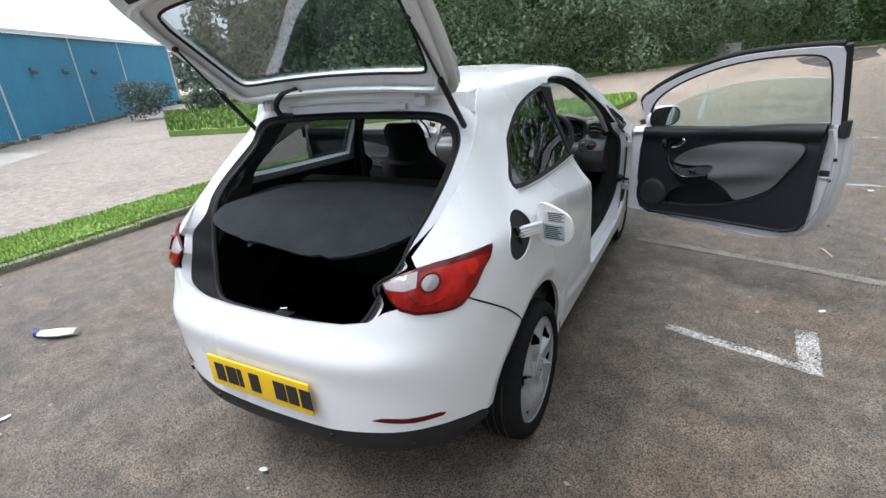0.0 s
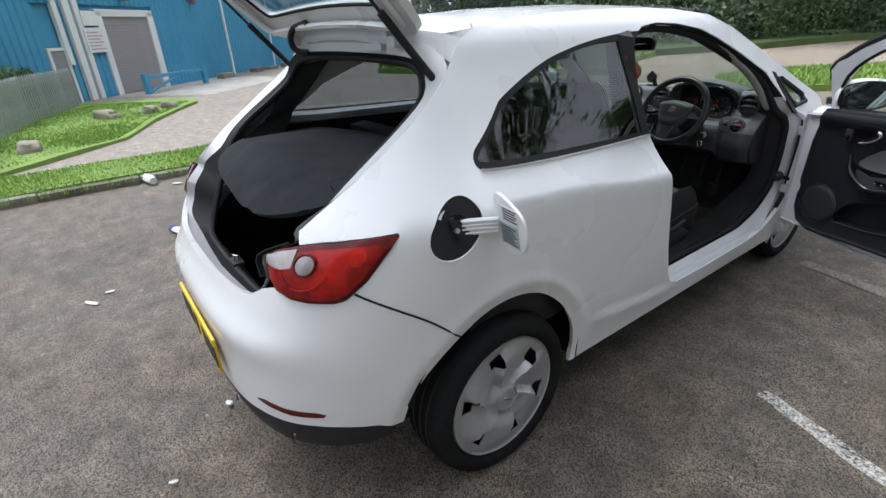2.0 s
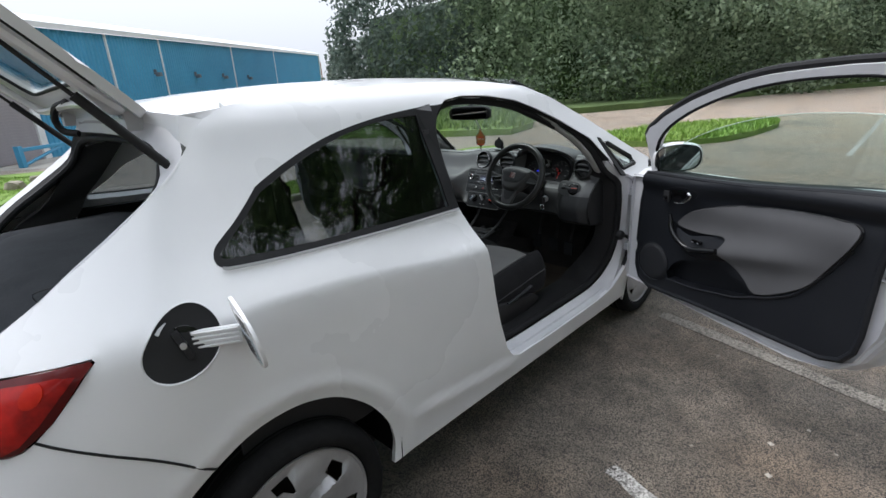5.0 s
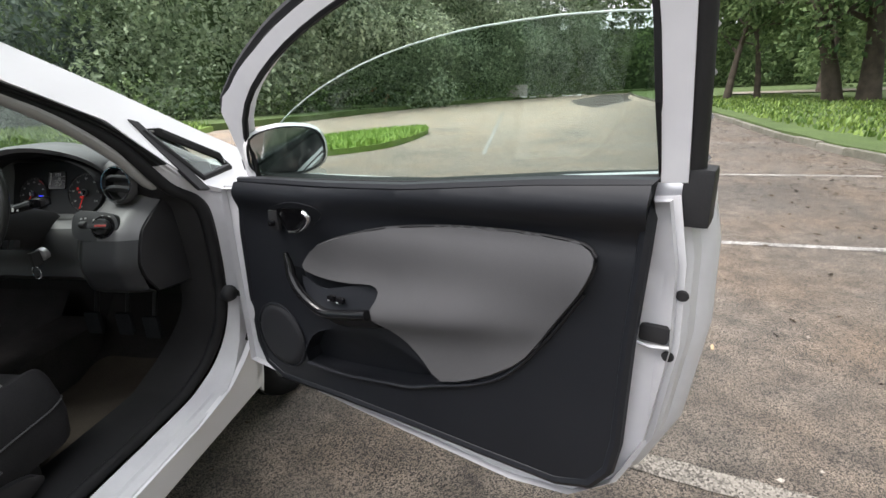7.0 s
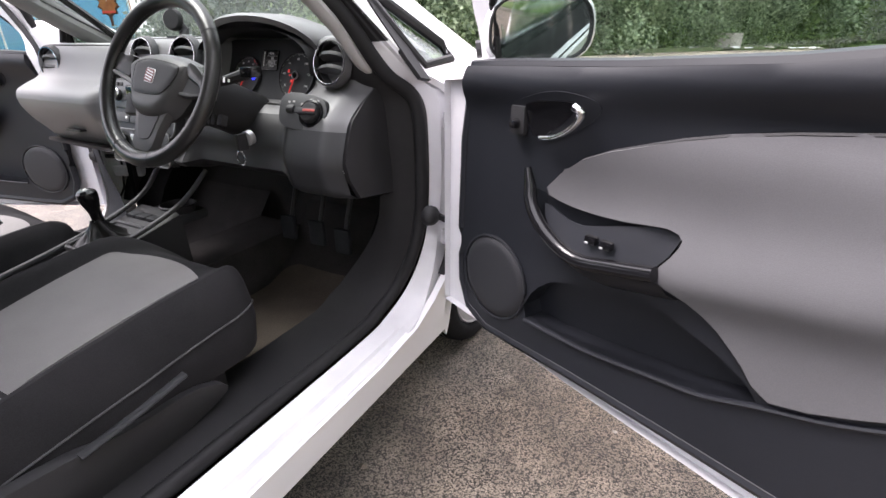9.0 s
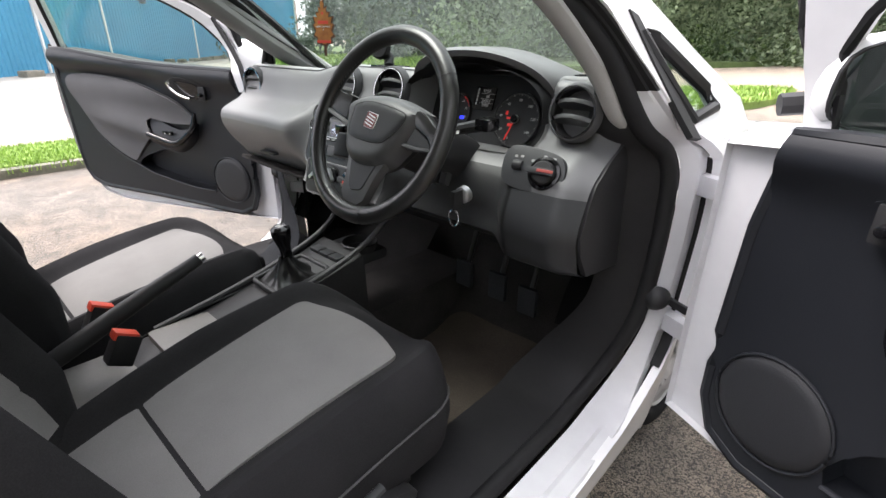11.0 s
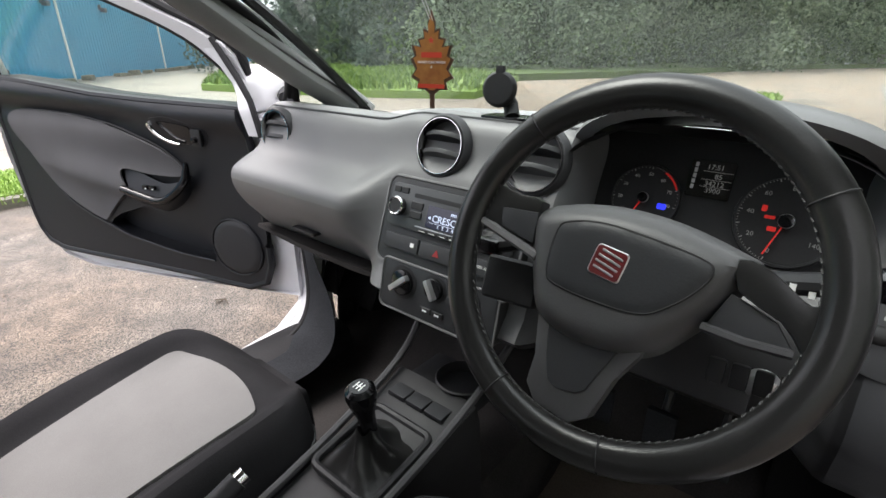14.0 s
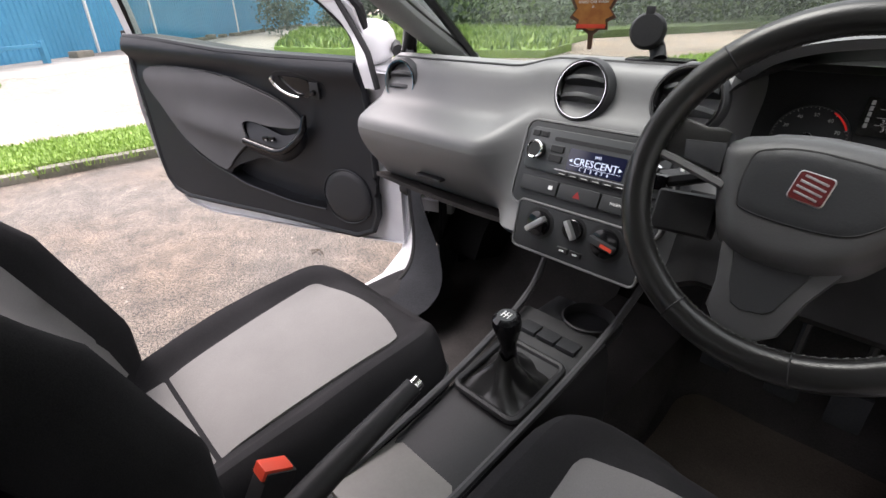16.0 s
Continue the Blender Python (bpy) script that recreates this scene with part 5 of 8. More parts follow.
SHELF = spline([(-.50, .16), (-.57, .05), (-.575, -.08), (-.545, -.2), (-.525, -.33), (-.49, -.42), (-.41, -.475), (-.28, -.51), (-.12, -.53), (.05, -.545), (.18, -.55), (.30, -.53), (.42, -.475), (.49, -.41), (.525, -.33), (.545, -.2), (.575, -.08), (.57, .05), (.50, .16)], 2)

SHELF_RIM = resample(SHELF, .008)


def shelf_f(x, y):
    """The shelf is held up by its cords; its free edge sags and is rounded over."""
    d = min(math.hypot(x - a, y - b) for a, b in SHELF_RIM)
    z = 1.052 - .035 * (x / .55) ** 2 - .35 * max(0, -.36 - y) - 1.6 * max(0, -.40 - y) ** 2 - .25 * max(0, y - .0)
    z -= .012 * math.exp(-d / .014)
    # a crease where it folds, and a dent beside it
    z += .012 * math.exp(-((x - .19 - (y + .55) * .45) / .02) ** 2) * max(0, min(1, (-y - .28) / .2)) - .010 * math.exp(-((x + .26 + (y + .44) * .9) / .03) ** 2) * max(0, min(1, (-y - .25) / .1))
    return (x, y, z)


part("parcel_shelf", sheet(SHELF, shelf_f, 0.03, (), 0.022), mat("black_shelf_carpet", (0.019, 0.021, 0.024), (0.040, 0.043, 0.048), rough=0.95, scale=8, fine=300, mix_fine=0.5, bump=0.5, spec=0.1), car, "black carpeted parcel shelf")
for s in (-1, 1):
    part("shelf_cord", tube(bmesh.new(), spline([(s * .47, -.375, 1.02), (s * .465, -.380, 1.048), (s * .50, -.33, 1.06), (s * .525, -.29, 1.062)], 3), .0014, 5), BLACK, car, "black parcel shelf cord")

# tailgate, standing open
TG = Matrix.Translation((0, -.062, 1.425)) @ Matrix.Rotation(radians(-47), 4, "X")


def tg_f(drop=0.0, front=0.0):
    def f(x, s):
        p = TG @ Vector((x, -s, -0.10 * (s / .9) ** 2 * 0.6 - 0.05 * (abs(x) / .6) ** 2.5 + drop))
        return tuple(p)
    return f


gate = spline([(0, -.015), (.3, -.012), (.47, .0), (.55, .05), (.58, .2), (.60, .4), (.61, .55), (.58, .66), (.50, .80), (.36, .87), (0, .89)], 3)
gate = gate + [(-x, s) for x, s in gate[::-1][1:-1]]
gpane = spline([(0, .105), (.25, .103), (.41, .105), (.455, .125), (.475, .20), (.50, .36), (.505, .45), (.47, .50), (.3, .515), (0, .52)], 3)
gpane = gpane + [(-x, s) for x, s in gpane[::-1][1:-1]]
gmesh = sheet(gate, tg_f(), 0.05, (gpane,), 0.0)
thicken(gmesh, 0.022)
gate_ob = part("tailgate", gmesh, PAINT, car, "white tailgate raised open, seen from inside")
part("rear_window", sheet([(x * 1.03, .31 + (s - .31) * 1.05) for x, s in gpane], tg_f(0.018), 0.06, (), 0.004), glass_mat("rear_glass", (0.86, 0.89, 0.89), 0.0, 0.16), gate_ob, "tinted rear window")
part("window_seal", tube(bmesh.new(), [tg_f(0.0)(x, s) for x, s in gpane], 0.006, 6, True), SEAL, gate_ob)
part("inner_frame", tube(bmesh.new(), [tg_f(-.02)(x * 1.10, .31 + (s - .31) * 1.28) for x, s in gpane], 0.022, 8, True, 0.6), PAINT, gate_ob, "white pressed inner frame")
part("tailgate_trim", sheet([(-.5, .58), (.5, .58), (.48, .78), (.3, .83), (-.3, .83), (-.48, .78)], tg_f(-.035), 0.06, (), 0.012), BLACK, gate_ob, "black lower tailgate trim")
part("grommet", lathe([(0, .004), (.008, .003), (.009, 0)], 14, Matrix.Translation(tg_f(-.026)(-.16, .06)) @ Matrix.Rotation(radians(130), 4, "X")), BLACK, gate_ob)
for x in (-.40, .38):
    h = part("hinge", new_box((x - .022, -.10, 1.375), (x + .022, -.055, 1.425), 0.006), PAINT_IN, car, "white tailgate hinge")
    for d in (-.01, .012):
        part("bolt", lathe([(0, .005), (.006, .005), (.007, 0)], 8, Matrix.Translation((x + d, -.10, 1.412)) @ Matrix.Rotation(radians(90), 4, "X")), SILVER, h)
part("wiring_boot", tube(bmesh.new(), spline([(-.27, -.085, 1.352), (-.30, -.12, 1.362), (-.305, -.135, 1.40), (-.27, -.13, 1.44), (-.22, -.115, 1.452), (-.20, -.10, 1.46)], 4), .012, 8), BLACK, car, "black corrugated wiring boot")
part("hinge_cover", new_box((.20, -.092, 1.365), (.31, -.07, 1.385), 0.004), PAINT_IN, car)
for s in (1, -1):
    a, b = Vector((s * .535, -.045, 1.272)), tg_f(-.03)(s * .53, .37)
    b = Vector(b)
    st = part("gas_strut", tube(bmesh.new(), [a, a.lerp(b, .52)], .011, 10), BLACK, car, "black gas strut of the tailgate")
    part("strut_rod", tube(bmesh.new(), [a.lerp(b, .5), b], .005, 8), BLACK, st)
    part("ball_joint", lathe([(0, -.012), (.012, -.006), (.014, 0), (.012, .006), (0, .012)], 10, Matrix.Translation(b)), BLACK, st)

# fuel filler
fx = skin(FUEL_U, FUEL_Z)
fn = Vector((1, -.28, .12)).normalized()
FM = Matrix.Translation(Vector(fx)) @ fn.to_track_quat("Z", "Y").to_matrix().to_4x4()
dish = lambda r, off: [skin(FUEL_U + 1.16 * r * math.cos(a) - .04 * r * math.sin(a), FUEL_Z + r * math.sin(a), off) for a in np.linspace(0, 2 * math.pi, 41)[:-1]]
well = part("fuel_filler", loft([dish(.0785, -.003), dish(.076, -.012), dish(.071, -.045), dish(.04, -.058), dish(.008, -.058)], closed=True, caps=True), BLACK, car, "open black fuel filler neck")
part("filler_ring", loft([dish(.082, -.001), dish(.081, .002), dish(.079, .001), dish(.0775, -.008)], closed=True, caps=False), PAINT, well, "white rim of the filler")
arc = [(FUEL_U + 1.16 * r * math.cos(radians(a)) - .04 * r * math.sin(radians(a)), FUEL_Z + r * math.sin(radians(a))) for r, a in [(.0775, a) for a in range(60, 151, 9)] + [(.064, a) for a in range(150, 59, -9)]]
part("rim_label", sheet(arc, lambda u, z: skin(u, z, -.010), .02, (), .002), PAINT_IN, well, "pale printed strip inside the rim")
part("fuel_cap", lathe([(.045, -.06), (.044, -.028), (.040, -.022), (.012, -.02), (.0, -.02)], 28, FM), BLACK_GLOSS, well, "round black fuel cap")
part("cap_grip", new_box((-.007, -.035, -.022), (.007, .035, -.006), 0.003, 2, FM @ Matrix.Rotation(radians(20), 4, "Z")), BLACK, well)
part("cap_lock", lathe([(0, .001), (.007, 0), (.008, -.02)], 14, FM), SILVER, well, "silver cap lock")
FLAP = Matrix(((1.2, .0, -.15, .860), (-.18, -.19, -.97, -.080), (0, .98, -.19, .953), (0, 0, 0, 1)))
flap = part("fuel_flap", prism(spline([(-.052, -.012), (-.046, .03), (-.040, .072), (-.022, .086), (.018, .070), (.052, .046), (.066, .01), (.062, -.036), (.038, -.070), (0, -.084), (-.03, -.070), (-.048, -.04)], 3, True), -.004, .004, 0.002, 2, FLAP), PAINT, car, "white open fuel flap with stickers")
ARM = Matrix(((.53, .85, 0, .768), (.85, -.53, 0, -.168), (0, 0, 1, .945), (0, 0, 0, 1)))
part("hinge_arm", new_box((0, -.008, -.024), (.105, .004, .020), 0.003, 2, ARM), PAINT, flap, "white ribbed flap hinge arm")
for i in range(4):
    part("rib", new_box((.004, .003, -.020 + i * .011), (.10, .009, -.015 + i * .011), 0.001, 1, ARM), PAINT, flap)
st1 = part("sticker", new_box((-.022, .014, .004), (.044, .056, .0055), 0.0, 1, FLAP), WHITE_INK, flap, "white tyre pressure sticker")
st2 = part("sticker", new_box((-.026, -.058, .004), (.038, .006, .0055), 0.0, 1, FLAP), mat("pale_blue_sticker", (0.28, 0.36, 0.40), (0.42, 0.48, 0.50), rough=0.4, scale=60, fine=200), flap, "pale blue sticker with small print")
for i in range(5):
    part("bar", new_box((-.008, .019 + i * .0075, .0056), (.039 - (i % 2) * .006, .0225 + i * .0075, .0062), 0, 1, FLAP), INK, st1)
for i in range(7):
    part("bar", new_box((-.020, -.052 + i * .0078, .0056), (.032 - (i % 3) * .006, -.0485 + i * .0078, .0062), 0, 1, FLAP), INK, st2)

# side glass and its black surround
for s in (1, -1):
    m = (lambda b: b) if s > 0 else mirrored
    q = QUARTER[:]
    big = [(.7735, 1.034), (.7735, 1.18), (.797, 1.295), (.836, 1.352)] + spline([(.872, 1.379), (.80, 1.377), (.72, 1.373), (.6, 1.362), (.475, 1.344), (.350, 1.318), (.213, 1.273), (.093, 1.223), (.012, 1.185), (-.058, 1.151), (-.108, 1.128), (-.138, 1.110), (-.144, 1.089), (-.128, 1.073), (-.095, 1.068), (0.05, 1.060), (.2, 1.053), (.4, 1.044)], 4)
    frame_ = sheet(big, lambda u, z: skin(u, z, 0.003), 0.04, ([(.730 if a > .7 else a + .003, b + (.004 if b < 1.092 else -.004)) for a, b in q],), 0.006)
    fr_ob = part("window_surround", m(frame_), SEAL, car, "black window surround")
    part("belt_strip", m(tube(bmesh.new(), [skin(a, b, .010) for a, b in spline([(-.122, 1.071), (-.09, 1.066), (.1, 1.056), (.4, 1.043), (.765, 1.031)], 6)], .004, 6)), SILVER, fr_ob, "thin bright strip under the window")
    part("quarter_window", m(sheet([(a, b) for a, b in q], lambda u, z: skin(u, z, -0.002), 0.025, (), 0.004)), GLASS_DARK, fr_ob, "dark privacy glass in the rear side window")
    tri = TRI if s > 0 else TRI_L
    part("tri_window", m(sheet(tri, lambda u, z: skin(u, z, -0.008), 0.04, (), 0.004)), GLASS_SIDE, car, "small fixed quarter light")
    part("tri_frame", m(tube(bmesh.new(), [skin(u, z, -0.004) for u, z in tri], .012 if s > 0 else .007, 8, True)), BLACK, car, "black frame of the quarter light")

# windscreen and scuttle


def ws_f(x, t):
    yb, zb = 2.40 - .20 * (abs(x) / .62) ** 2.2, .985
    yt, zt = 1.47 - .05 * (abs(x) / .5) ** 2, 1.475 - .035 * (abs(x) / .5) ** 2
    bow = 0.035 * math.sin(math.pi * min(1, t))
    return (x, yb + (yt - yb) * t + bow * .4, zb + (zt - zb) * t + bow)


wsp = [(-.66, 0), (.66, 0), (.615, .35), (.56, .7), (.485, 1.0), (-.485, 1.0), (-.56, .7), (-.615, .35)]
part("windscreen", sheet(wsp, ws_f, 0.06, (), 0.004), GLASS, car, "clear windscreen")
for s in (1, -1):
    a = [(s * .66, 0), (s * .615, .35), (s * .56, .7), (s * .485, 1.0)]
    part("screen_edge", tube(bmesh.new(), [ws_f(p[0] * .945, p[1]) for p in spline(a, 4)], .012, 6), BLACK_GLOSS, car, "black edge of the windscreen")

# bonnet, wings and nose
wing = [(2.105, .20), (2.105, .945), (2.30, .955), (2.6, .925), (2.9, .86), (3.02, .80), (3.03, .60), (2.80, .60)] + [(2.42 + .365 * math.cos(radians(a)), .30 + .365 * math.sin(radians(a))) for a in range(40, 196, 12)]
for s in (1, -1):
    m = (lambda b: b) if s > 0 else mirrored
    part("front_wing", m(sheet(wing, skin, 0.05, (), 0.012)), PAINT, car, "white front wing")


def bonnet_f(x, y):
    t = (y - 2.25) / 0.95
    return (x, y, .985 - .20 * t ** 1.7 - .03 * t + .03 * (1 - (x / .7) ** 2) - .035 * (abs(x) / .7) ** 6)


bo = [(-.66, 2.26), (-.3, 2.40), (0, 2.43), (.3, 2.40), (.66, 2.26), (.70, 2.5), (.68, 2.8), (.60, 3.02), (.35, 3.16), (0, 3.2), (-.35, 3.16), (-.60, 3.02), (-.68, 2.8), (-.70, 2.5)]
part("bonnet", sheet(bo, bonnet_f, 0.06, (), 0.012), PAINT, car, "white bonnet")
part("scuttle", sheet([(-.64, 2.12), (.64, 2.12), (.64, 2.28), (.3, 2.42), (0, 2.45), (-.3, 2.42), (-.64, 2.28)], lambda x, y: (x, y, .965), 0.1, (), 0.02), BLACK, car, "black scuttle panel")


def nose_f(x, z):
    k = max(0.0, 1 - (abs(x) / .80) ** 3.2) ** (1 / 3.2)
    return (x, 2.55 + (.73 + .05 * math.sin((z - .2) * 4)) * k, z)


nose = [(-.77, .24), (.77, .24), (.775, .60), (.70, .74), (.35, .80), (0, .815), (-.35, .80), (-.70, .74), (-.775, .60)]
grille = [(-.3, .60), (.3, .60), (.26, .70), (-.26, .70)]
part("front_bumper", sheet(nose, nose_f, 0.06, (grille,), 0.02), PAINT, car, "white front bumper")
part("grille", sheet([(a * 1.02, .65 + (b - .65) * 1.1) for a, b in grille], lambda x, z: (x, nose_f(x, z)[1] - .02, z), 0.05, (), 0.01), BLACK, car, "black front grille")
for s in (1, -1):
    hl = [(.42, .66), (.62, .665), (.72, .72), (.74, .80), (.60, .79), (.44, .745)]
    bm = sheet(hl, lambda x, z: (x, nose_f(x, z)[1] + .012 - .1 * max(0, z - .74), z), 0.04, (), 0.01)
    part("headlamp", bm if s > 0 else mirrored(bm), CLEAR_LENS, car, "clear headlamp")

# underside and wheel wells
part("underbody", new_box((-.56, -.40, .18), (.56, 3.0, .25), 0.02), BLACK, car, "black underbody")
for y in (0.0, 2.42):
    for s in (1, -1):
        bm = bmesh.new()
        pr = [(y + .385 * math.cos(radians(a)), .30 + .385 * math.sin(radians(a))) for a in range(-8, 166, 12)]
        bm = loft([[(s * .765, a, b) for a, b in pr], [(s * .50, a, b) for a, b in pr]], closed=False, caps=False)
        f = bm.faces.new([v for v in bm.verts if abs(v.co.x) < .51])
        part("wheel_arch_liner", bm, mat("arch_liner", (0.006, 0.006, 0.006), (0.012, 0.012, 0.012), rough=0.95, scale=8, fine=80, spec=0.05) if "arch_liner" not in bpy.data.materials else bpy.data.materials["arch_liner"], car, "black wheel arch liner")


# wheels
def wheel(at, side):
    m = Matrix.Translation(at) @ Matrix.Rotation(radians(90 * side), 4, "Y")
    R = .296
    tyre = part("wheel", lathe([(.19, -.085), (.205, -.092), (.255, -.096), (.280, -.085), (R - .002, -.065), (R, -.03), (R, .03), (R - .003, .062), (.284, .081), (.268, .091), (.250, .095), (.236, .091), (.2265, .078), (.2235, .05), (.19, .04)], 56, m), RUBBER, car, "black road tyre with plastic wheel cover")
    for h in (-.035, 0, .035):
        part("tread_groove", lathe([(R + .0008, h - .004), (R + .0008, h + .004)], 56, m), INK, tyre)
    part("brake_drum", lathe([(0, .0), (.11, .0), (.115, -.05), (.17, -.06), (.185, .05), (.19, .06)], 28, m), mat("rusty_drum", (0.02, 0.016, 0.014), (0.05, 0.035, 0.028), rough=0.8, scale=10, fine=60) if "rusty_drum" not in bpy.data.materials else bpy.data.materials["rusty_drum"], tyre)

    def cov_f(x, y):
        r = math.hypot(x, y)
        a = math.atan2(y, x)
        k = ((a - .227 + 3.0 * (r - .16)) / (math.pi / 3) + .12) % 1.0
        z = .088 - .010 * (r / .2) ** 2 - .014 * max(0, 1 - abs(r - .075) / .04)
        blade = (k - .5) * 2
        z += 0.016 * max(0, min(1, (r - .045) / .03)) * max(0, min(1, (.205 - r) / .04)) * (blade if blade > -0.8 else (-.8 - (blade + .8) * 9))
        return tuple(m @ Vector((x, y, z)))

    holes = []
    for i in range(6):
        a = i * math.pi / 3 + 0.227
        c = (.163 * math.cos(a), .163 * math.sin(a))
        d, e = (math.cos(a), math.sin(a)), (-math.sin(a), math.cos(a))
        holes.append([(c[0] + d[0] * p + e[0] * q, c[1] + d[1] * p + e[1] * q) for p, q in ((-.026, -.020), (-.018, .024), (.024, .030), (.022, -.022))])
    part("wheel_cover", sheet(circle(0, 0, .220, 72), cov_f, 0.007, holes, 0.004), COVER, tyre, "silver six-blade plastic wheel cover")
    part("cover_rim", lathe([(.213, .076), (.220, .082), (.2235, .078), (.221, .068)], 56, m), COVER, tyre)
    part("hub_ring", lathe([(.047, .070), (.046, .090), (.042, .092), (.040, .086)], 32, m), COVER, tyre)
    part("hub_cap", lathe([(.039, .076), (.039, .088), (.036, .091), (0, .092)], 28, m), COVER, tyre, "round hub cap with a plain badge")
    part("badge", new_box((-.017, -.004, .0915), (.017, .004, .0935), 0.001, 1, m @ Matrix.Rotation(radians(60), 4, "Z")), CHROME, tyre)


wheel((.695, 0.0, .279), 1)
wheel((-.695, 0.0, .279), -1)
wheel((.625, 2.47, .279), 1)
wheel((-.690, 2.42, .279), -1)

# ---- the doors, both standing open ----
TRIM = [(.205, .995), (.54, 1.006), (.75, 1.018), (.9, 1.034), (1.03, 1.048), (1.21, 1.062), (1.205, .96), (1.195, .80), (1.19, .60), (1.18, .535), (1.15, .49), (1.085, .466), (.92, .460), (.70, .455), (.494, .447), (.35, .437), (.264, .433), (.20, .46), (.175, .52), (.172, .65), (.18, .85)]
CLOTH = spline([(.425, .805), (.50, .868), (.60, .905), (.70, .932), (.85, .954), (.99, .962), (1.09, .960), (1.128, .95), (1.136, .925), (1.115, .875), (1.08, .82), (1.02, .725), (.97, .68), (.91, .642), (.825, .607), (.785, .64), (.745, .675), (.70, .705), (.655, .728), (.672, .765), (.68, .79), (.655, .80), (.59, .79), (.52, .785), (.455, .788)], 2, True)
SWITCH = spline([(.426, .778), (.470, .768), (.516, .763), (.605, .787), (.663, .799), (.673, .785), (.650, .738), (.60, .725), (.524, .711), (.457, .735)], 2, True)
POCKET = spline([(.385, .515), (.395, .575), (.44, .620), (.50, .640), (.57, .655), (.64, .668), (.70, .650), (.756, .632), (.812, .592), (.74, .563), (.66, .548), (.53, .525)], 2, True)
SKIN = [(.04, .40), (.04, .98), (.15, .99), (.75, 1.01), (1.275, 1.060), (1.295, .95), (1.30, .80), (1.275, .60), (1.22, .475), (1.14, .405), (1.0, .378), (.5, .385)]
WIN = spline([(.225, .990), (.212, 1.10), (.270, 1.186), (.364, 1.250), (.478, 1.303), (.60, 1.345), (.727, 1.377), (.85, 1.396), (.942, 1.404), (1.06, 1.407), (1.125, 1.403), (1.160, 1.391), (1.181, 1.368), (1.191, 1.335), (1.199, 1.27), (1.211, 1.063)], 2) + [(.9, 1.034), (.72, 1.016)]
FRAME = spline([(.185, .985), (.155, 1.165), (.23, 1.222), (.294, 1.262), (.38, 1.30), (.464, 1.335), (.609, 1.380), (.73, 1.408), (.847, 1.423), (1.038, 1.436)], 2) + [(1.19, 1.437), (1.225, 1.43), (1.240, 1.405), (1.250, 1.06), (.9, 1.03), (.72, 1.012)]


def lean(z):
    """The door's frame leans in above the belt."""
    return 0.30 * max(0.0, z - 1.04) ** 1.15 if z > 1.04 else 0.0


def bulge(u, z):
    """The door lining's relief, in metres towards the cabin."""
    w = 0.055
    w += 0.024 * math.exp(-((z - .985 - .06 * (u - .5)) / .038) ** 2)
    w -= 0.009 * math.exp(-((z - .955 - .05 * (u - .8)) / .026) ** 2) * min(1, max(0, (u - .55) / .2))
    w += 0.012 * math.exp(-(((u - .45) / .16) ** 2 + ((z - .935) / .07) ** 2))
    return w


def cloth_w(u, z):
    d = z - (.728 + .19 * (u - .644))
    k = 0.027 * math.exp(-(d / (.065 if d > 0 else .042)) ** 2) * min(1, max(0, (1.10 - u) / .22))
    return bulge(u, z) + 0.009 + k + .012 * math.exp(-((z - .90) / .07) ** 2)


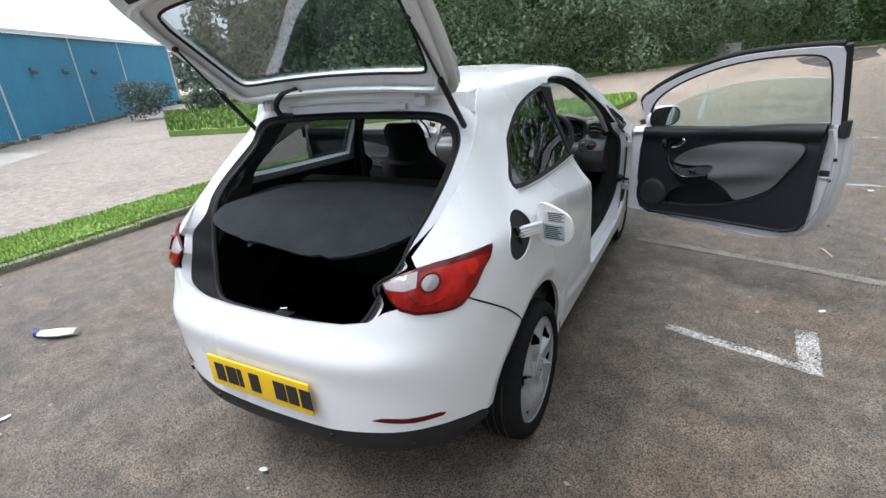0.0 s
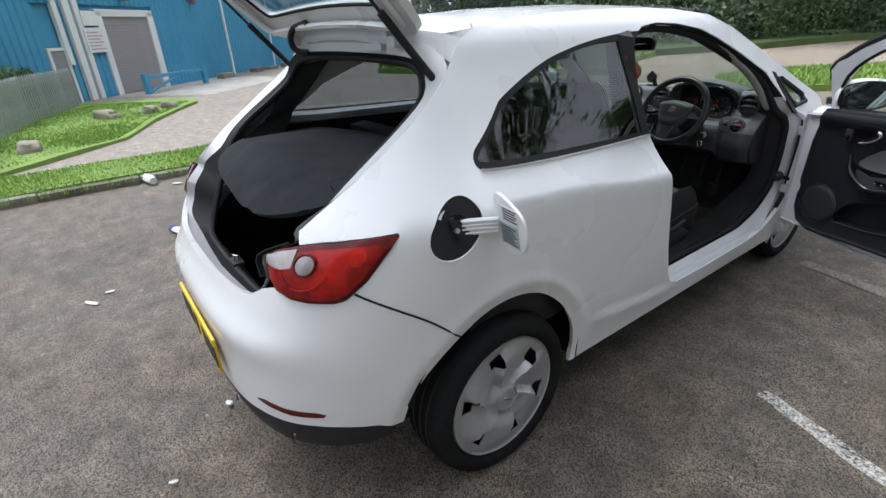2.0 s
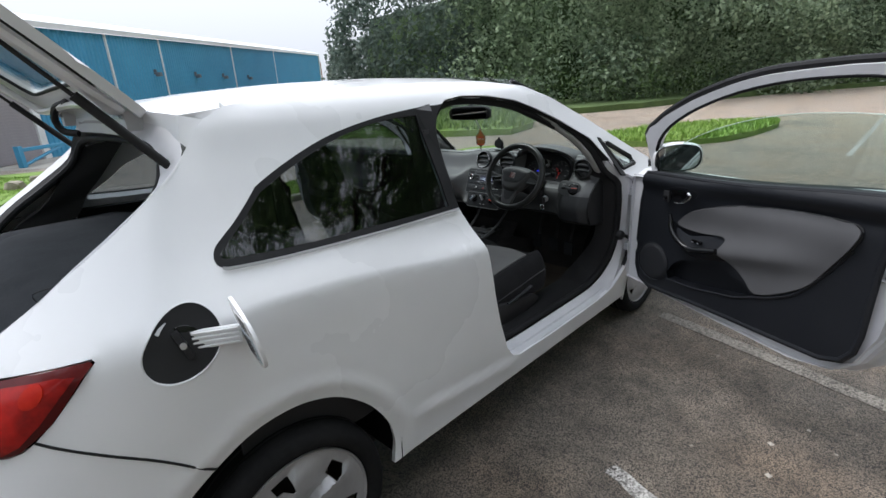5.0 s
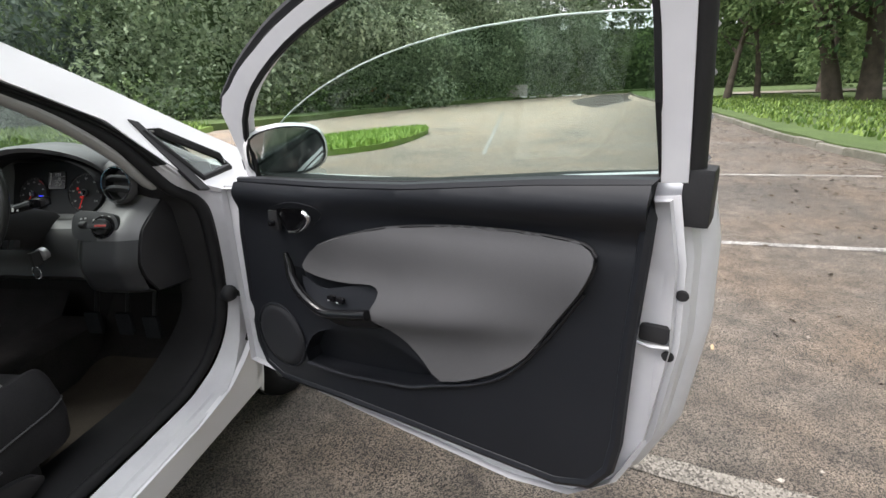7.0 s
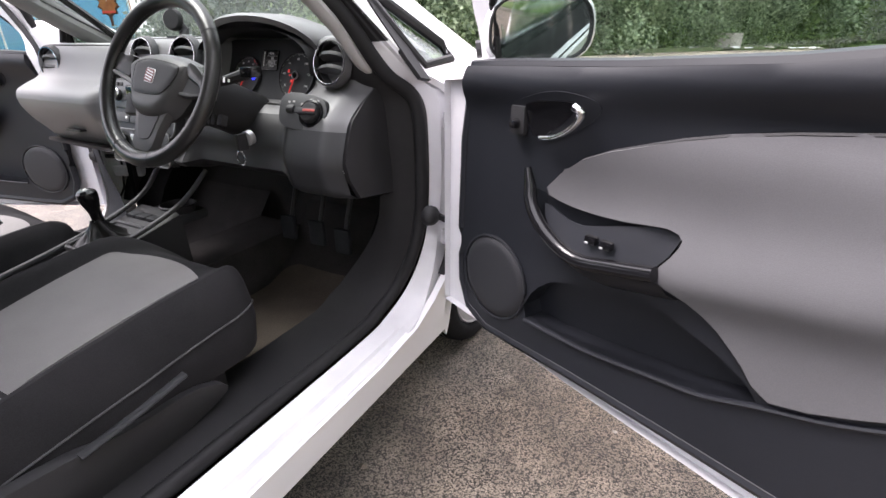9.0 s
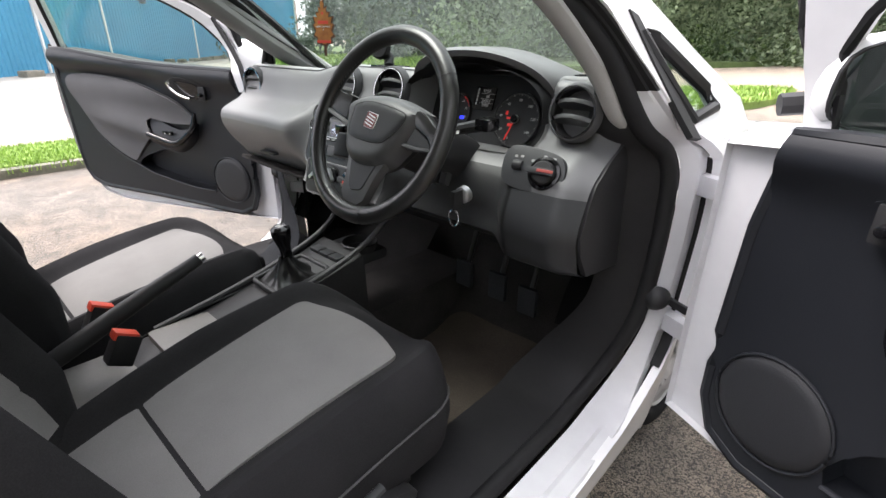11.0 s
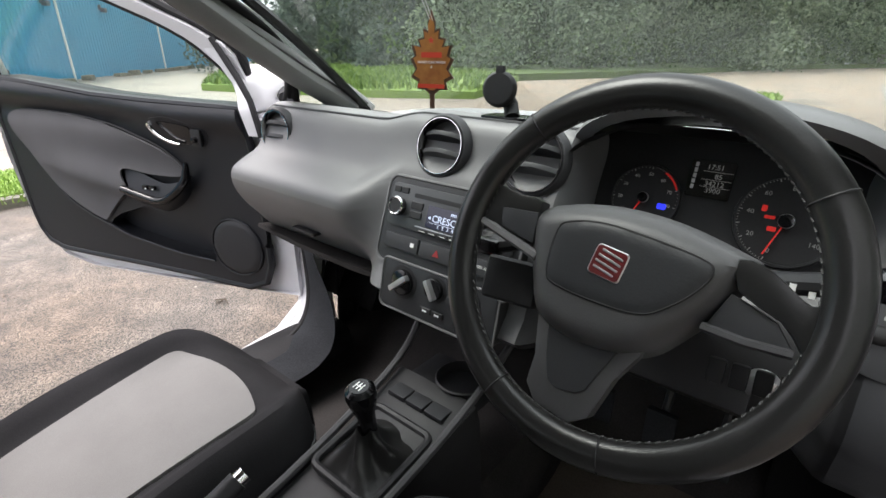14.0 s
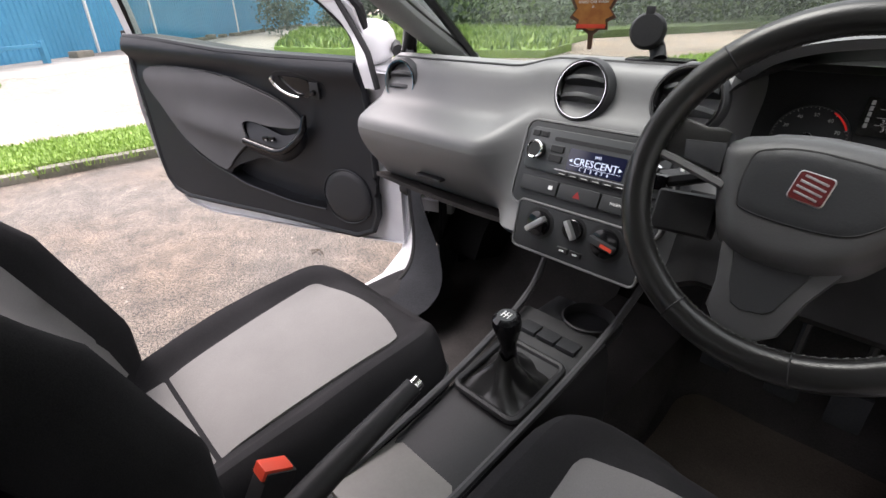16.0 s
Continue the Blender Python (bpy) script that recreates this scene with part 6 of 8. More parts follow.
def door(M, name_label, mirror_it, glass_drop, D):
    def put(bm):
        if mirror_it:
            bm.transform(Matrix.Diagonal((1, -1, 1, 1)))
            bmesh.ops.reverse_faces(bm, faces=bm.faces)
        bm.transform(M)
        return bm

    def shift(pts):
        if not mirror_it:
            return pts
        return [(u + .07 * max(0, min(1, (z - 1.0) / .15)) * max(0, 1 - u / 1.2), z - .055 * max(0, min(1, (z - 1.0) / .3))) for u, z in pts]

    win, frm = shift(WIN), shift(FRAME)
    outer = sheet(SKIN, lambda u, z: (u, .105 - .05 * max(0, (z - .93) / .15) ** 2 - .03 * max(0, (.55 - z) / .2) ** 2 + .012 * math.sin(math.pi * u / 1.3), z), 0.06, (), 0.0, True)
    thicken(outer, 0.012)
    ob = part("door", put(outer), PAINT, car, name_label)
    # the edges of the shell: one pressed rim from outer skin to lining
    rim_o = resample(SKIN, 0.05)
    c = np.array([.7, .72])
    rims = []
    for k, w in ((1.0, .09), (.985, .055), (.965, .045), (.955, .01), (.93, .0), (.925, -.04)):
        rims.append([(float(c[0] + (u - c[0]) * k), float(w - (0 if z < 1.0 else 0)), float(c[1] + (z - c[1]) * k)) for u, z in rim_o])
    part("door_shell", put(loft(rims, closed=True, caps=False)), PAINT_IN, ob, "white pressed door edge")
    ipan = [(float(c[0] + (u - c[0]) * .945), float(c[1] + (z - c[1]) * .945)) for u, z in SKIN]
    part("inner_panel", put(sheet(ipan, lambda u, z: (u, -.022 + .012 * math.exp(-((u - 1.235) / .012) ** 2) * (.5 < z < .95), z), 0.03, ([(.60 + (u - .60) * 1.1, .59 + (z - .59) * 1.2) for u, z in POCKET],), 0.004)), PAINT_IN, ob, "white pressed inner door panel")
    # lining
    def line_f(u, z):
        return (u, -bulge(u, z), z)
    lining = sheet(TRIM, line_f, 0.013, (POCKET,), 0.0, False)
    thicken(lining, 0.02)
    part("door_lining", put(lining), DARK_TRIM, ob, "dark grey moulded door lining")
    part("lining_edge", put(tube(bmesh.new(), [(u, -.048, z) for u, z in resample(TRIM, .08)], .012, 8, True)), DARK_TRIM, ob)
    part("cloth_insert", put(sheet(CLOTH, lambda u, z: (u, -cloth_w(u, z), z), 0.010, (), 0.006)), CLOTH_DOOR, ob, "grey cloth door insert")
    part("cloth_piping", put(tube(bmesh.new(), [(u, -(bulge(u, z) + .004), z) for u, z in CLOTH], .0032, 6, True)), BLACK, ob)
    # pocket behind its opening
    pk = [(u, -.005, z) for u, z in POCKET]
    pf = [(u, -.055, z) for u, z in POCKET]
    well = loft([pf, pk], closed=True, caps=False)
    well.verts.ensure_lookup_table()
    well.faces.new(well.verts[len(pf):])
    part("door_pocket", put(well), DARK_TRIM, ob, "black door pocket")
    lip = spline([(.385, .512), (.53, .521), (.66, .544), (.74, .559), (.812, .588), (.90, .622), (.98, .672), (1.06, .775), (1.12, .872)], 4)
    part("pocket_lip", put(tube(bmesh.new(), [(u, -(bulge(u, z) + .001), z) for u, z in lip], .006, 8, False, 0.7)), DARK_TRIM, ob, "rounded lip of the pocket")
    # armrest with its switch well, pull strip and underside
    part("switch_panel", put(sheet(SWITCH, lambda u, z: (u, -(.066 + .030 * max(0, (.79 - z) / .08)), z), 0.015, (), 0.004)), DARK_TRIM, ob, "black switch panel in the armrest")
    pull = spline([(.396, .838), (.402, .815), (.416, .776), (.464, .734), (.524, .712), (.60, .725), (.662, .739)], 4)
    part("pull_handle", put(tube(bmesh.new(), [(u, -(.088 + .012 * min(1, max(0, (.80 - z) / .05))), z) for u, z in pull], [.006 + .006 * min(1, i / 6) for i in range(len(pull))], 10)), BLACK_GLOSS, ob, "gloss black door pull strip")
    rows_a = [[(u, -(.094 - .004), z - .004) for u, z in pull], [(u + .004, -.092, z - .016) for u, z in pull], [(u + .012, -.080, z - .034) for u, z in pull], [(u + .020, -.056, z - .048) for u, z in pull]]
    under = loft(rows_a, closed=False, caps=False)
    part("armrest_side", put(under), DARK_TRIM, ob, "dark underside of the armrest")
    for du in (0, .028):
        part("window_switch", put(new_box((.535 + du, -.096, .744), (.555 + du, -.084, .757), 0.003)), BLACK_GLOSS, ob, "window switch")
        part("switch_edge", put(new_box((.537 + du, -.098, .745), (.543 + du, -.095, .748), 0.0005, 1)), SILVER, ob)
    # release handle in its bezel
    bez = spline([(.320, .926), (.335, .887), (.381, .874), (.437, .889), (.508, .928), (.521, .954), (.478, .966), (.425, .965), (.36, .947)], 3, True)
    part("handle_bezel", put(sheet(bez, lambda u, z: (u, -(bulge(u, z) + .0015), z), 0.015, (), 0.006)), DARK_TRIM, ob, "handle bezel")
    rec = spline([(.374, .941), (.43, .951), (.478, .953), (.480, .945), (.462, .926), (.415, .893), (.385, .888), (.372, .91)], 2, True)
    part("handle_recess", put(sheet(rec, lambda u, z: (u, -(bulge(u, z) + .0052), z), 0.012, (), 0.003)), BLACK_GLOSS, ob)
    hd = spline([(.412, .890), (.440, .895), (.470, .908), (.493, .926), (.501, .942), (.490, .950)], 4)
    part("release_handle", put(tube(bmesh.new(), [(u, -(bulge(u, z) + .016 + .006 * math.sin(9 * (u - .41))), z) for u, z in hd], [.0055 + .0035 * i / len(hd) for i in range(len(hd))], 12, False, 0.8)), CHROME, ob, "chrome door release handle")
    part("mirror_switch", put(new_box((.336, -.078, .886), (.370, -.066, .936), 0.005)), BLACK, ob, "mirror switch panel")
    part("mirror_knob", put(lathe([(0, .014), (.007, .012), (.009, 0)], 14, Matrix.Translation((.353, -.078, .906)) @ Matrix.Rotation(radians(90), 4, "X"))), BLACK_GLOSS, ob, "mirror adjuster knob")
    # loudspeaker
    part("speaker_grille", put(lathe([(0, .004), (.07, .004), (.084, .002), (.092, -.004)], 36, Matrix.Translation((.288, -.060, .570)) @ Matrix.Rotation(radians(90), 4, "X"))), mat("speaker_mesh", (0.006, 0.0065, 0.009), (0.011, 0.012, 0.015), rough=0.6, scale=300, fine=600, mix_fine=0.5, bump=0.8) if "speaker_mesh" not in bpy.data.materials else bpy.data.materials["speaker_mesh"], ob, "round black loudspeaker grille")
    part("speaker_ring", put(tube(bmesh.new(), [(.288 + .094 * math.cos(a), -.058, .570 + .094 * math.sin(a)) for a in np.linspace(0, 6.283, 33)[:-1]], .003, 6, True)), DARK_TRIM, ob)
    # window frame, seals, glass
    fr = sheet(frm, lambda u, z: (u, -(.012 + lean(z)), z), 0.03, (win,), 0.0, False)
    thicken(fr, 0.035)
    part("window_frame", put(fr), PAINT_IN, ob, "white window frame")
    part("frame_seal", put(tube(bmesh.new(), [(u, -(.006 + lean(z)), z) for u, z in win], .008, 6, True)), SEAL, ob, "black window seal")
    edge_ = spline([(.185, 1.05), (.145, 1.17), (.22, 1.235), (.287, 1.276), (.37, 1.316), (.455, 1.351), (.60, 1.396), (.725, 1.424), (.845, 1.440), (1.04, 1.450), (1.23, 1.450)], 3)
    edge_ = shift(edge_)
    part("weatherstrip", put(tube(bmesh.new(), [(u, -(-.01 + lean(z)), z) for u, z in edge_], .014, 8)), SEAL, ob, "black weatherstrip")
    part("pillar_cap", put(tube(bmesh.new(), [(1.252 - .010 * (z - 1.06) / .38, .012 - lean(z), z) for z in np.linspace(1.06, 1.39 if mirror_it else 1.445, 40)], .019, 10)), BLACK, ob, "black rear edge of the window frame")
    part("corner_cover", put(new_box((1.242, -.015, .992), (1.284, .045, 1.08), 0.008)), BLACK, ob, "black corner cover")
    top = [(u, min(z, z - glass_drop) if z > 1.10 else z) for u, z in win]
    top = [(u, max(z, .985)) for u, z in top]
    if glass_drop:
        top = [p for p in top if p[0] < 1.10]
        k = max(range(len(top)), key=lambda q: top[q][1] + top[q][0])
        top[k + 1:k + 1] = [(1.15, 1.294), (1.190, 1.290), (1.200, 1.19), (1.211, 1.063)]
    part("window_glass", put(sheet(top, lambda u, z: (u, -(.0 + lean(z)), z), 0.05, (), 0.004)), GLASS_SIDE, ob, "green-tinted door glass, a little lowered")
    rim_e = [(u, z) for u, z in top if z > 1.12 and u < 1.2]
    part("glass_edge", put(tube(bmesh.new(), [(u, -(.002 + lean(z)), z) for u, z in rim_e], .0016, 5)), mat("green_glass_edge", (0.55, 0.66, 0.60), rough=0.2) if "green_glass_edge" not in bpy.data.materials else bpy.data.materials["green_glass_edge"], ob, "ground edge of the glass")
    belt = [(.20, .995), (.54, 1.006), (.75, 1.018), (.9, 1.034), (1.03, 1.048), (1.205, 1.062)]
    bs = loft([[(u, -.046, z - .006) for u, z in belt], [(u, -.03, z + .004) for u, z in belt], [(u, .062, z + .003) for u, z in belt], [(u, .085, z - .012) for u, z in belt]], closed=False, caps=False)
    part("belt_seal", put(bs), SEAL, ob, "black seal along the window sill")
    if mirror_it:
        foot = [(.337, 1.182), (.258, 1.103), (.204, 1.03), (.172, .925), (.128, .925), (.158, 1.02), (.203, 1.07), (.272, 1.175)]
        deep = lambda z: -(.036 + .032 * max(0, min(1, (1.06 - z) / .06)))
        part("frame_foot", put(sheet(foot, lambda u, z: (u, deep(z), z), 0.02, (), 0.012)), PAINT_IN, ob, "white foot of the window frame")
        part("foot_seal", put(tube(bmesh.new(), [(u, deep(z) - .002, z) for u, z in ((.272, 1.178), (.203, 1.072), (.158, 1.02), (.128, .925))], .009, 8)), SEAL, ob, "black rubber along the frame")
    # latch, rubber stops
    part("latch", put(prism(rrect(1.205, .797, 1.250, .826, .006), .0, .012, 0.002, 2, Matrix(((1, 0, 0, 0), (0, 0, -1, -.016), (0, 1, 0, 0), (0, 0, 0, 1))))), BLACK, ob, "black door latch")
    part("latch_lip", put(tube(bmesh.new(), [(1.195, -.024, .792), (1.225, -.027, .789), (1.255, -.024, .792)], .004, 6)), PAINT_IN, ob)
    for u_, z_ in ((1.252, .775), (1.262, .885)):
        part("plug", put(lathe([(0, .003), (.008, .0025), (.010, 0)], 12, Matrix.Translation((u_, -.022, z_)) @ Matrix.Rotation(radians(90), 4, "X"))), BLACK, ob)
    # hinges and check strap
    for z in (.55, .86):
        part("hinge", put(new_box((-.06, .02, z - .02), (.07, .05, z + .02), 0.005)), PAINT_IN, ob, "white door hinge")
    part("check_strap", put(new_box((-.07, -.004, .608), (.06, .006, .624), 0.003)), BLACK, ob, "black check strap")
    # mirror: shell outside, glass facing back
    face = Vector((.85, -.53, -.10)).normalized()
    MM = Matrix.Translation((.262, .062, 1.034 if mirror_it else 1.058)) @ face.to_track_quat("Z", "Y").to_matrix().to_4x4()
    oval = spline([(-.100, -.02), (-.092, .038), (-.04, .062), (.03, .066), (.085, .052), (.104, .01), (.094, -.038), (.04, -.062), (-.04, -.060), (-.085, -.048)], 3, True)
    ring_at = lambda k, h: [tuple(MM @ Vector((x * k, y * k, h))) for x, y in oval]
    part("wing_mirror", put(loft([ring_at(.5, -.016), ring_at(.96, -.014), ring_at(1.0, .004), ring_at(1.06, -.004), ring_at(1.06, -.03), ring_at(.98, -.062), ring_at(.78, -.092), ring_at(.42, -.108), ring_at(.05, -.112)], closed=True, caps=True)), PAINT, ob, "white wing mirror")
    part("mirror_bezel", put(loft([ring_at(1.0, .004), ring_at(.98, .008), ring_at(.94, .006), ring_at(.92, -.004)], closed=True, caps=False)), BLACK, ob, "black mirror housing")
    part("mirror_glass", put(loft([ring_at(.95, -.006), ring_at(.94, .001), ring_at(.5, .002), ring_at(.05, .002)], closed=True, caps=True)), MIRROR, ob, "mirror glass")
    part("mirror_arm", put(tube(bmesh.new(), [(.11, .03, 1.02), (.135, .06, 1.025), (.15, .085, 1.03)], .018, 8)), BLACK, ob)
    return ob


A_R = radians(-25.5)
M_R = Matrix(((math.cos(A_R), -math.sin(A_R), 0, .76), (math.sin(A_R), math.cos(A_R), 0, 2.03), (0, 0, 1, 0), (0, 0, 0, 1)))
door(M_R, "white driver's door standing wide open", False, 0.11, None)
A_L = radians(180 + 21)
M_L = Matrix(((math.cos(A_L), -math.sin(A_L), 0, -.69), (math.sin(A_L), math.cos(A_L), 0, 2.06), (0, 0, 1, 0), (0, 0, 0, 1)))
door(M_L, "white passenger door standing open", True, 0.0, None)

# ---- inside the car ----
def span(stops, x):
    """Blends rows of (y, z) between the given stations x."""
    xs = [s[0] for s in stops]
    i = max(0, min(len(xs) - 2, int(np.searchsorted(xs, x)) - 1))
    t = min(1, max(0, (x - xs[i]) / (xs[i + 1] - xs[i])))
    t = t * t * (3 - 2 * t)
    return [(a[0] + (b[0] - a[0]) * t, a[1] + (b[1] - a[1]) * t) for a, b in zip(stops[i][1], stops[i + 1][1])]


PASS = [(2.33, .955), (2.12, 1.000), (1.95, 1.030), (1.905, 1.028), (1.882, 1.010), (1.868, .975), (1.846, .935), (1.80, .912), (1.772, .893), (1.768, .86), (1.785, .82), (1.82, .775), (1.88, .72), (2.05, .69)]
CENT = [(2.36, .965), (2.14, 1.015), (1.965, 1.045), (1.915, 1.046), (1.888, 1.030), (1.872, .99), (1.858, .966), (1.845, .948), (1.827, .91), (1.812, .87), (1.794, .815), (1.782, .78), (1.772, .735), (2.0, .70)]
CLUS = [(2.36, .965), (2.16, 1.02), (2.03, 1.045), (1.99, 1.03), (1.965, 1.00), (1.955, .96), (1.945, .93), (1.925, .905), (1.86, .895), (1.82, .87), (1.80, .83), (1.80, .79), (1.81, .74), (2.0, .70)]
RIGHT_D = [(2.30, .955), (2.12, 1.010), (1.97, 1.046), (1.925, 1.046), (1.90, 1.03), (1.897, .985), (1.882, .945), (1.836, .920), (1.79, .885), (1.772, .85), (1.755, .80), (1.765, .76), (1.80, .71), (2.0, .68)]
STN = [(-.665, [(y + .05, z - .01) for y, z in PASS]), (-.63, PASS), (-.25, PASS), (-.145, CENT), (.155, CENT), (.20, CLUS), (.475, CLUS), (.53, RIGHT_D), (.625, RIGHT_D), (.665, [(y + .03, z - .005) for y, z in RIGHT_D])]
xs = np.concatenate([np.linspace(-.665, -.63, 4), np.linspace(-.6, -.26, 12), np.linspace(-.25, -.145, 9), np.linspace(-.12, .14, 9), np.linspace(.155, .20, 6), np.linspace(.22, .46, 9), np.linspace(.475, .53, 7), np.linspace(.55, .665, 8)])
rows = []
for x in xs:
    p = spline(span(STN, float(x)), 3)
    rows.append([(float(x), y, z) for y, z in p])
top_n = 3 * 3 + 2
for s, prof in ((1, RIGHT_D), (-1, PASS)):
    end = [(y + .035, z - .004) for y, z in prof[1:]] + [(2.06, .30), (2.30, .30)]
    part("dash_end", prism(end[::-1], -.006, .006, 0, 1, Matrix(((0, 0, s, s * .664), (1, 0, 0, 0), (0, 1, 0, 0), (0, 0, 0, 1)))), BLACK, car, "black end panel of the dashboard")
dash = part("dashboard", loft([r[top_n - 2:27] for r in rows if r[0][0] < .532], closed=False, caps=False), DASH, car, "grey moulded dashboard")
part("dash_end_face", loft([r[top_n - 2:27] for r in rows if r[0][0] > .52], closed=False, caps=False), DASH_RIGHT, dash, "grey dashboard face round the end vent, darkened for shade")
# shade under the dash put in as black and dark grey mouldings
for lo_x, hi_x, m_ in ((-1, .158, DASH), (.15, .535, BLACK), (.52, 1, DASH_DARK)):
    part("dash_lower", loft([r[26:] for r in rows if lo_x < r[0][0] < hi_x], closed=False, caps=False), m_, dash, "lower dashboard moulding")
part("dash_top", loft([r[:top_n] for r in rows], closed=False, caps=False), DASH_TOP, dash, "grey dashboard top, paled for windscreen light")
slot_box = new_box((-.026, -.003, -.002), (.026, .003, .002), .001, 1)
slot_me = bpy.data.meshes.new("slot")
slot_box.to_mesh(slot_me)
slot_me.materials.append(BLACK)
for i in range(10):
    shared("demister_slot", slot_me, dash, Matrix.Translation((.523 + .0036 * i, 2.085 - .0105 * i, 1.0215 + .0025 * i)) @ Matrix.Rotation(radians(-14), 4, "X"))
part("dash_seam", tube(bmesh.new(), [(x, span(STN, float(x))[3][0] - .006, span(STN, float(x))[3][1] - .002) for x in np.linspace(-.64, .15, 30)], .0025, 6), DASH_DARK, dash)
bm = loft([[(x, .0 + 1.83 + .02 * math.sin(5 * x), .735), (x, 2.0, .70), (x, 2.28, .60), (x, 2.30, .30)] for x in np.linspace(-.66, .66, 8)], closed=False, caps=False)
bmesh.ops.solidify(bm, geom=bm.faces, thickness=0.01)
part("bulkhead", bm, CARPET, car, "black footwell bulkhead")
part("glovebox_catch", new_box((-.45, 1.795, .778), (-.37, 1.815, .785), 0.003), BLACK, dash, "black slot of the glovebox catch")


def vent(at, r, facing, label):
    m = look(at, Vector(at) - Vector(facing))        # local z looks out of the dash
    ob = part("air_vent", lathe([(r * 1.22, -.008), (r * 1.17, .004), (r * 1.09, .008), (r * 1.02, .006), (r * .97, -.02), (r * .9, -.05), (0, -.05)], 40, m), DASH_LOW, dash, label)
    part("vent_well", lathe([(r * .965, -.004), (r * .96, -.03), (0, -.04)], 32, m), BLACK, ob)
    part("vent_ring", lathe([(r * 1.022, .007), (r * 1.015, .0105), (r * .994, .0105), (r * .980, .006), (r * .978, -.002)], 44, m), CHROME, ob, "thin chrome vent ring")
    for h, tilt in ((r * .33, 24), (-r * .30, 24)):
        w = math.sqrt(max(0, r * r * .92 - h * h))
        prof = [(-w, -.012), (w, -.012), (w * .94, .006), (w * .5, .014), (0, .017), (-w * .5, .014), (-w * .94, .006)]
        bm = prism([(a, b) for a, b in prof], -.004, .004, 0.002)
        part("vent_blade", bm_t(bm, m @ Matrix.Translation((0, h, -.004)) @ Matrix.Rotation(radians(90 - tilt), 4, "X")), DASH_DARK, ob, "curved dark vent blade")
    return ob


def bm_t(bm, m):
    bm.transform(m)
    return bm


vent((.590, 1.868, .993), .0435, (-.06, -1, .20), "round vent with satin ring at the driver's side")
vent((-.572, 1.868, .972), .047, (.10, -1, .10), "round vent with satin ring at the passenger's side")
vent((.108, 1.862, 1.000), .047, (.04, -1, .28), "round vent with satin ring above the radio")
vent((-.072, 1.866, .998), .047, (.0, -1, .28), "round vent with satin ring above the radio")
# demister slots
for s in (1, -1):
    outl = [(.44, 2.02), (.52, 1.985), (.565, 1.955), (.575, 2.0), (.54, 2.03)] if s > 0 else [(-.44, 2.10), (-.60, 2.03), (-.59, 2.06), (-.46, 2.12)]
    zf = lambda x, y: float(np.interp(-y, [-2.3, -2.12, -1.97, -1.92], [.955, 1.010, 1.046, 1.046])) if x > 0 else float(np.interp(-y, [-2.33, -2.12, -1.95], [.955, 1.0, 1.03]))
    ob = part("demister_vent", sheet(outl, lambda x, y: (x, y, zf(x, y) + .003), 0.02, (), 0.004), DASH, dash, "demister vent")
    if s > 0:
        for i in range(6):
            t = i / 6
            a, b = Vector((.468 + .085 * t, 2.012 - .05 * t, 0)), Vector((.505 + .06 * t, 2.028 - .025 * t, 0))
            part("slot", bm_t(new_box((0, -.0035, 0), ((b - a).length, .0035, .004), 0, 1), Matrix.Translation((a.x, a.y, zf(a.x, a.y) + .002)) @ Matrix.Rotation(math.atan2((b - a).y, (b - a).x), 4, "Z")), BLACK, ob)

# centre panel: radio, buttons, heater knobs
CP = Matrix.Translation((.0, 1.790, .88)) @ Matrix.Rotation(radians(90 - 20), 4, "X")   # local x right, y up the face, z towards the seats
panel = part("centre_panel", prism(rrect(-.138, -.075, .138, .072, .018), -.03, .004, 0.003, 2, CP), DASH_DARK, dash, "dark centre panel with radio")
part("panel_edge", tube(bmesh.new(), [tuple(CP @ Vector((x, y, .003))) for x, y in rrect(-.140, -.077, .140, .074, .019)], .0025, 6, True), DASH, dash)
radio = part("radio", prism(rrect(-.128, -.012, .128, .062, .010), .003, .008, 0.002, 2, CP), mat("radio_plastic", (0.030, 0.033, 0.036), (0.042, 0.045, 0.048), rough=0.4, scale=5, fine=400, bump=0.1), dash, "dark grey car radio")
part("disc_slot", prism(rrect(-.075, .043, .098, .050, .003), .007, .0085, 0, 1, CP), BLACK, radio)
part("display", prism(rrect(-.040, .000, .062, .036, .003), .007, .009, 0, 1, CP), mat("blue_display", (0.008, 0.010, 0.030), rough=0.1), radio, "dark blue radio display")
GLOW = mat("lit_white", (0.40, 0.46, 0.60), emit=0.32)
for txt, sz, x, y in (("CRESCENT", .0165, .012, .016), ("FM1", .007, .014, .0285), ("1   2   3   4   5   6", .0075, .012, .0045)):
    part("display_text", text_bm(txt, sz, CP @ Matrix.Translation((x, y, .0095))), GLOW, radio, "lit display letters", smooth=False)
part("display_rule", new_box((-.034, .0085, .0092), (.058, .0091, .0096), 0, 1, CP), GLOW, radio)
for x, w, tx in ((-.034, -1, 0), (.056, 1, 0)):
    part("display_arrow", prism([(x - w * .003, .013), (x + w * .003, .016), (x - w * .003, .019)], .009, .0096, 0, 1, CP), GLOW, radio)
for x in (-.104, .108):
    k = part("volume_knob", lathe([(.0155, .006), (.0155, .016), (.0135, .020), (0, .020)], 28, CP @ Matrix.Translation((x, .022, 0))), BLACK, radio, "black knob with silver ring")
    part("knob_ring", lathe([(.0155, .016), (.0165, .019), (.0145, .0215), (.0125, .0205)], 28, CP @ Matrix.Translation((x, .022, 0))), CHROME, radio)
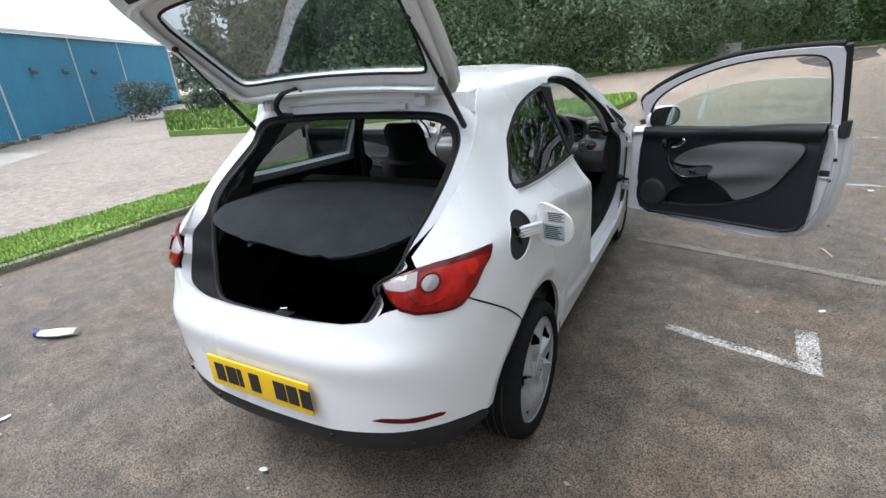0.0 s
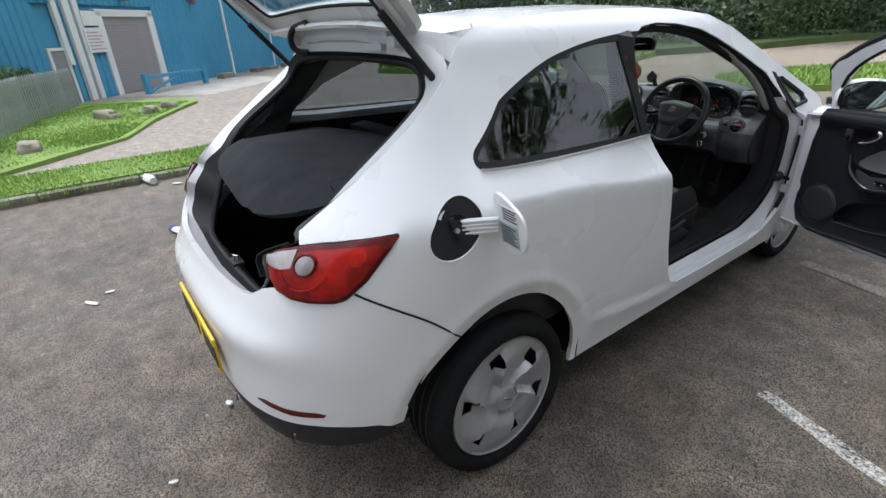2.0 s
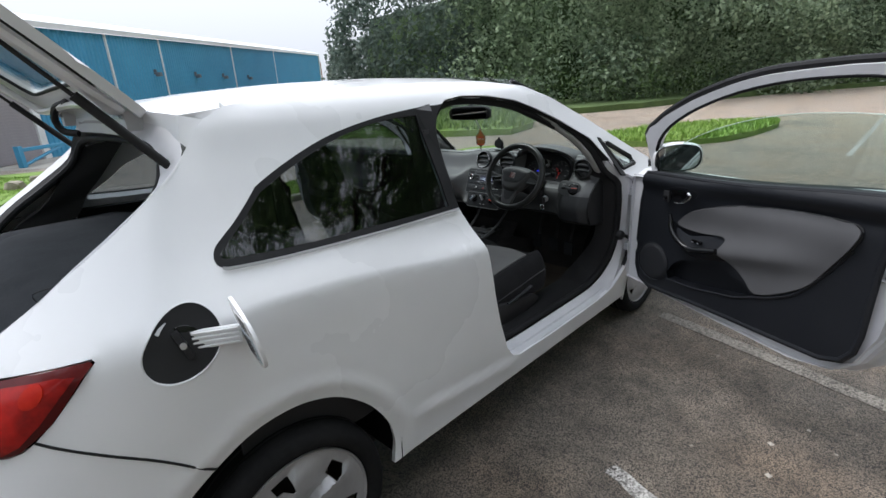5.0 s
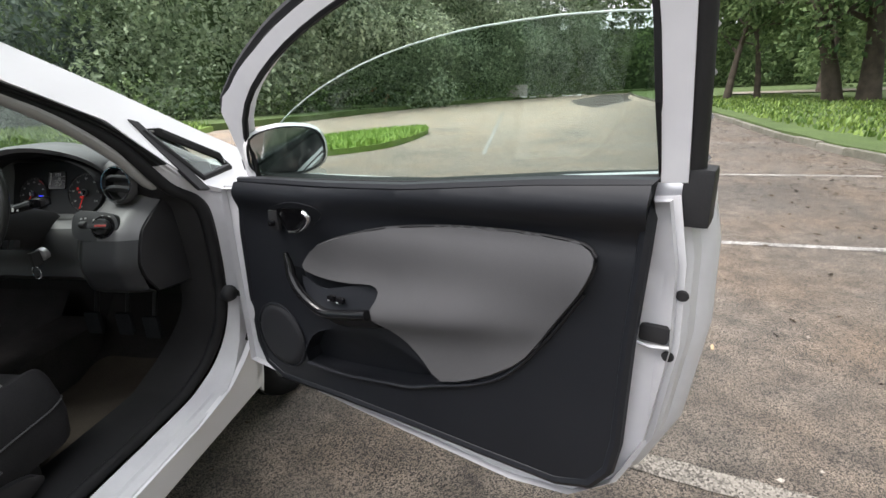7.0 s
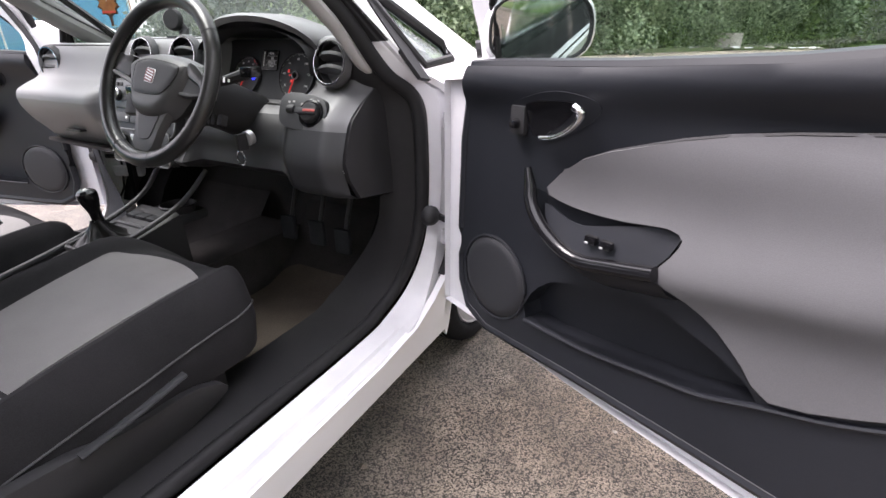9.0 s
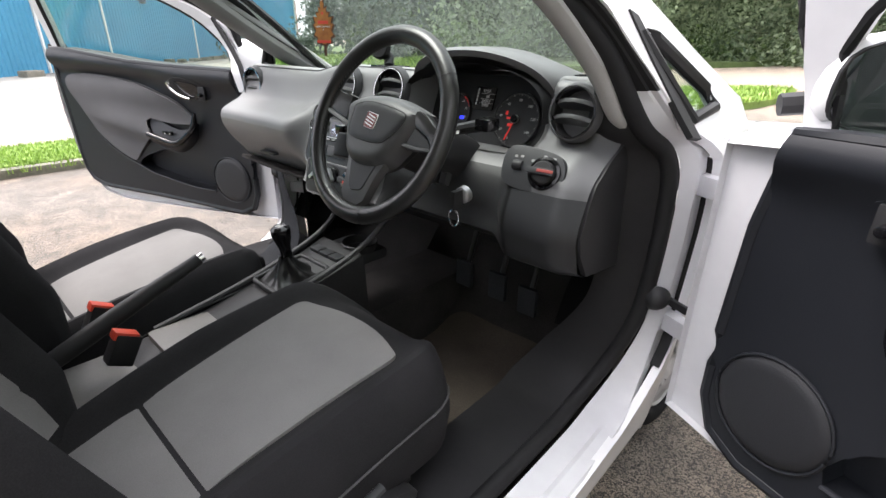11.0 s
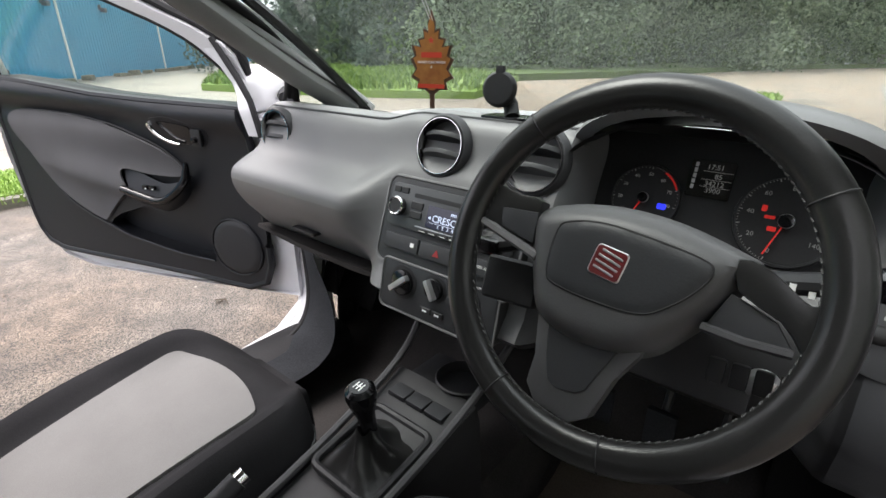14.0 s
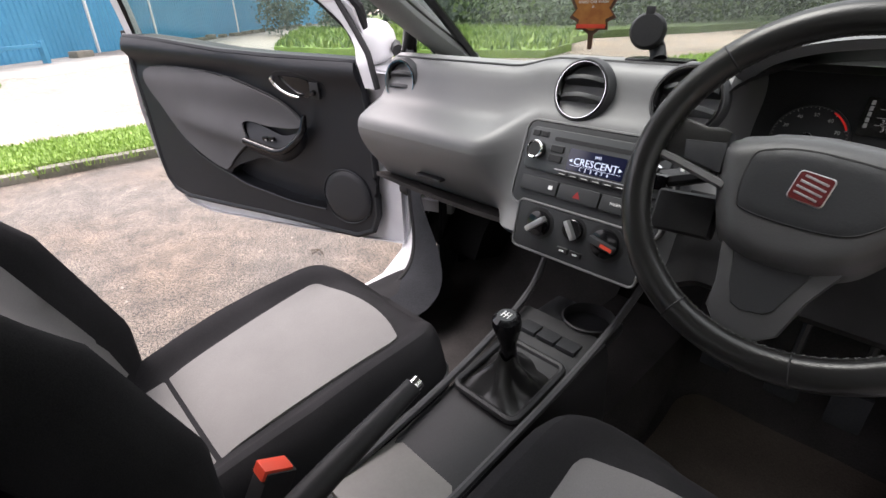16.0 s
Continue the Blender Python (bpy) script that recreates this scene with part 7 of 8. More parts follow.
for y in (.008, .024):
    part("radio_button", prism(rrect(-.078, y, -.052, y + .012, .002), .007, .0105, 0.001, 1, CP), BLACK, radio)
    part("radio_button", prism(rrect(.072, y, .090, y + .012, .002), .007, .0105, 0.001, 1, CP), BLACK, radio)
part("chrome_strip", new_box((-.06, -.004, .008), (.085, -.0025, .010), 0, 1, CP), SILVER, radio)
for i in range(6):
    part("preset_button", prism(rrect(-.052 + i * .0215, -.0115, -.034 + i * .0215, -.006, .001), .007, .0105, 0.0008, 1, CP), BLACK, radio)
    part("bar", new_box((-.049 + i * .0215, -.0095, .0105), (-.037 + i * .0215, -.0085, .0109), 0, 1, CP), WHITE_INK, radio)
for i in range(2):
    part("radio_button", prism(rrect(-.122 + i * .018, .046, -.107 + i * .018, .056, .001), .007, .0100, 0.0008, 1, CP), BLACK, radio)
for i, (a, b, red) in enumerate(((-.122, -.045, 0), (-.042, .035, 1), (.038, .122, 0))):
    ob = part("console_button", prism(rrect(a, -.050, b, -.024, .003), .003, .009, 0.002, 2, CP), DASH_DARK, panel, "dark console button")
    if red:
        part("hazard_mark", prism([(-.012, -.043), (.002, -.043), (-.005, -.031)], .0088, .0096, 0, 1, CP), mat("dull_red_print", (0.25, 0.01, 0.01), rough=0.4), panel)
    elif i == 2:
        part("button_text", text_bm("PASSENGER AIRBAG", .006, CP @ Matrix.Translation((.082, -.036, .0094))), WHITE_INK, panel, smooth=False)
    else:
        part("button_mark", new_box((-.062, -.040, .009), (-.054, -.033, .0094), 0, 1, CP), WHITE_INK, panel)
HV = Matrix.Translation((.0, 1.753, .782)) @ Matrix.Rotation(radians(90 - 12), 4, "X")
heater = part("heater_panel", prism(rrect(-.112, -.048, .125, .036, .010), -.03, .003, 0.003, 2, HV), DASH_DARK, dash, "dark heater control panel")
part("heater_edge", tube(bmesh.new(), [tuple(HV @ Vector((x, y, .002))) for x, y in rrect(-.114, -.050, .127, .038, .011)], .0022, 6, True), DASH, dash)
for x, r, y, ang in ((-.062, .026, .004, 40), (.006, .021, .012, -55), (.066, .028, .006, 168)):
    part("dial_plate", lathe([(r * 1.12, .002), (r * 1.12, .004), (0, .004)], 32, HV @ Matrix.Translation((x, y, 0))), BLACK, heater)
    k = part("heater_dial", lathe([(r * .86, .003), (r * .84, .010), (r * .78, .011), (0, .011)], 32, HV @ Matrix.Translation((x, y, 0))), BLACK_GLOSS, heater, "round black heater dial")
    part("dial_grip", new_box((-r * .82, -r * .20, .010), (r * .82, r * .20, .022), 0.003, 2, HV @ Matrix.Translation((x, y, 0)) @ Matrix.Rotation(radians(ang), 4, "Z")), SILVER if x < .03 else DASH_DARK, heater, "dial grip")
    if x > .03:
        part("dial_mark", new_box((-r * .75, -r * .10, .022), (0.0, r * .10, .0226), 0, 1, HV @ Matrix.Translation((x, y, 0)) @ Matrix.Rotation(radians(ang), 4, "Z")), RED_PLASTIC, heater, "red pointer")
for x in (-.018, .008):
    part("heater_button", prism(rrect(x, -.034, x + .022, -.024, .002), .002, .006, 0.001, 1, HV), BLACK, heater)
    part("bar", new_box((x + .006, -.031, .006), (x + .015, -.028, .0064), 0, 1, HV), WHITE_INK, heater)

# instrument binnacle
hood_rows = []
for k, (yo, dz, sx) in enumerate(((1.865, -.012, .90), (1.858, 0, 1.0), (1.87, .006, 1.02), (1.95, .006, 1.03), (2.05, -.022, 1.05), (2.12, -.055, 1.06))):
    row = []
    for t in np.linspace(0, math.pi, 25):
        row.append((.338 - .195 * sx * math.cos(t), yo + .025 * (1 - math.sin(t)) ** 2 + .03 * abs(math.cos(t)) ** 3, .975 + (.118 + dz) * math.sin(t) ** .62))
    hood_rows.append(row)
binnacle = part("instrument_hood", loft(hood_rows, closed=False, caps=False), DASH, dash, "grey hood over the instruments")
inn = [[(.338 - .19 * math.cos(t), y, .965 + h * math.sin(t) ** .62) for t in np.linspace(0, math.pi, 21)] for y, h in ((1.866, .104), (1.93, .098))]
part("hood_lining", loft(inn, closed=False, caps=False), BLACK, dash, "black inside of the instrument hood")
IC = Matrix.Translation((.340, 1.925, .958)) @ Matrix.Rotation(radians(90 - 20), 4, "X")
part("cluster_face", prism(rrect(-.19, -.085, .19, .09, .05), -.02, -.004, 0, 1, IC), BLACK, dash, "black instrument face")
cl = part("lower_cowl", loft([[(x, 1.86 + .03 * (abs(x - .34) / .2) ** 2, .90 - .01 * abs(x - .34)), (x, 1.92, .885), (x, 1.95, .86), (x, 1.95, .80)] for x in np.linspace(.15, .53, 12)], closed=False, caps=False), DASH_DARK, dash, "dark cowl below the instruments")
LIT = mat("lit_dial_print", (0.24, 0.24, 0.235), emit=0.06)
LIT_RED = mat("lit_red", (0.5, 0.015, 0.01), emit=0.14)
LIT_BLUE = mat("lit_blue", (0.02, 0.03, 0.8), emit=0.5)
RED_PRINT = mat("red_dial_print", (0.5, 0.01, 0.01), emit=0.25)


def gauge(x, y, r, numbers, a0, a1, needle, label):
    m = IC @ Matrix.Translation((x, y, 0))
    ob = part("gauge", lathe([(r * 1.06, -.003), (r * 1.04, .004), (r * .99, .004), (r * .98, .0), (0, .0)], 48, m), BLACK, dash, label)
    n = len(numbers)
    for i, txt in enumerate(numbers):
        a = radians(a0 + (a1 - a0) * i / (n - 1))
        if txt:
            part("figure", text_bm(txt, r * .15, m @ Matrix.Translation((r * .74 * math.cos(a), r * .74 * math.sin(a), .0006))), LIT, ob, smooth=False)
    bm = bmesh.new()
    k = (n - 1) * 5
    for i in range(k + 1):
        a = radians(a0 + (a1 - a0) * i / k)
        l = .90 if i % 5 == 0 else .94
        w = r * (.012 if i % 5 == 0 else .007)
        c, s = math.cos(a), math.sin(a)
        bm.faces.new([bm.verts.new(m @ Vector((r * q * c - e * w * s, r * q * s + e * w * c, .0006))) for q, e in ((l, -1), (.975, -1), (.975, 1), (l, 1))])
    part("tick_marks", bm, LIT, ob, smooth=False)
    a = radians(needle)
    part("needle", new_box((.0, -r * .015, .004), (r * .86, r * .015, .006), 0, 1, m @ Matrix.Rotation(a, 4, "Z")), LIT_RED, ob, "red needle")
    part("needle_hub", lathe([(r * .16, .002), (r * .15, .010), (0, .011)], 24, m), BLACK_GLOSS, ob)
    part("hub_ring", lathe([(r * .165, .004), (r * .16, .0085), (r * .145, .0085)], 24, m), SILVER, ob)
    return ob


g1 = gauge(-.084, -.002, .046, ("", "10", "20", "30", "40", "50", "60", "70", "80"), 250, -10, 246, "rev counter with white figures")
bm = bmesh.new()
mm = IC @ Matrix.Translation((-.084, -.002, 0))
for i in range(12):
    a, b = radians(62 - i * 3.2), radians(62 - (i + 1) * 3.2)
    bm.faces.new([bm.verts.new(mm @ Vector((.046 * q * math.cos(t), .046 * q * math.sin(t), .0009))) for q, t in ((.93, a), (.98, a), (.98, b), (.93, b))])
part("red_zone", bm, LIT_RED, g1, smooth=False)
g2 = gauge(.088, .000, .055, ("0", "", "20", "", "40", "", "60", "", "80", "", "100", "", "120", "", "140"), 255, -35, 252, "speedometer with white figures")
part("lamp_mark", prism([(a + .026, b - .008) for a, b in rrect(-.006, -.004, .006, .004, .002)], .0005, .0012, 0, 1, mm), LIT_BLUE, g1, "blue warning light")
m2 = IC @ Matrix.Translation((.088, 0, 0))
for x, y, w, h in ((-.026, .012, .003, .004), (-.018, .002, .006, .002), (-.013, -.012, .005, .003)):
    part("lamp_mark", prism(rrect(x - w, y - h, x + w, y + h, .0015), .0005, .0012, 0, 1, m2), LIT_RED, g2, "red warning light")
disp = part("trip_display", prism(rrect(-.034, .012, .020, .062, .003), -.003, .0005, 0, 1, IC), mat("display_black", (0.010, 0.010, 0.009), rough=0.2), dash, "dark trip display")
for txt, y, x in (("17:51", .053, -.004), ("85", .041, .002), ("34212", .031, -.001), ("3900", .022, -.001)):
    part("display_text", text_bm(txt, .0095, IC @ Matrix.Translation((x, y, .001))), LIT, disp, "lit display figures", smooth=False)
for y in (.047, .036, .0265):
    part("display_rule", new_box((-.018, y, .0006), (.018, y + .0006, .001), 0, 1, IC), LIT, disp)
for i in range(5):
    part("fuel_bar", new_box((-.029, .022 + i * .0075, .0006), (-.025, .028 + i * .0075, .001), 0, 1, IC), LIT, disp)

# light switch panel
SW = Matrix.Translation((.566, 1.800, .902)) @ Matrix.Rotation(radians(5), 4, "Z") @ Matrix.Rotation(radians(90 - 26), 4, "X")
sp = part("switch_panel", prism(spline([(-.060, .032), (.02, .030), (.048, .016), (.056, -.012), (.046, -.036), (.01, -.046), (-.045, -.042), (-.068, -.02)], 4, True), -.03, .004, 0.002, 2, SW), DASH_DARK, dash, "dark light switch panel")
part("switch_bezel", lathe([(.031, .003), (.030, .008), (.025, .009), (.024, .006), (0, .006)], 32, SW @ Matrix.Translation((.018, -.010, 0))), BLACK_GLOSS, sp)
part("light_switch", lathe([(.022, .004), (.021, .016), (.018, .019), (0, .019)], 32, SW @ Matrix.Translation((.018, -.010, 0))), BLACK, sp, "round black light switch")
part("switch_grip", new_box((-.026, -.006, .018), (.026, .006, .028), 0.003, 2, SW @ Matrix.Translation((.018, -.010, 0))), DASH_DARK, sp)
part("switch_pointer", new_box((-.005, -.0025, .0275), (.026, .003, .029), 0.0008, 1, SW @ Matrix.Translation((.018, -.010, 0))), mat("dull_red_plastic", (0.25, 0.03, 0.025), rough=0.5), sp, "red pointer")
part("dimmer_wheel", lathe([(.009, -.009), (.010, -.006), (.010, .006), (.009, .009)], 16, SW @ Matrix.Translation((-.038, -.002, .002)) @ Matrix.Rotation(radians(90), 4, "Y")), BLACK, sp, "ribbed dimmer wheel")
for x, y in ((-.012, -.008), (-.010, .010), (.012, .020), (.030, .018), (.044, -.006), (-.045, .014), (-.033, .015)):
    part("symbol", prism(rrect(x - .003, y - .0022, x + .003, y + .0022, .001), .004, .0046, 0, 1, SW), FADED_INK, sp)

# steering wheel
SA = 24.7
SWH = Matrix.Translation((.325, 1.632, .968)) @ Matrix.Rotation(radians(90 - SA), 4, "X") @ Matrix.Rotation(radians(3), 4, "Z")
steer = part("steering_wheel", tube(bmesh.new(), [tuple(SWH @ Vector((.1665 * math.cos(a), .1665 * math.sin(a), 0))) for a in np.linspace(0, 2 * math.pi, 97)[:-1]], .0165, 16, True, 0.85, tuple(SWH.to_3x3() @ Vector((0, 0, 1)))), LEATHER, car, "black leather steering wheel")
pad = spline([(-.098, .030), (-.088, .048), (-.062, .058), (-.014, .062), (.042, .055), (.100, .036), (.109, .028), (.094, -.010), (.060, -.055), (.040, -.072), (.010, -.082), (-.034, -.080), (-.066, -.066), (-.082, -.040)], 5, True)
insert = spline([(-.058, .026), (-.046, .036), (-.02, .039), (.010, .036), (.068, .024), (.079, .014), (.070, -.004), (.052, -.022), (.032, -.033), (-.004, -.033), (-.048, -.026), (-.060, -.014)], 4, True)


def gap_to(loop, x, y):
    """The distance from a point to a closed outline."""
    best = 9.0
    for (ax, ay), (bx, by) in zip(loop, loop[1:] + loop[:1]):
        dx, dy = bx - ax, by - ay
        t = max(0, min(1, ((x - ax) * dx + (y - ay) * dy) / (dx * dx + dy * dy + 1e-12)))
        best = min(best, math.hypot(x - ax - t * dx, y - ay - t * dy))
    return best


def pad_f(h, k):
    def f(x, y):
        d = gap_to(pad, x, y)
        return tuple(SWH @ Vector((x, y, h + k * (1 - (1 - min(1, d / .030)) ** 2.2) ** .6)))
    return f


PAD = mat("grey_pad_plastic", (0.048, 0.048, 0.050), (0.062, 0.062, 0.064), rough=0.45, scale=6, fine=500, bump=0.25, spec=0.45)
part("airbag_cover", sheet(pad, pad_f(-.030, .040), 0.006, (), 0.0), PAD, steer, "grey airbag cover")
part("pad_side", loft([[tuple(SWH @ Vector((x, y, -.0295))) for x, y in pad], [tuple(SWH @ Vector((x * .94, y * .94, -.045))) for x, y in pad], [tuple(SWH @ Vector((x * .75, y * .75, -.065))) for x, y in pad]], True, False), BLACK, steer)
part("pad_insert", sheet(insert, lambda x, y: pad_f(-.0275 - .0018 * math.exp(-gap_to(insert, x, y) / .003), .040)(x, y), 0.006, (), 0.003), DASH_DARK, steer, "dark raised insert of the airbag cover")
part("pad_groove", tube(bmesh.new(), [pad_f(-.0298, .040)(x, y) for x, y in insert], .0013, 5, True), BLACK, steer)
EM = SWH @ Matrix.Translation((-.003, .004, 0)) @ Matrix.Rotation(radians(-12), 4, "Z")
part("emblem", prism(rrect(-.0155, -.0145, .0155, .0145, .004), .008, .0135, 0.001, 1, EM), SILVER, steer, "silver and red emblem")
part("emblem_plate", prism(rrect(-.0142, -.0132, .0142, .0132, .0035), .0135, .0140, 0, 1, EM), mat("dark_red_enamel", (0.075, 0.010, 0.012), (0.13, 0.022, 0.022), rough=0.3, scale=60, fine=300), steer)
for dy, w in ((.0085, .0105), (.0030, .0115), (-.0025, .0115), (-.0080, .0105)):
    part("emblem_bar", new_box((-w, dy - .0011, .0138), (w, dy + .0011, .0146), 0.0003, 1, EM @ Matrix.Rotation(radians(-8), 4, "Z")), SILVER, steer)
band = [(.094, .030), (.116, .026), (.140, .008), (.150, .006), (.158, .024), (.170, .015), (.168, -.040), (.152, -.045), (.146, -.032), (.130, -.012), (.098, .004)]
part("spoke", prism(spline(band, 2, True), -.018, .003, 0.004, 2, SWH), LEATHER, steer, "leather-wrapped side spoke")
part("spoke_inset", prism([(.094, .002), (.128, -.013), (.142, -.033), (.078, -.034)], -.022, -.003, 0.002, 2, SWH), DASH_DARK, steer, "dark spoke inset")
part("spoke_bar", tube(bmesh.new(), [tuple(SWH @ Vector((x, y, -.002))) for x, y in ((.078, -.030), (.11, -.034), (.142, -.034))], .004, 6), DASH_LOW, steer)
part("spoke", prism(spline([(-.085, .052), (-.110, .056), (-.150, .066), (-.166, .050), (-.166, .012), (-.152, .016), (-.135, .022), (-.095, .008)], 2, True)[::-1], -.018, .001, 0.004, 2, SWH), LEATHER, steer, "leather-wrapped side spoke")
part("spoke_inset", prism([(-.085, .040), (-.085, .008), (-.125, .020), (-.128, .040)], -.016, .003, 0.002, 2, SWH), DASH_DARK, steer, "dark spoke inset")
part("spoke_bar", tube(bmesh.new(), [tuple(SWH @ Vector((x, y, .0))) for x, y in ((-.150, .022), (-.11, .008), (-.078, -.004))], .005, 6), DASH, steer)
foot = [(-.066, -.058), (-.060, -.10), (-.062, -.128), (-.050, -.145), (-.012, -.152), (.006, -.140), (.020, -.10), (.040, -.066)]
part("lower_spoke", prism(foot, -.024, -.006, 0.004, 2, SWH), PAD, steer, "grey lower spoke")
part("spoke_inset", prism([(-.052, -.064), (-.046, -.10), (-.040, -.119), (-.030, -.124), (-.010, -.122), (-.002, -.116), (.008, -.094), (.020, -.070)], -.008, -.0045, 0.001, 1, SWH), DASH_DARK, steer, "dark lower spoke inset")
for a in (31, 130, 238, 279):
    c, s_ = math.cos(radians(a)), math.sin(radians(a))
    part("rim_seam", lathe([(.0172, -.001), (.0176, 0), (.0172, .001)], 20, SWH @ Matrix.Translation((.1665 * c, .1665 * s_, 0)) @ Matrix.Rotation(radians(a), 4, "Z") @ Matrix.Rotation(radians(90), 4, "X") @ Matrix.Diagonal((1, .87, 1, 1))), BLACK, steer)
me = bpy.data.meshes.new("stitch")
b_ = new_box((-.0008, -.0024, 0), (.0008, .0024, .0012), 0, 1)
b_.to_mesh(me)
b_.free()
me.materials.append(mat("grey_thread", (0.075, 0.075, 0.075), rough=0.9))
for i in range(120):
    a = 2 * math.pi * i / 120
    m = SWH @ Matrix.Rotation(a, 4, "Z") @ Matrix.Translation((.1505, 0, .001)) @ Matrix.Rotation(radians(-80), 4, "Y") @ Matrix.Rotation(radians(28), 4, "Z")
    ob = shared("stitch", me, steer, m)
part("steering_column", lathe([(.045, -.04), (.055, -.08), (.06, -.26), (0, -.26)], 24, SWH), BLACK, car, "black steering column cowl")
for s, L in ((1, .198), (-1, .165)):
    st = spline([(s * .05, .012, -.075), (s * .10, .018, -.07), (s * L, .034 if s > 0 else .0, -.06)], 5)
    stalk = part("stalk", tube(bmesh.new(), [tuple(SWH @ Vector(p)) for p in st], [.009 + .008 * i / len(st) for i in range(len(st))], 10, False, 0.7), BLACK, car, "black column stalk")
    e = SWH @ Vector((s * L, .034 if s > 0 else 0, -.06))
    part("stalk_tip", new_box((-.014, -.016, -.010), (.014, .016, .010), 0.004, 2, Matrix.Translation(e)), BLACK_GLOSS, stalk)
    for i in range(3):
        part("symbol", new_box((s * (.115 + i * .014), .012, -.055), (s * (.115 + i * .014) + .005, .022, -.0535), 0, 1, SWH), WHITE_INK, stalk)
part("cruise_pod", new_box((-.155, -.062, -.055), (-.085, -.012, -.035), 0.008, 3, SWH), BLACK, car, "black audio control pod")
for i in range(4):
    part("pod_switch", new_box((.085 + i * .018, -.078, -.060), (.099 + i * .018, -.056, -.045), 0.003, 2, SWH), BLACK, car)
key = part("ignition_key", lathe([(.016, 0), (.016, .012), (.012, .015), (0, .015)], 20, Matrix.Translation((.455, 1.735, .845)) @ Matrix.Rotation(radians(100), 4, "X")), SILVER, car, "ignition barrel with key")
part("key_blade", new_box((.449, 1.695, .820), (.461, 1.722, .856), 0.004), BLACK, key)
part("key_ring", tube(bmesh.new(), [(.458 + .012 * math.cos(a), 1.698, .805 + .016 * math.sin(a)) for a in np.linspace(0, 6.28, 17)[:-1]], .0018, 6, True), CHROME, key)

# console, gear lever, handbrake
cons = []
for y, zt, w in ((1.02, .47, .10), (1.10, .47, .10), (1.25, .50, .09), (1.40, .515, .085), (1.50, .535, .084), (1.56, .548, .085), (1.68, .578, .090), (1.76, .60, .098), (1.84, .66, .12), (1.90, .72, .14)):
    cons.append([(-w - .02, y, .25), (-w, y, zt - .03), (-w + .008, y, zt - .006), (-w + .02, y, zt), (w - .02, y, zt), (w - .008, y, zt - .006), (w, y, zt - .03), (w + .02, y, .25)])
console = part("centre_console", loft(cons[:8], closed=False, caps=False), BLACK, car, "black centre console")
for s in (1, -1):
    part("console_rail", tube(bmesh.new(), spline([(s * .074, 1.30, .512), (s * .078, 1.50, .545), (s * .084, 1.66, .582), (s * .090, 1.78, .628), (s * .104, 1.86, .70)], 4), .007, 8), DASH_LOW, console, "dark grey console rail")
fr = [(x, y, .548 + .16 * (y - 1.54) + .006) for x, y in rrect(-.064, 1.535, .064, 1.675, .014)]
part("gaiter_frame", tube(bmesh.new(), fr, .007, 8, True), BLACK, console, "black gaiter frame")
gz = []
rng = random.Random(4)
for k in range(9):
    t = k / 8
    row = []
    for j in range(40):
        a = 2 * math.pi * j / 40
        bx, by = max(-.060, min(.060, .09 * math.cos(a))), max(-.066, min(.066, .09 * math.sin(a)))
        r = (1 - t) ** 1.5
        fold = .010 * math.sin(a * 5 + 2.2 * t) * math.sin(math.pi * min(1, t * 1.1)) + .006 * math.sin(a * 3 + 1) * math.sin(math.pi * t)
        rad = math.hypot(bx, by) * r + .016 * (1 - r) + fold
        row.append((rad * math.cos(a), 1.603 - .006 * t + rad * math.sin(a), .556 + .16 * (by * r) + .062 * t ** 1.25 + .004 * math.sin(a * 4 + 3 * t)))
    gz.append(row)
part("gear_gaiter", loft(gz, closed=True, caps=False), LEATHER, console, "creased black leather gear gaiter")
part("gear_lever", tube(bmesh.new(), [(0, 1.602, .55), (0, 1.597, .655)], .014, 14), BLACK_GLOSS, console, "black gear lever")
part("gear_knob", lathe([(.013, -.045), (.015, -.03), (.021, -.008), (.024, .008), (.0225, .018), (.017, .023), (0, .024)], 30, Matrix.Translation((0, 1.592, .675)) @ Matrix.Rotation(radians(8), 4, "X")), BLACK_GLOSS, console, "gloss black gear knob")
part("shift_pattern", lathe([(0, .0246), (.015, .0245), (.0165, .0232)], 24, Matrix.Translation((0, 1.592, .675)) @ Matrix.Rotation(radians(8), 4, "X")), BLACK_GLOSS, console, "black shift pattern disc")
for x, y, w, h in ((-.006, 0, .001, .007), (0, 0, .001, .007), (.006, 0, .001, .007), (0, 0, .007, .001)):
    part("pattern_bar", new_box((x - w, y - h, .0246), (x + w, y + h, .0252), 0, 1, Matrix.Translation((0, 1.592, .675)) @ Matrix.Rotation(radians(8), 4, "X")), WHITE_INK, console)
part("cup_tray", new_box((-.075, 1.70, .555), (.075, 1.86, .585), 0.012), DASH_DARK, console, "dark tray with blank switches")
for i in range(3):
    part("blank_switch", new_box((-.06 + i * .042, 1.70, .584), (-.022 + i * .042, 1.73, .594), 0.003), DASH_DARK, console)
part("cup_holder", lathe([(.05, .03), (.047, .032), (.042, .0), (0, -.005)], 28, Matrix.Translation((.03, 1.80, .575))), BLACK, console)
part("cubby", new_box((-.075, 1.28, .45), (.075, 1.46, .517), 0.02), mat("grey_cubby", (0.10, 0.095, 0.088), (0.13, 0.125, 0.115), rough=0.5, scale=8, fine=200), console, "grey plastic cubby")
part("rear_tray", new_box((-.08, 1.00, .44), (.08, 1.24, .498), 0.02), bpy.data.materials["grey_cubby"], console, "grey plastic cup tray")
hb = [(-.012, 1.06, .535), (-.012, 1.15, .572), (-.010, 1.26, .618), (-.006, 1.35, .655), (-.004, 1.398, .675)]
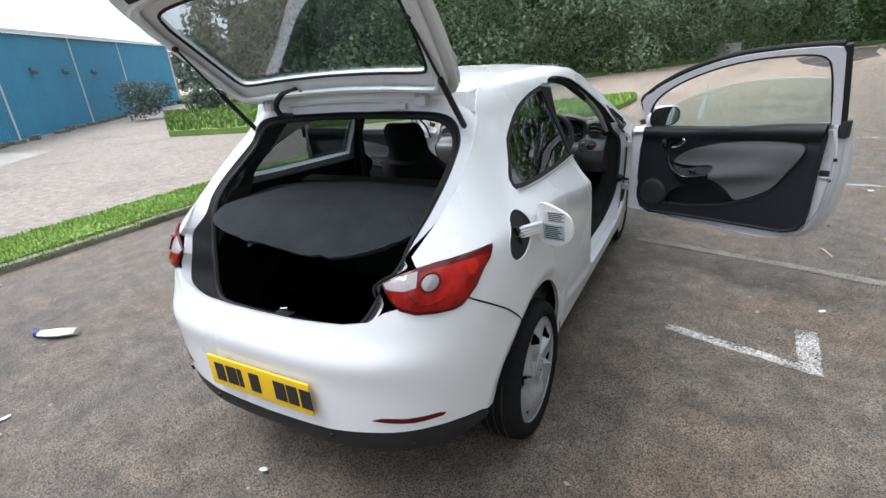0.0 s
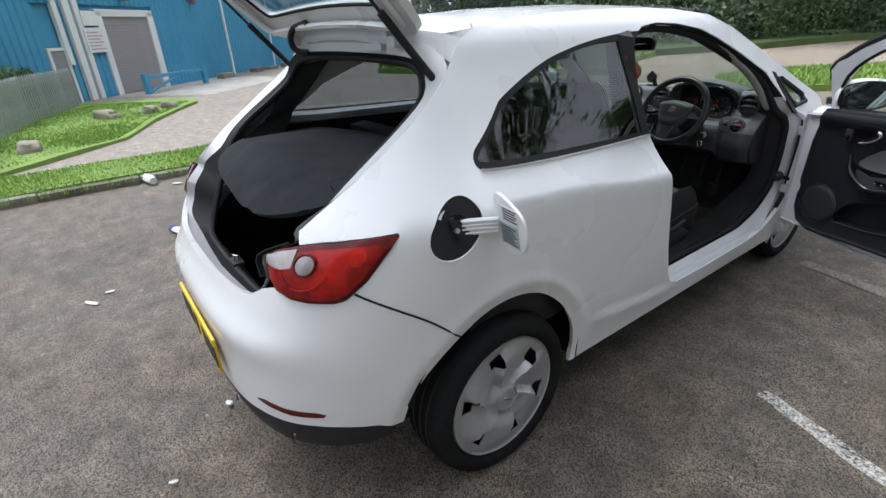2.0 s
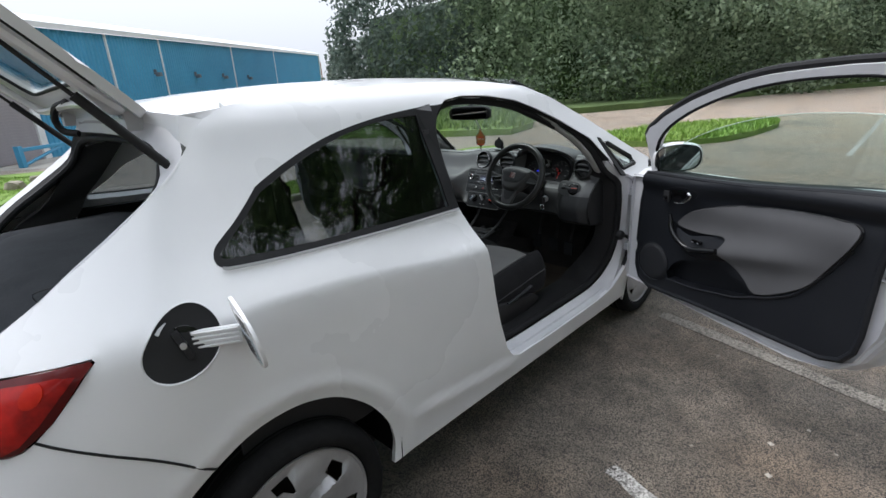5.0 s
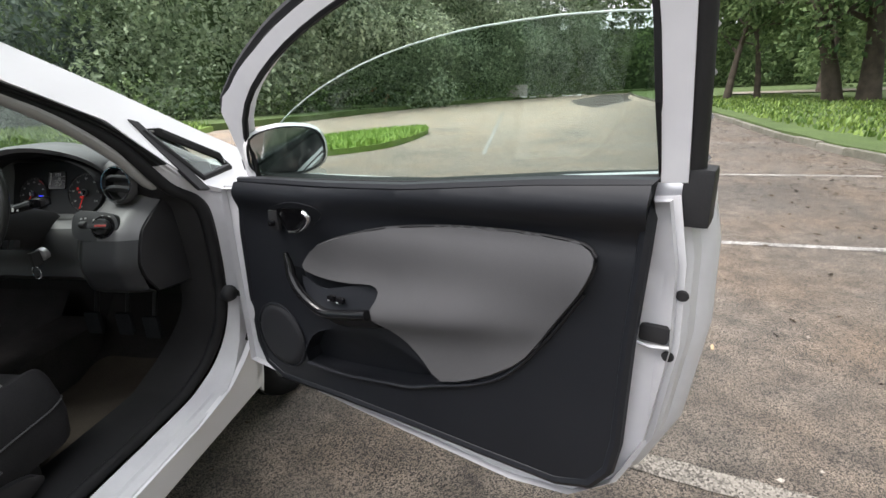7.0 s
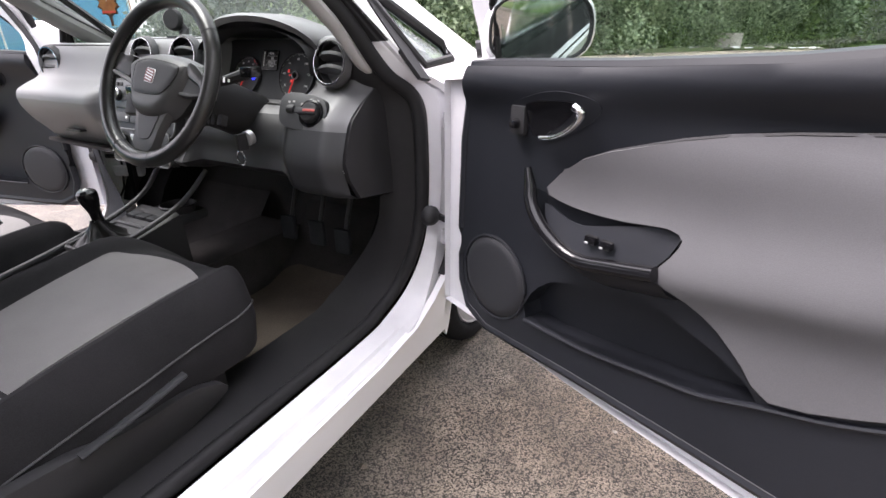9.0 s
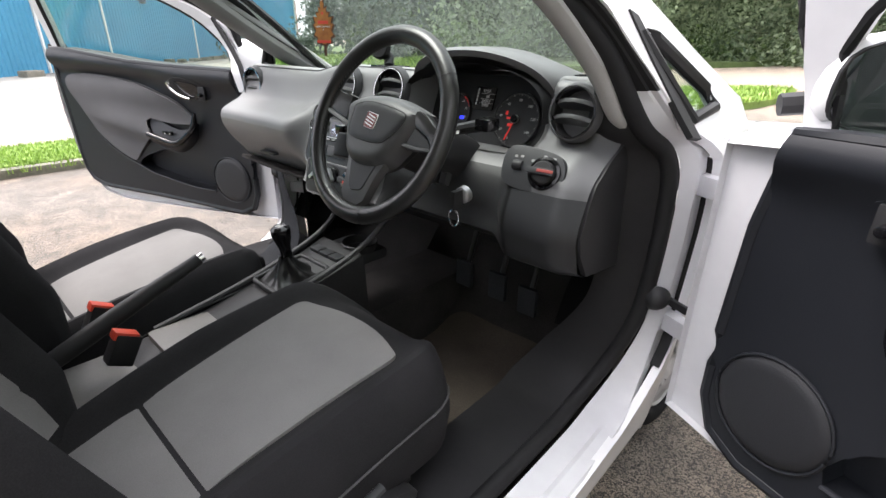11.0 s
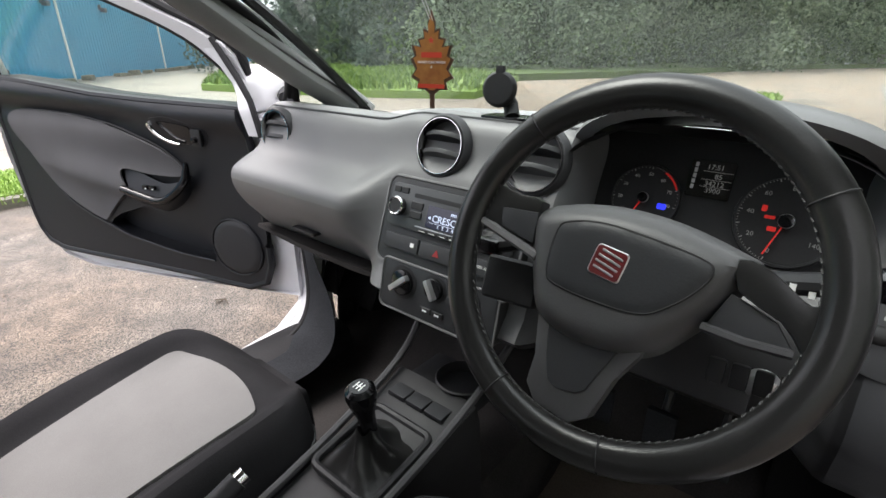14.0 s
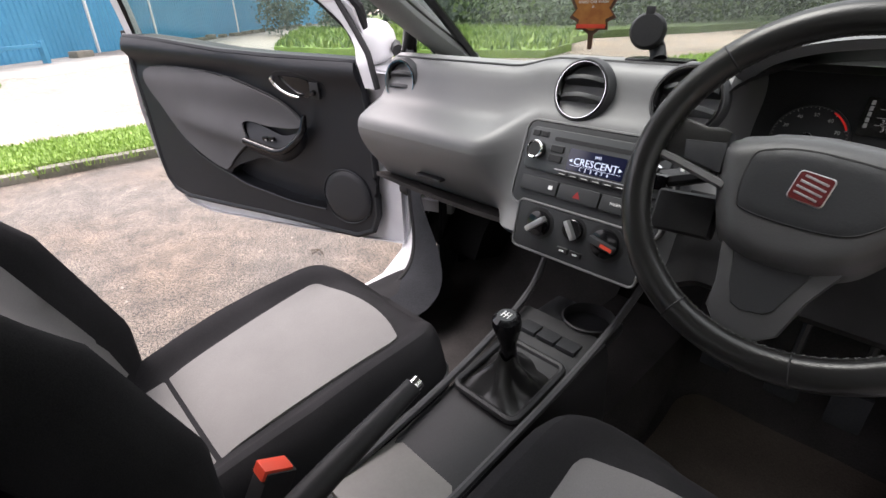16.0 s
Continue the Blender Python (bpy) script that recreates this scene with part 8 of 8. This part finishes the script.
brake = part("handbrake", tube(bmesh.new(), spline(hb, 4), [.017 + .003 * math.sin(i * .3) for i in range(17)], 14, False, 0.9), BLACK, car, "black handbrake lever, pulled up")
part("brake_button", tube(bmesh.new(), [(-.004, 1.396, .674), (-.003, 1.408, .679)], .010, 12), CHROME, brake, "chrome handbrake button")


# seats
def seat(cx, s, label, rake=0.0, drop=0.0):
    """One front seat about its middle cx; s is +1 where its outer side lies towards +x."""
    def cushion(x, y):
        dx = min(1.0, abs(x) / .235)
        t = (y - 1.05) / .60
        z = .505 - drop + .088 * t + .020 * math.sin(math.pi * min(1, max(0, t))) + .034 * math.exp(-((dx - .80) / .15) ** 2) * min(1, max(0, (1.06 - t) / .25)) - .004 * (1 - dx ** 2)
        if t > .84:
            z -= 2.4 * (t - .84) ** 2
        return z
    sec = []
    for t in np.linspace(0, 1, 30):
        y = 1.05 + .60 * t
        w = (.200 + .040 * min(1, t / .45) ** .7) * (1 - .58 * max(0, (t - .76) / .24) ** 2.6)
        row = []
        for k in np.linspace(-1, 1, 33):
            row.append((cx + w * k, y, cushion(.235 * k, y) - .045 * abs(k) ** 16))
        row = [(cx - w * 1.0, y, .43), (cx - w * 1.05, y, row[0][2] - .045)] + row + [(cx + w * 1.05, y, row[-1][2] - .045), (cx + w * 1.0, y, .43)]
        sec.append(row)
    sec.append([(x * .97 + cx * .03, y + .014, min(z, .51)) for x, y, z in sec[-1]])
    ob = part("seat", loft(sec, closed=True, caps=True), CLOTH_BLACK, car, label)
    padp = [(-.126, 1.19), (-.137, 1.36)] + spline([(-.147, 1.505), (-.143, 1.522), (-.128, 1.535), (-.07, 1.555), (0, 1.563), (.07, 1.555), (.128, 1.535), (.143, 1.522), (.147, 1.505)], 3) + [(.137, 1.36), (.126, 1.19)]
    part("seat_panel", sheet(padp, lambda x, y: (cx + x, y, cushion(x, y) + .005 - .004 * math.exp(-((y - 1.19) / .02) ** 2)), 0.03, (), 0.006), CLOTH_GREY, ob, "grey cloth seat panel")
    part("seat_panel", sheet([(-.118, 1.07 - rake), (-.126, 1.182), (.126, 1.182), (.118, 1.07 - rake)], lambda x, y: (cx + x, y, cushion(x, y) + .005 - .004 * math.exp(-((y - 1.182) / .02) ** 2)), 0.03, (), 0.006), CLOTH_GREY, ob, "grey cloth seat panel")
    for k in (-1, 1):
        line = [(cx + k * 1.03 * (.200 + .040 * min(1, t / .45) ** .7) * (1 - .58 * max(0, (t - .76) / .24) ** 2.6), 1.05 + .60 * t, cushion(.235, 1.05 + .60 * t) - .060) for t in np.linspace(.05, .97, 30)]
        part("seat_piping", tube(bmesh.new(), line, .0022, 5), mat("grey_piping", (0.05, 0.05, 0.052), rough=0.9) if "grey_piping" not in bpy.data.materials else bpy.data.materials["grey_piping"], ob)
    # backrest with bolsters
    def back(x, h):
        dx = min(1.0, abs(x) / .24)
        k = max(0, min(1, (dx - .48) / .34))
        up = min(1, .55 + h * 5) * max(0, min(1, (.44 - h) / .16))
        return 1.125 - rake - .40 * h + .04 * max(0, h - .3) - .018 * (1 - dx) + .085 * k * k * (3 - 2 * k) * up - .05 * dx ** 14 * up
    bs = []
    for h in np.linspace(0, .62, 32):
        w = .235 if h < .32 else .235 - .105 * min(1, (h - .32) / .13) ** 1.4
        if h > .56:
            w *= 1 - .35 * ((h - .56) / .06) ** 2
        z = .53 + h * 1.07
        row = [(cx + w * k, back(.24 * k, h), z) for k in np.linspace(-1, 1, 33)]
        row += [(cx + w * 1.04 * k, back(0, h) - .03 - .075 * (1 - k * k) * (1 if h < .4 else .5), z) for k in np.linspace(1, -1, 11)]
        bs.append(row)
    part("backrest", loft(bs, closed=True, caps=True), CLOTH_BLACK, ob, "black cloth backrest with built-in headrest")
    part("back_panel", sheet([(-.15, .02), (.15, .02), (.145, .28), (.10, .39), (-.10, .39), (-.145, .28)], lambda x, h: (cx + x, back(x, h) + .005, .53 + h * 1.07), 0.03, (), 0.006, True), CLOTH_GREY, ob, "grey cloth back panel")
    # plastic side shield, slide rail, lever
    xo = cx + s * .248
    part("side_shield", prism(spline([(1.06, .38), (1.06, .47), (1.15, .475), (1.28, .455), (1.38, .45), (1.44, .43), (1.46, .40), (1.36, .375), (1.2, .365)], 3, True), -.012, .012, 0.004, 2, Matrix(((0, 0, s, xo), (1, 0, 0, 0), (0, 1, 0, 0), (0, 0, 0, 1)))), BLACK, ob, "black seat side shield")
    part("seat_lever", tube(bmesh.new(), [(xo + s * .018, 1.20, .47), (xo + s * .022, 1.30, .485), (xo + s * .022, 1.38, .50)], .009, 8, False, .6), DASH_DARK, ob, "seat height lever")
    for k in (-1, 1):
        part("seat_rail", new_box((cx + k * .19 - .02, 1.02, .26), (cx + k * .19 + .02, 1.60, .31), 0.004), BLACK, ob, "black seat rail")
        part("seat_support", new_box((cx + k * .19 - .015, 1.08, .30), (cx + k * .19 + .015, 1.50, .45), 0.01), BLACK, ob)
    bk = part("belt_buckle", new_box((-.016, -.022, -.03), (.016, .022, .03), 0.005, 2, Matrix.Translation((cx - s * .268, 1.21, .575)) @ Matrix.Rotation(radians(-30), 4, "X")), BLACK, ob, "seat belt buckle")
    part("buckle_button", new_box((-.013, -.026, .018), (.013, .016, .034), 0.003, 2, Matrix.Translation((cx - s * .268, 1.21, .575)) @ Matrix.Rotation(radians(-30), 4, "X")), RED_PLASTIC, ob, "orange-red buckle button")
    return ob


seat(.335, 1, "black and grey cloth driver's seat", .055)
seat(-.350, -1, "black and grey cloth passenger seat", 0.0, .016)
# rear bench
bm = loft([[(x, .25, .42), (x, .22, .99), (x, .30, 1.0), (x, .42, .62), (x, .80, .56), (x, .86, .52), (x, .86, .30)] for x in np.linspace(-.60, .60, 12)], closed=True, caps=True)
part("rear_seat", bm, CLOTH_BLACK, car, "black cloth rear bench")

# floor, tunnel, sills, pillars
fl = bmesh.new()
for x0, x1 in ((-.70, -.10), (.10, .70)):
    merge(fl, loft([[(x, .86, .27), (x, 1.95, .265), (x, 2.12, .33), (x, 2.26, .50)] for x in np.linspace(x0, x1, 6)], closed=False, caps=False))
part("cabin_floor", fl, CARPET, car, "black carpeted floor")
part("floor_mat", sheet(rrect(.145, 1.50, .62, 2.08, .05), lambda x, y: (x, y, .283 + .008 * noise.noise((x * 7, y * 7, 0)) + max(0, y - 1.97) * .4), 0.05, (), 0.008), MAT_BROWN, car, "dirty brown floor mat")
part("tunnel", loft([[(-.13, y, .24), (-.10, y, .42), (.10, y, .42), (.13, y, .24)] for y in (.5, 1.2, 2.2)], closed=False, caps=False), CARPET, car, "black carpeted tunnel")
for i, (x, z) in enumerate(((.42, .47), (.32, .48), (.20, .48))):
    pd = part("pedal", new_box((x - .028, 2.04, z - .04), (x + .028, 2.055, z + .04), 0.006), LIN, car, "black rubber pedal")
    part("pedal_arm", tube(bmesh.new(), [(x, 2.055, z), (x, 2.12, z + .18), (x, 2.14, .75)], .008, 8), BLACK, pd)


def toward(u, z, d):
    """A doorway point moved d towards the opening's middle."""
    c = Vector((1.40, .86))
    p = Vector((u, z))
    v = c - p
    e = Vector((v.x / .62, v.y / .53))
    return tuple(p + e.normalized() * d)


for s in (1, -1):
    dwl = resample(spline(DOORWAY if s > 0 else DOORWAY_L, 4, True), .02)
    m = (lambda b: b) if s > 0 else mirrored

    def loop(d, inn_, hi=.5):
        out = []
        for u, z in dwl:
            up = max(0, min(1, (z - .97) / .12))
            low = max(0, min(1, (.55 - z) / .2))
            front = max(0, min(1, (u - 1.86) / .14)) * (1 - up) * (1 - .6 * low)
            flat_d = .01 + 1.02 * (max(.03, min(inn_, .10)) - .03) + .2 * max(0, inn_ - .10) if inn_ > .003 else -.05
            a, b = toward(u, z, (d * (1 - (.45 if s > 0 else .9) * up) + .006 * up) * (1 - front) + flat_d * front)
            x = skin(u, z)[0] - max(inn_, .03 * front) * (1 + .65 * low - .05 * front) * (1 - (1 - hi) * up)
            out.append((x, a, b))
        # the pressing runs smoothly round the foot of the windscreen pillar
        out = np.array(out)
        for _ in range(10):
            w = min(1, inn_ / .05) * np.clip((out[:, 1] - 1.55) / .2, 0, 1)[:, None] * np.clip((out[:, 2] - .42) / .1, 0, 1)[:, None]
            out = out + w * .5 * ((np.roll(out, 1, 0) + np.roll(out, -1, 0)) / 2 - out)
        return [tuple(float(c) for c in p) for p in out]
    rows_ = [loop(-.002, .002), loop(.006, .006), loop(.008, .022), loop(.015, .026), loop(.017, .048), loop(.023, .053)]
    for high in (False, True):
        bm = loft(rows_, closed=True, caps=False)
        bmesh.ops.delete(bm, geom=[q for q in bm.faces if (q.calc_center_median().z > 1.035) != high], context="FACES")
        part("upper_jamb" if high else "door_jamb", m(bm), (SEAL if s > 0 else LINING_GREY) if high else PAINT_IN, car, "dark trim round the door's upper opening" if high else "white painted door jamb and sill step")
    part("jamb_seal", m(tube(bmesh.new(), loop(.029, .068), .017 if s > 0 else .010, 10, True)), SEAL, car, "black rubber seal of the doorway")
    rows_ = [loop(.036, .074), loop(.050, .11), loop(.030, .17, .32)]
    bm = loft(rows_, closed=True, caps=False)
    if s < 0:
        bmesh.ops.delete(bm, geom=[q for q in bm.faces if q.calc_center_median().z > 1.04 and q.calc_center_median().y > 1.35], context="FACES")
    part("jamb_trim", m(bm), SEAL if s > 0 else LIN, car, "black sill and pillar trim")
    # the gap ahead of the hinge post, and the channel behind the small window
    gap = [(2.04, .44), (2.07, .48), (2.088, .56), (2.09, .65), (2.088, .80), (2.072, .91)]
    # the gap's wall is coloured black for the shade and sealer in it
    part("hinge_gap", m(loft([[(skin(u, z)[0] - .004, u, z) for u, z in gap], [(skin(u, z)[0] - .05, u + .004, z) for u, z in gap]], closed=False, caps=False)), BLACK, car, "black wall in the gap by the hinge post, for its shade")
    chan = [(1.975, .958), (1.95, 1.03), (1.925, 1.09), (1.893, 1.15), (1.866, 1.158), (1.888, 1.10), (1.915, 1.03), (1.938, .965)]
    if s > 0:
        part("glass_channel", m(sheet(chan, lambda u, z: skin(u, z, .004), 0.03, (), 0.010)), BLACK, car, "black rubber strip behind the small window")
    # A-pillar lining and screen rail
    ap = spline([(.645, 2.15, 1.0), (.615, 1.95, 1.10), (.58, 1.75, 1.215), (.535, 1.55, 1.325), (.485, 1.40, 1.385), (.44, 1.2, 1.42)], 4)
    part("pillar_lining", m(tube(bmesh.new(), ap, [(.026 if s > 0 else .034) - .004 * i / len(ap) for i in range(len(ap))], 10, False, 0.8)), LINING_GREY if s < 0 else mat("pale_pillar_lining", (0.27, 0.265, 0.255), (0.33, 0.325, 0.315), rough=0.8, scale=6, fine=400, bump=0.2) if "pale_pillar_lining" not in bpy.data.materials else bpy.data.materials["pale_pillar_lining"], car, "grey windscreen pillar lining")
    if s > 0:
        ap2 = spline([(.668, 1.93, .965), (.661, 1.88, .995), (.642, 1.83, 1.065), (.612, 1.73, 1.155), (.582, 1.62, 1.225), (.545, 1.46, 1.315), (.50, 1.28, 1.375)], 4)
        part("pillar_lining", m(tube(bmesh.new(), ap2, [.014 + .004 * min(1, i / 8) for i in range(len(ap2))], 10, False, .8)), bpy.data.materials["pale_pillar_lining"], car, "pale grey pillar lining")
    else:
        outer_ = spline([(.655, 2.04, 1.115), (.650, 1.99, 1.150), (.618, 1.83, 1.235), (.575, 1.62, 1.315), (.52, 1.40, 1.385)], 5)
        inner_ = spline([(.640, 2.22, 1.005), (.610, 2.04, 1.085), (.580, 1.85, 1.185), (.535, 1.62, 1.30), (.47, 1.38, 1.385)], 5)
        bm = loft([outer_, [tuple((Vector(a) + Vector(b)) / 2 + Vector((-.014, 0, -.004))) for a, b in zip(outer_, inner_)], inner_], closed=False, caps=False)
        bmesh.ops.solidify(bm, geom=bm.faces, thickness=0.012)
        part("pillar_lining", m(bm), LINING_GREY, car, "dark grey windscreen pillar lining")
        part("divider", m(tube(bmesh.new(), [(.685, 2.00, .955), (.683, 1.995, 1.03), (.672, 1.985, 1.12)], .016, 8)), BLACK, car, "black upright behind the small window")
        part("sill_trim", m(loft([[(.56, y, .30), (.575, y, .355), (.60, y, .372 - .004 * (y > 1.95)), (.69, y, .380), (.715, y, .366), (.72, y, .33)] for y in np.linspace(1.0, 2.03, 12)], closed=False, caps=False)), BLACK, car, "black plastic sill trim")
    part("strap_mount", m(lathe([(0, .022), (.012, .020), (.020, .012), (.025, .004), (.028, 0), (.024, -.01)], 18, Matrix.Translation((.752, 2.006, .622)) @ Matrix.Rotation(radians(36), 4, "Z") @ Matrix.Rotation(radians(90), 4, "X"))), BLACK, car, "round black rubber grommet of the check strap")
    part("hinge_pillar_panel", m(loft([[(.66, 2.06, z), (.655, 2.20, z), (.60, 2.30, z)] for z in (.28, .5, .7, .95)], closed=False, caps=False)), LIN, car, "black kick panel")
    bp = [[(.60, .78, 1.36), (.53, .70, 1.38), (.52, .84, 1.40)], [(.66, .77, 1.10), (.60, .70, 1.10), (.62, .80, 1.10)], [(.70, .80, .80), (.64, .70, .80), (.66, .86, .80)], [(.71, .90, .45), (.64, .74, .45), (.66, .96, .45)], [(.71, .98, .30), (.64, .76, .30), (.66, 1.02, .30)]]
    part("pillar_cover", m(loft(bp, closed=True, caps=True)), BLACK, car, "dark centre pillar cover")
    qt = sheet([(-.1, .45), (.80, .45), (.80, 1.0), (-.1, 1.03)], lambda y, z: (skin(y, z)[0] - .07, y, z), 0.08, (), 0.01)
    part("rear_side_trim", m(qt), BLACK, car, "dark rear side trim")
    part("belt_webbing", m(new_box((.585, .735, .62), (.600, .78, 1.30), 0.002)), mat("belt_cloth", (0.03, 0.03, 0.032), rough=0.9) if "belt_cloth" not in bpy.data.materials else bpy.data.materials["belt_cloth"], car, "seat belt webbing")

# sun visors and inner mirror
for s in (1, -1):
    part("sun_visor", new_box((s * .33 - .16, 1.36, 1.405), (s * .33 + .16, 1.50, 1.418), 0.005, 2, Matrix.Identity(4)), bpy.data.materials["grey_headliner"], car, "grey sun visor")
mir = part("rear_view_mirror", prism(spline([(-.115, -.022), (-.105, .026), (0, .034), (.105, .026), (.115, -.022), (.09, -.034), (0, -.036), (-.09, -.034)], 3, True), -.012, .014, 0.006, 2, Matrix.Translation((.06, 1.60, 1.295)) @ Matrix.Rotation(radians(18), 4, "Z") @ Matrix.Rotation(radians(95), 4, "X")), BLACK, car, "black rear-view mirror")
part("mirror_glass", prism(rrect(-.10, -.028, .10, .028, .015), .0142, .0152, 0, 1, Matrix.Translation((.06, 1.60, 1.295)) @ Matrix.Rotation(radians(18), 4, "Z") @ Matrix.Rotation(radians(95), 4, "X")), MIRROR, mir)
part("mirror_stem", tube(bmesh.new(), [(.05, 1.61, 1.30), (.02, 1.66, 1.345), (.0, 1.68, 1.385)], .012, 8), BLACK, mir)

# the leaf-shaped air freshener on its string, and the phone mount
leaf_half = [(.006, .050), (.005, .040), (.013, .043), (.012, .032), (.022, .030), (.018, .020), (.032, .022), (.027, .008), (.034, .004), (.026, -.010), (.034, -.020), (.022, -.026), (.024, -.036), (.012, -.036), (.004, -.042), (.003, -.062)]
leaf_pts = [(0, .066)] + leaf_half + [(-x, y) for x, y in leaf_half[::-1]]
LM = Matrix.Translation((-.010, 1.768, 1.136)) @ Matrix.Rotation(radians(12), 4, "Z") @ Matrix.Rotation(radians(90), 4, "X")
fresh = thing("air_freshener", "orange and brown leaf-shaped card air freshener on a string", "air freshener", at=(-.010, 1.768, 1.136))
part("card", prism(leaf_pts, -.0012, .0008, 0, 1, LM), mat("brown_card", (0.05, 0.022, 0.010), (0.09, 0.04, 0.018), rough=0.7, scale=30, fine=200), fresh, "dark brown card edge")
part("leaf_print", prism([(x * .86, y * .90 + .001) for x, y in leaf_pts if y > -.055], .0008, .0014, 0, 1, LM), mat("orange_leaf_print", (0.26, 0.085, 0.014), (0.46, 0.20, 0.045), rough=0.6, scale=45, fine=160), fresh, "mottled orange leaf print")
part("star", prism([(.005 * (1 if i % 2 == 0 else .42) * math.sin(i * math.pi / 5), .028 + .005 * (1 if i % 2 == 0 else .42) * math.cos(i * math.pi / 5)) for i in range(10)], .0014, .0018, 0, 1, LM), RED_PLASTIC, fresh, "small red star")
part("bar", new_box((-.016, .006, .0014), (.016, .013, .0018), 0, 1, LM), RED_PLASTIC, fresh)
part("print", text_bm("HAND CAR WASH", .0052, LM @ Matrix.Translation((0, .000, .0016))), WHITE_INK, fresh, smooth=False)
part("print", text_bm("&", .0045, LM @ Matrix.Translation((0, -.006, .0016))), WHITE_INK, fresh, smooth=False)
part("bar", new_box((-.022, -.034, .0014), (.020, -.0285, .0018), 0, 1, LM), RED_PLASTIC, fresh)
for d in (-.002, .002):
    part("string", tube(bmesh.new(), [(-.010 + d, 1.768, 1.188), (-.004 + d * 2, 1.72, 1.25), (.02, 1.64, 1.30)], .0007, 5), WHITE_INK, fresh, "pale string")
phone = thing("phone_mount", "round black magnetic phone mount on the dashboard", "phone mount", at=(.02, 1.93, 1.045))
PM = Matrix.Translation((.0, 1.925, 1.092)) @ Matrix.Rotation(radians(15), 4, "Z") @ Matrix.Rotation(radians(80), 4, "X")
part("disc", lathe([(0, .007), (.024, .006), (.028, .002), (.029, -.006), (.022, -.016), (0, -.02)], 32, PM), BLACK, phone, "round black disc")
part("clip", new_box((-.007, .022, -.006), (.007, .036, .006), 0.003, 2, PM), BLACK, phone)
part("stem", tube(bmesh.new(), [(.003, 1.935, 1.088), (.012, 1.945, 1.065), (.022, 1.935, 1.048)], .013, 10), BLACK, phone)
part("foot", new_box((-.028, 1.915, 1.044), (.074, 1.960, 1.050), 0.003), BLACK_GLOSS, phone, "flat gloss black foot")
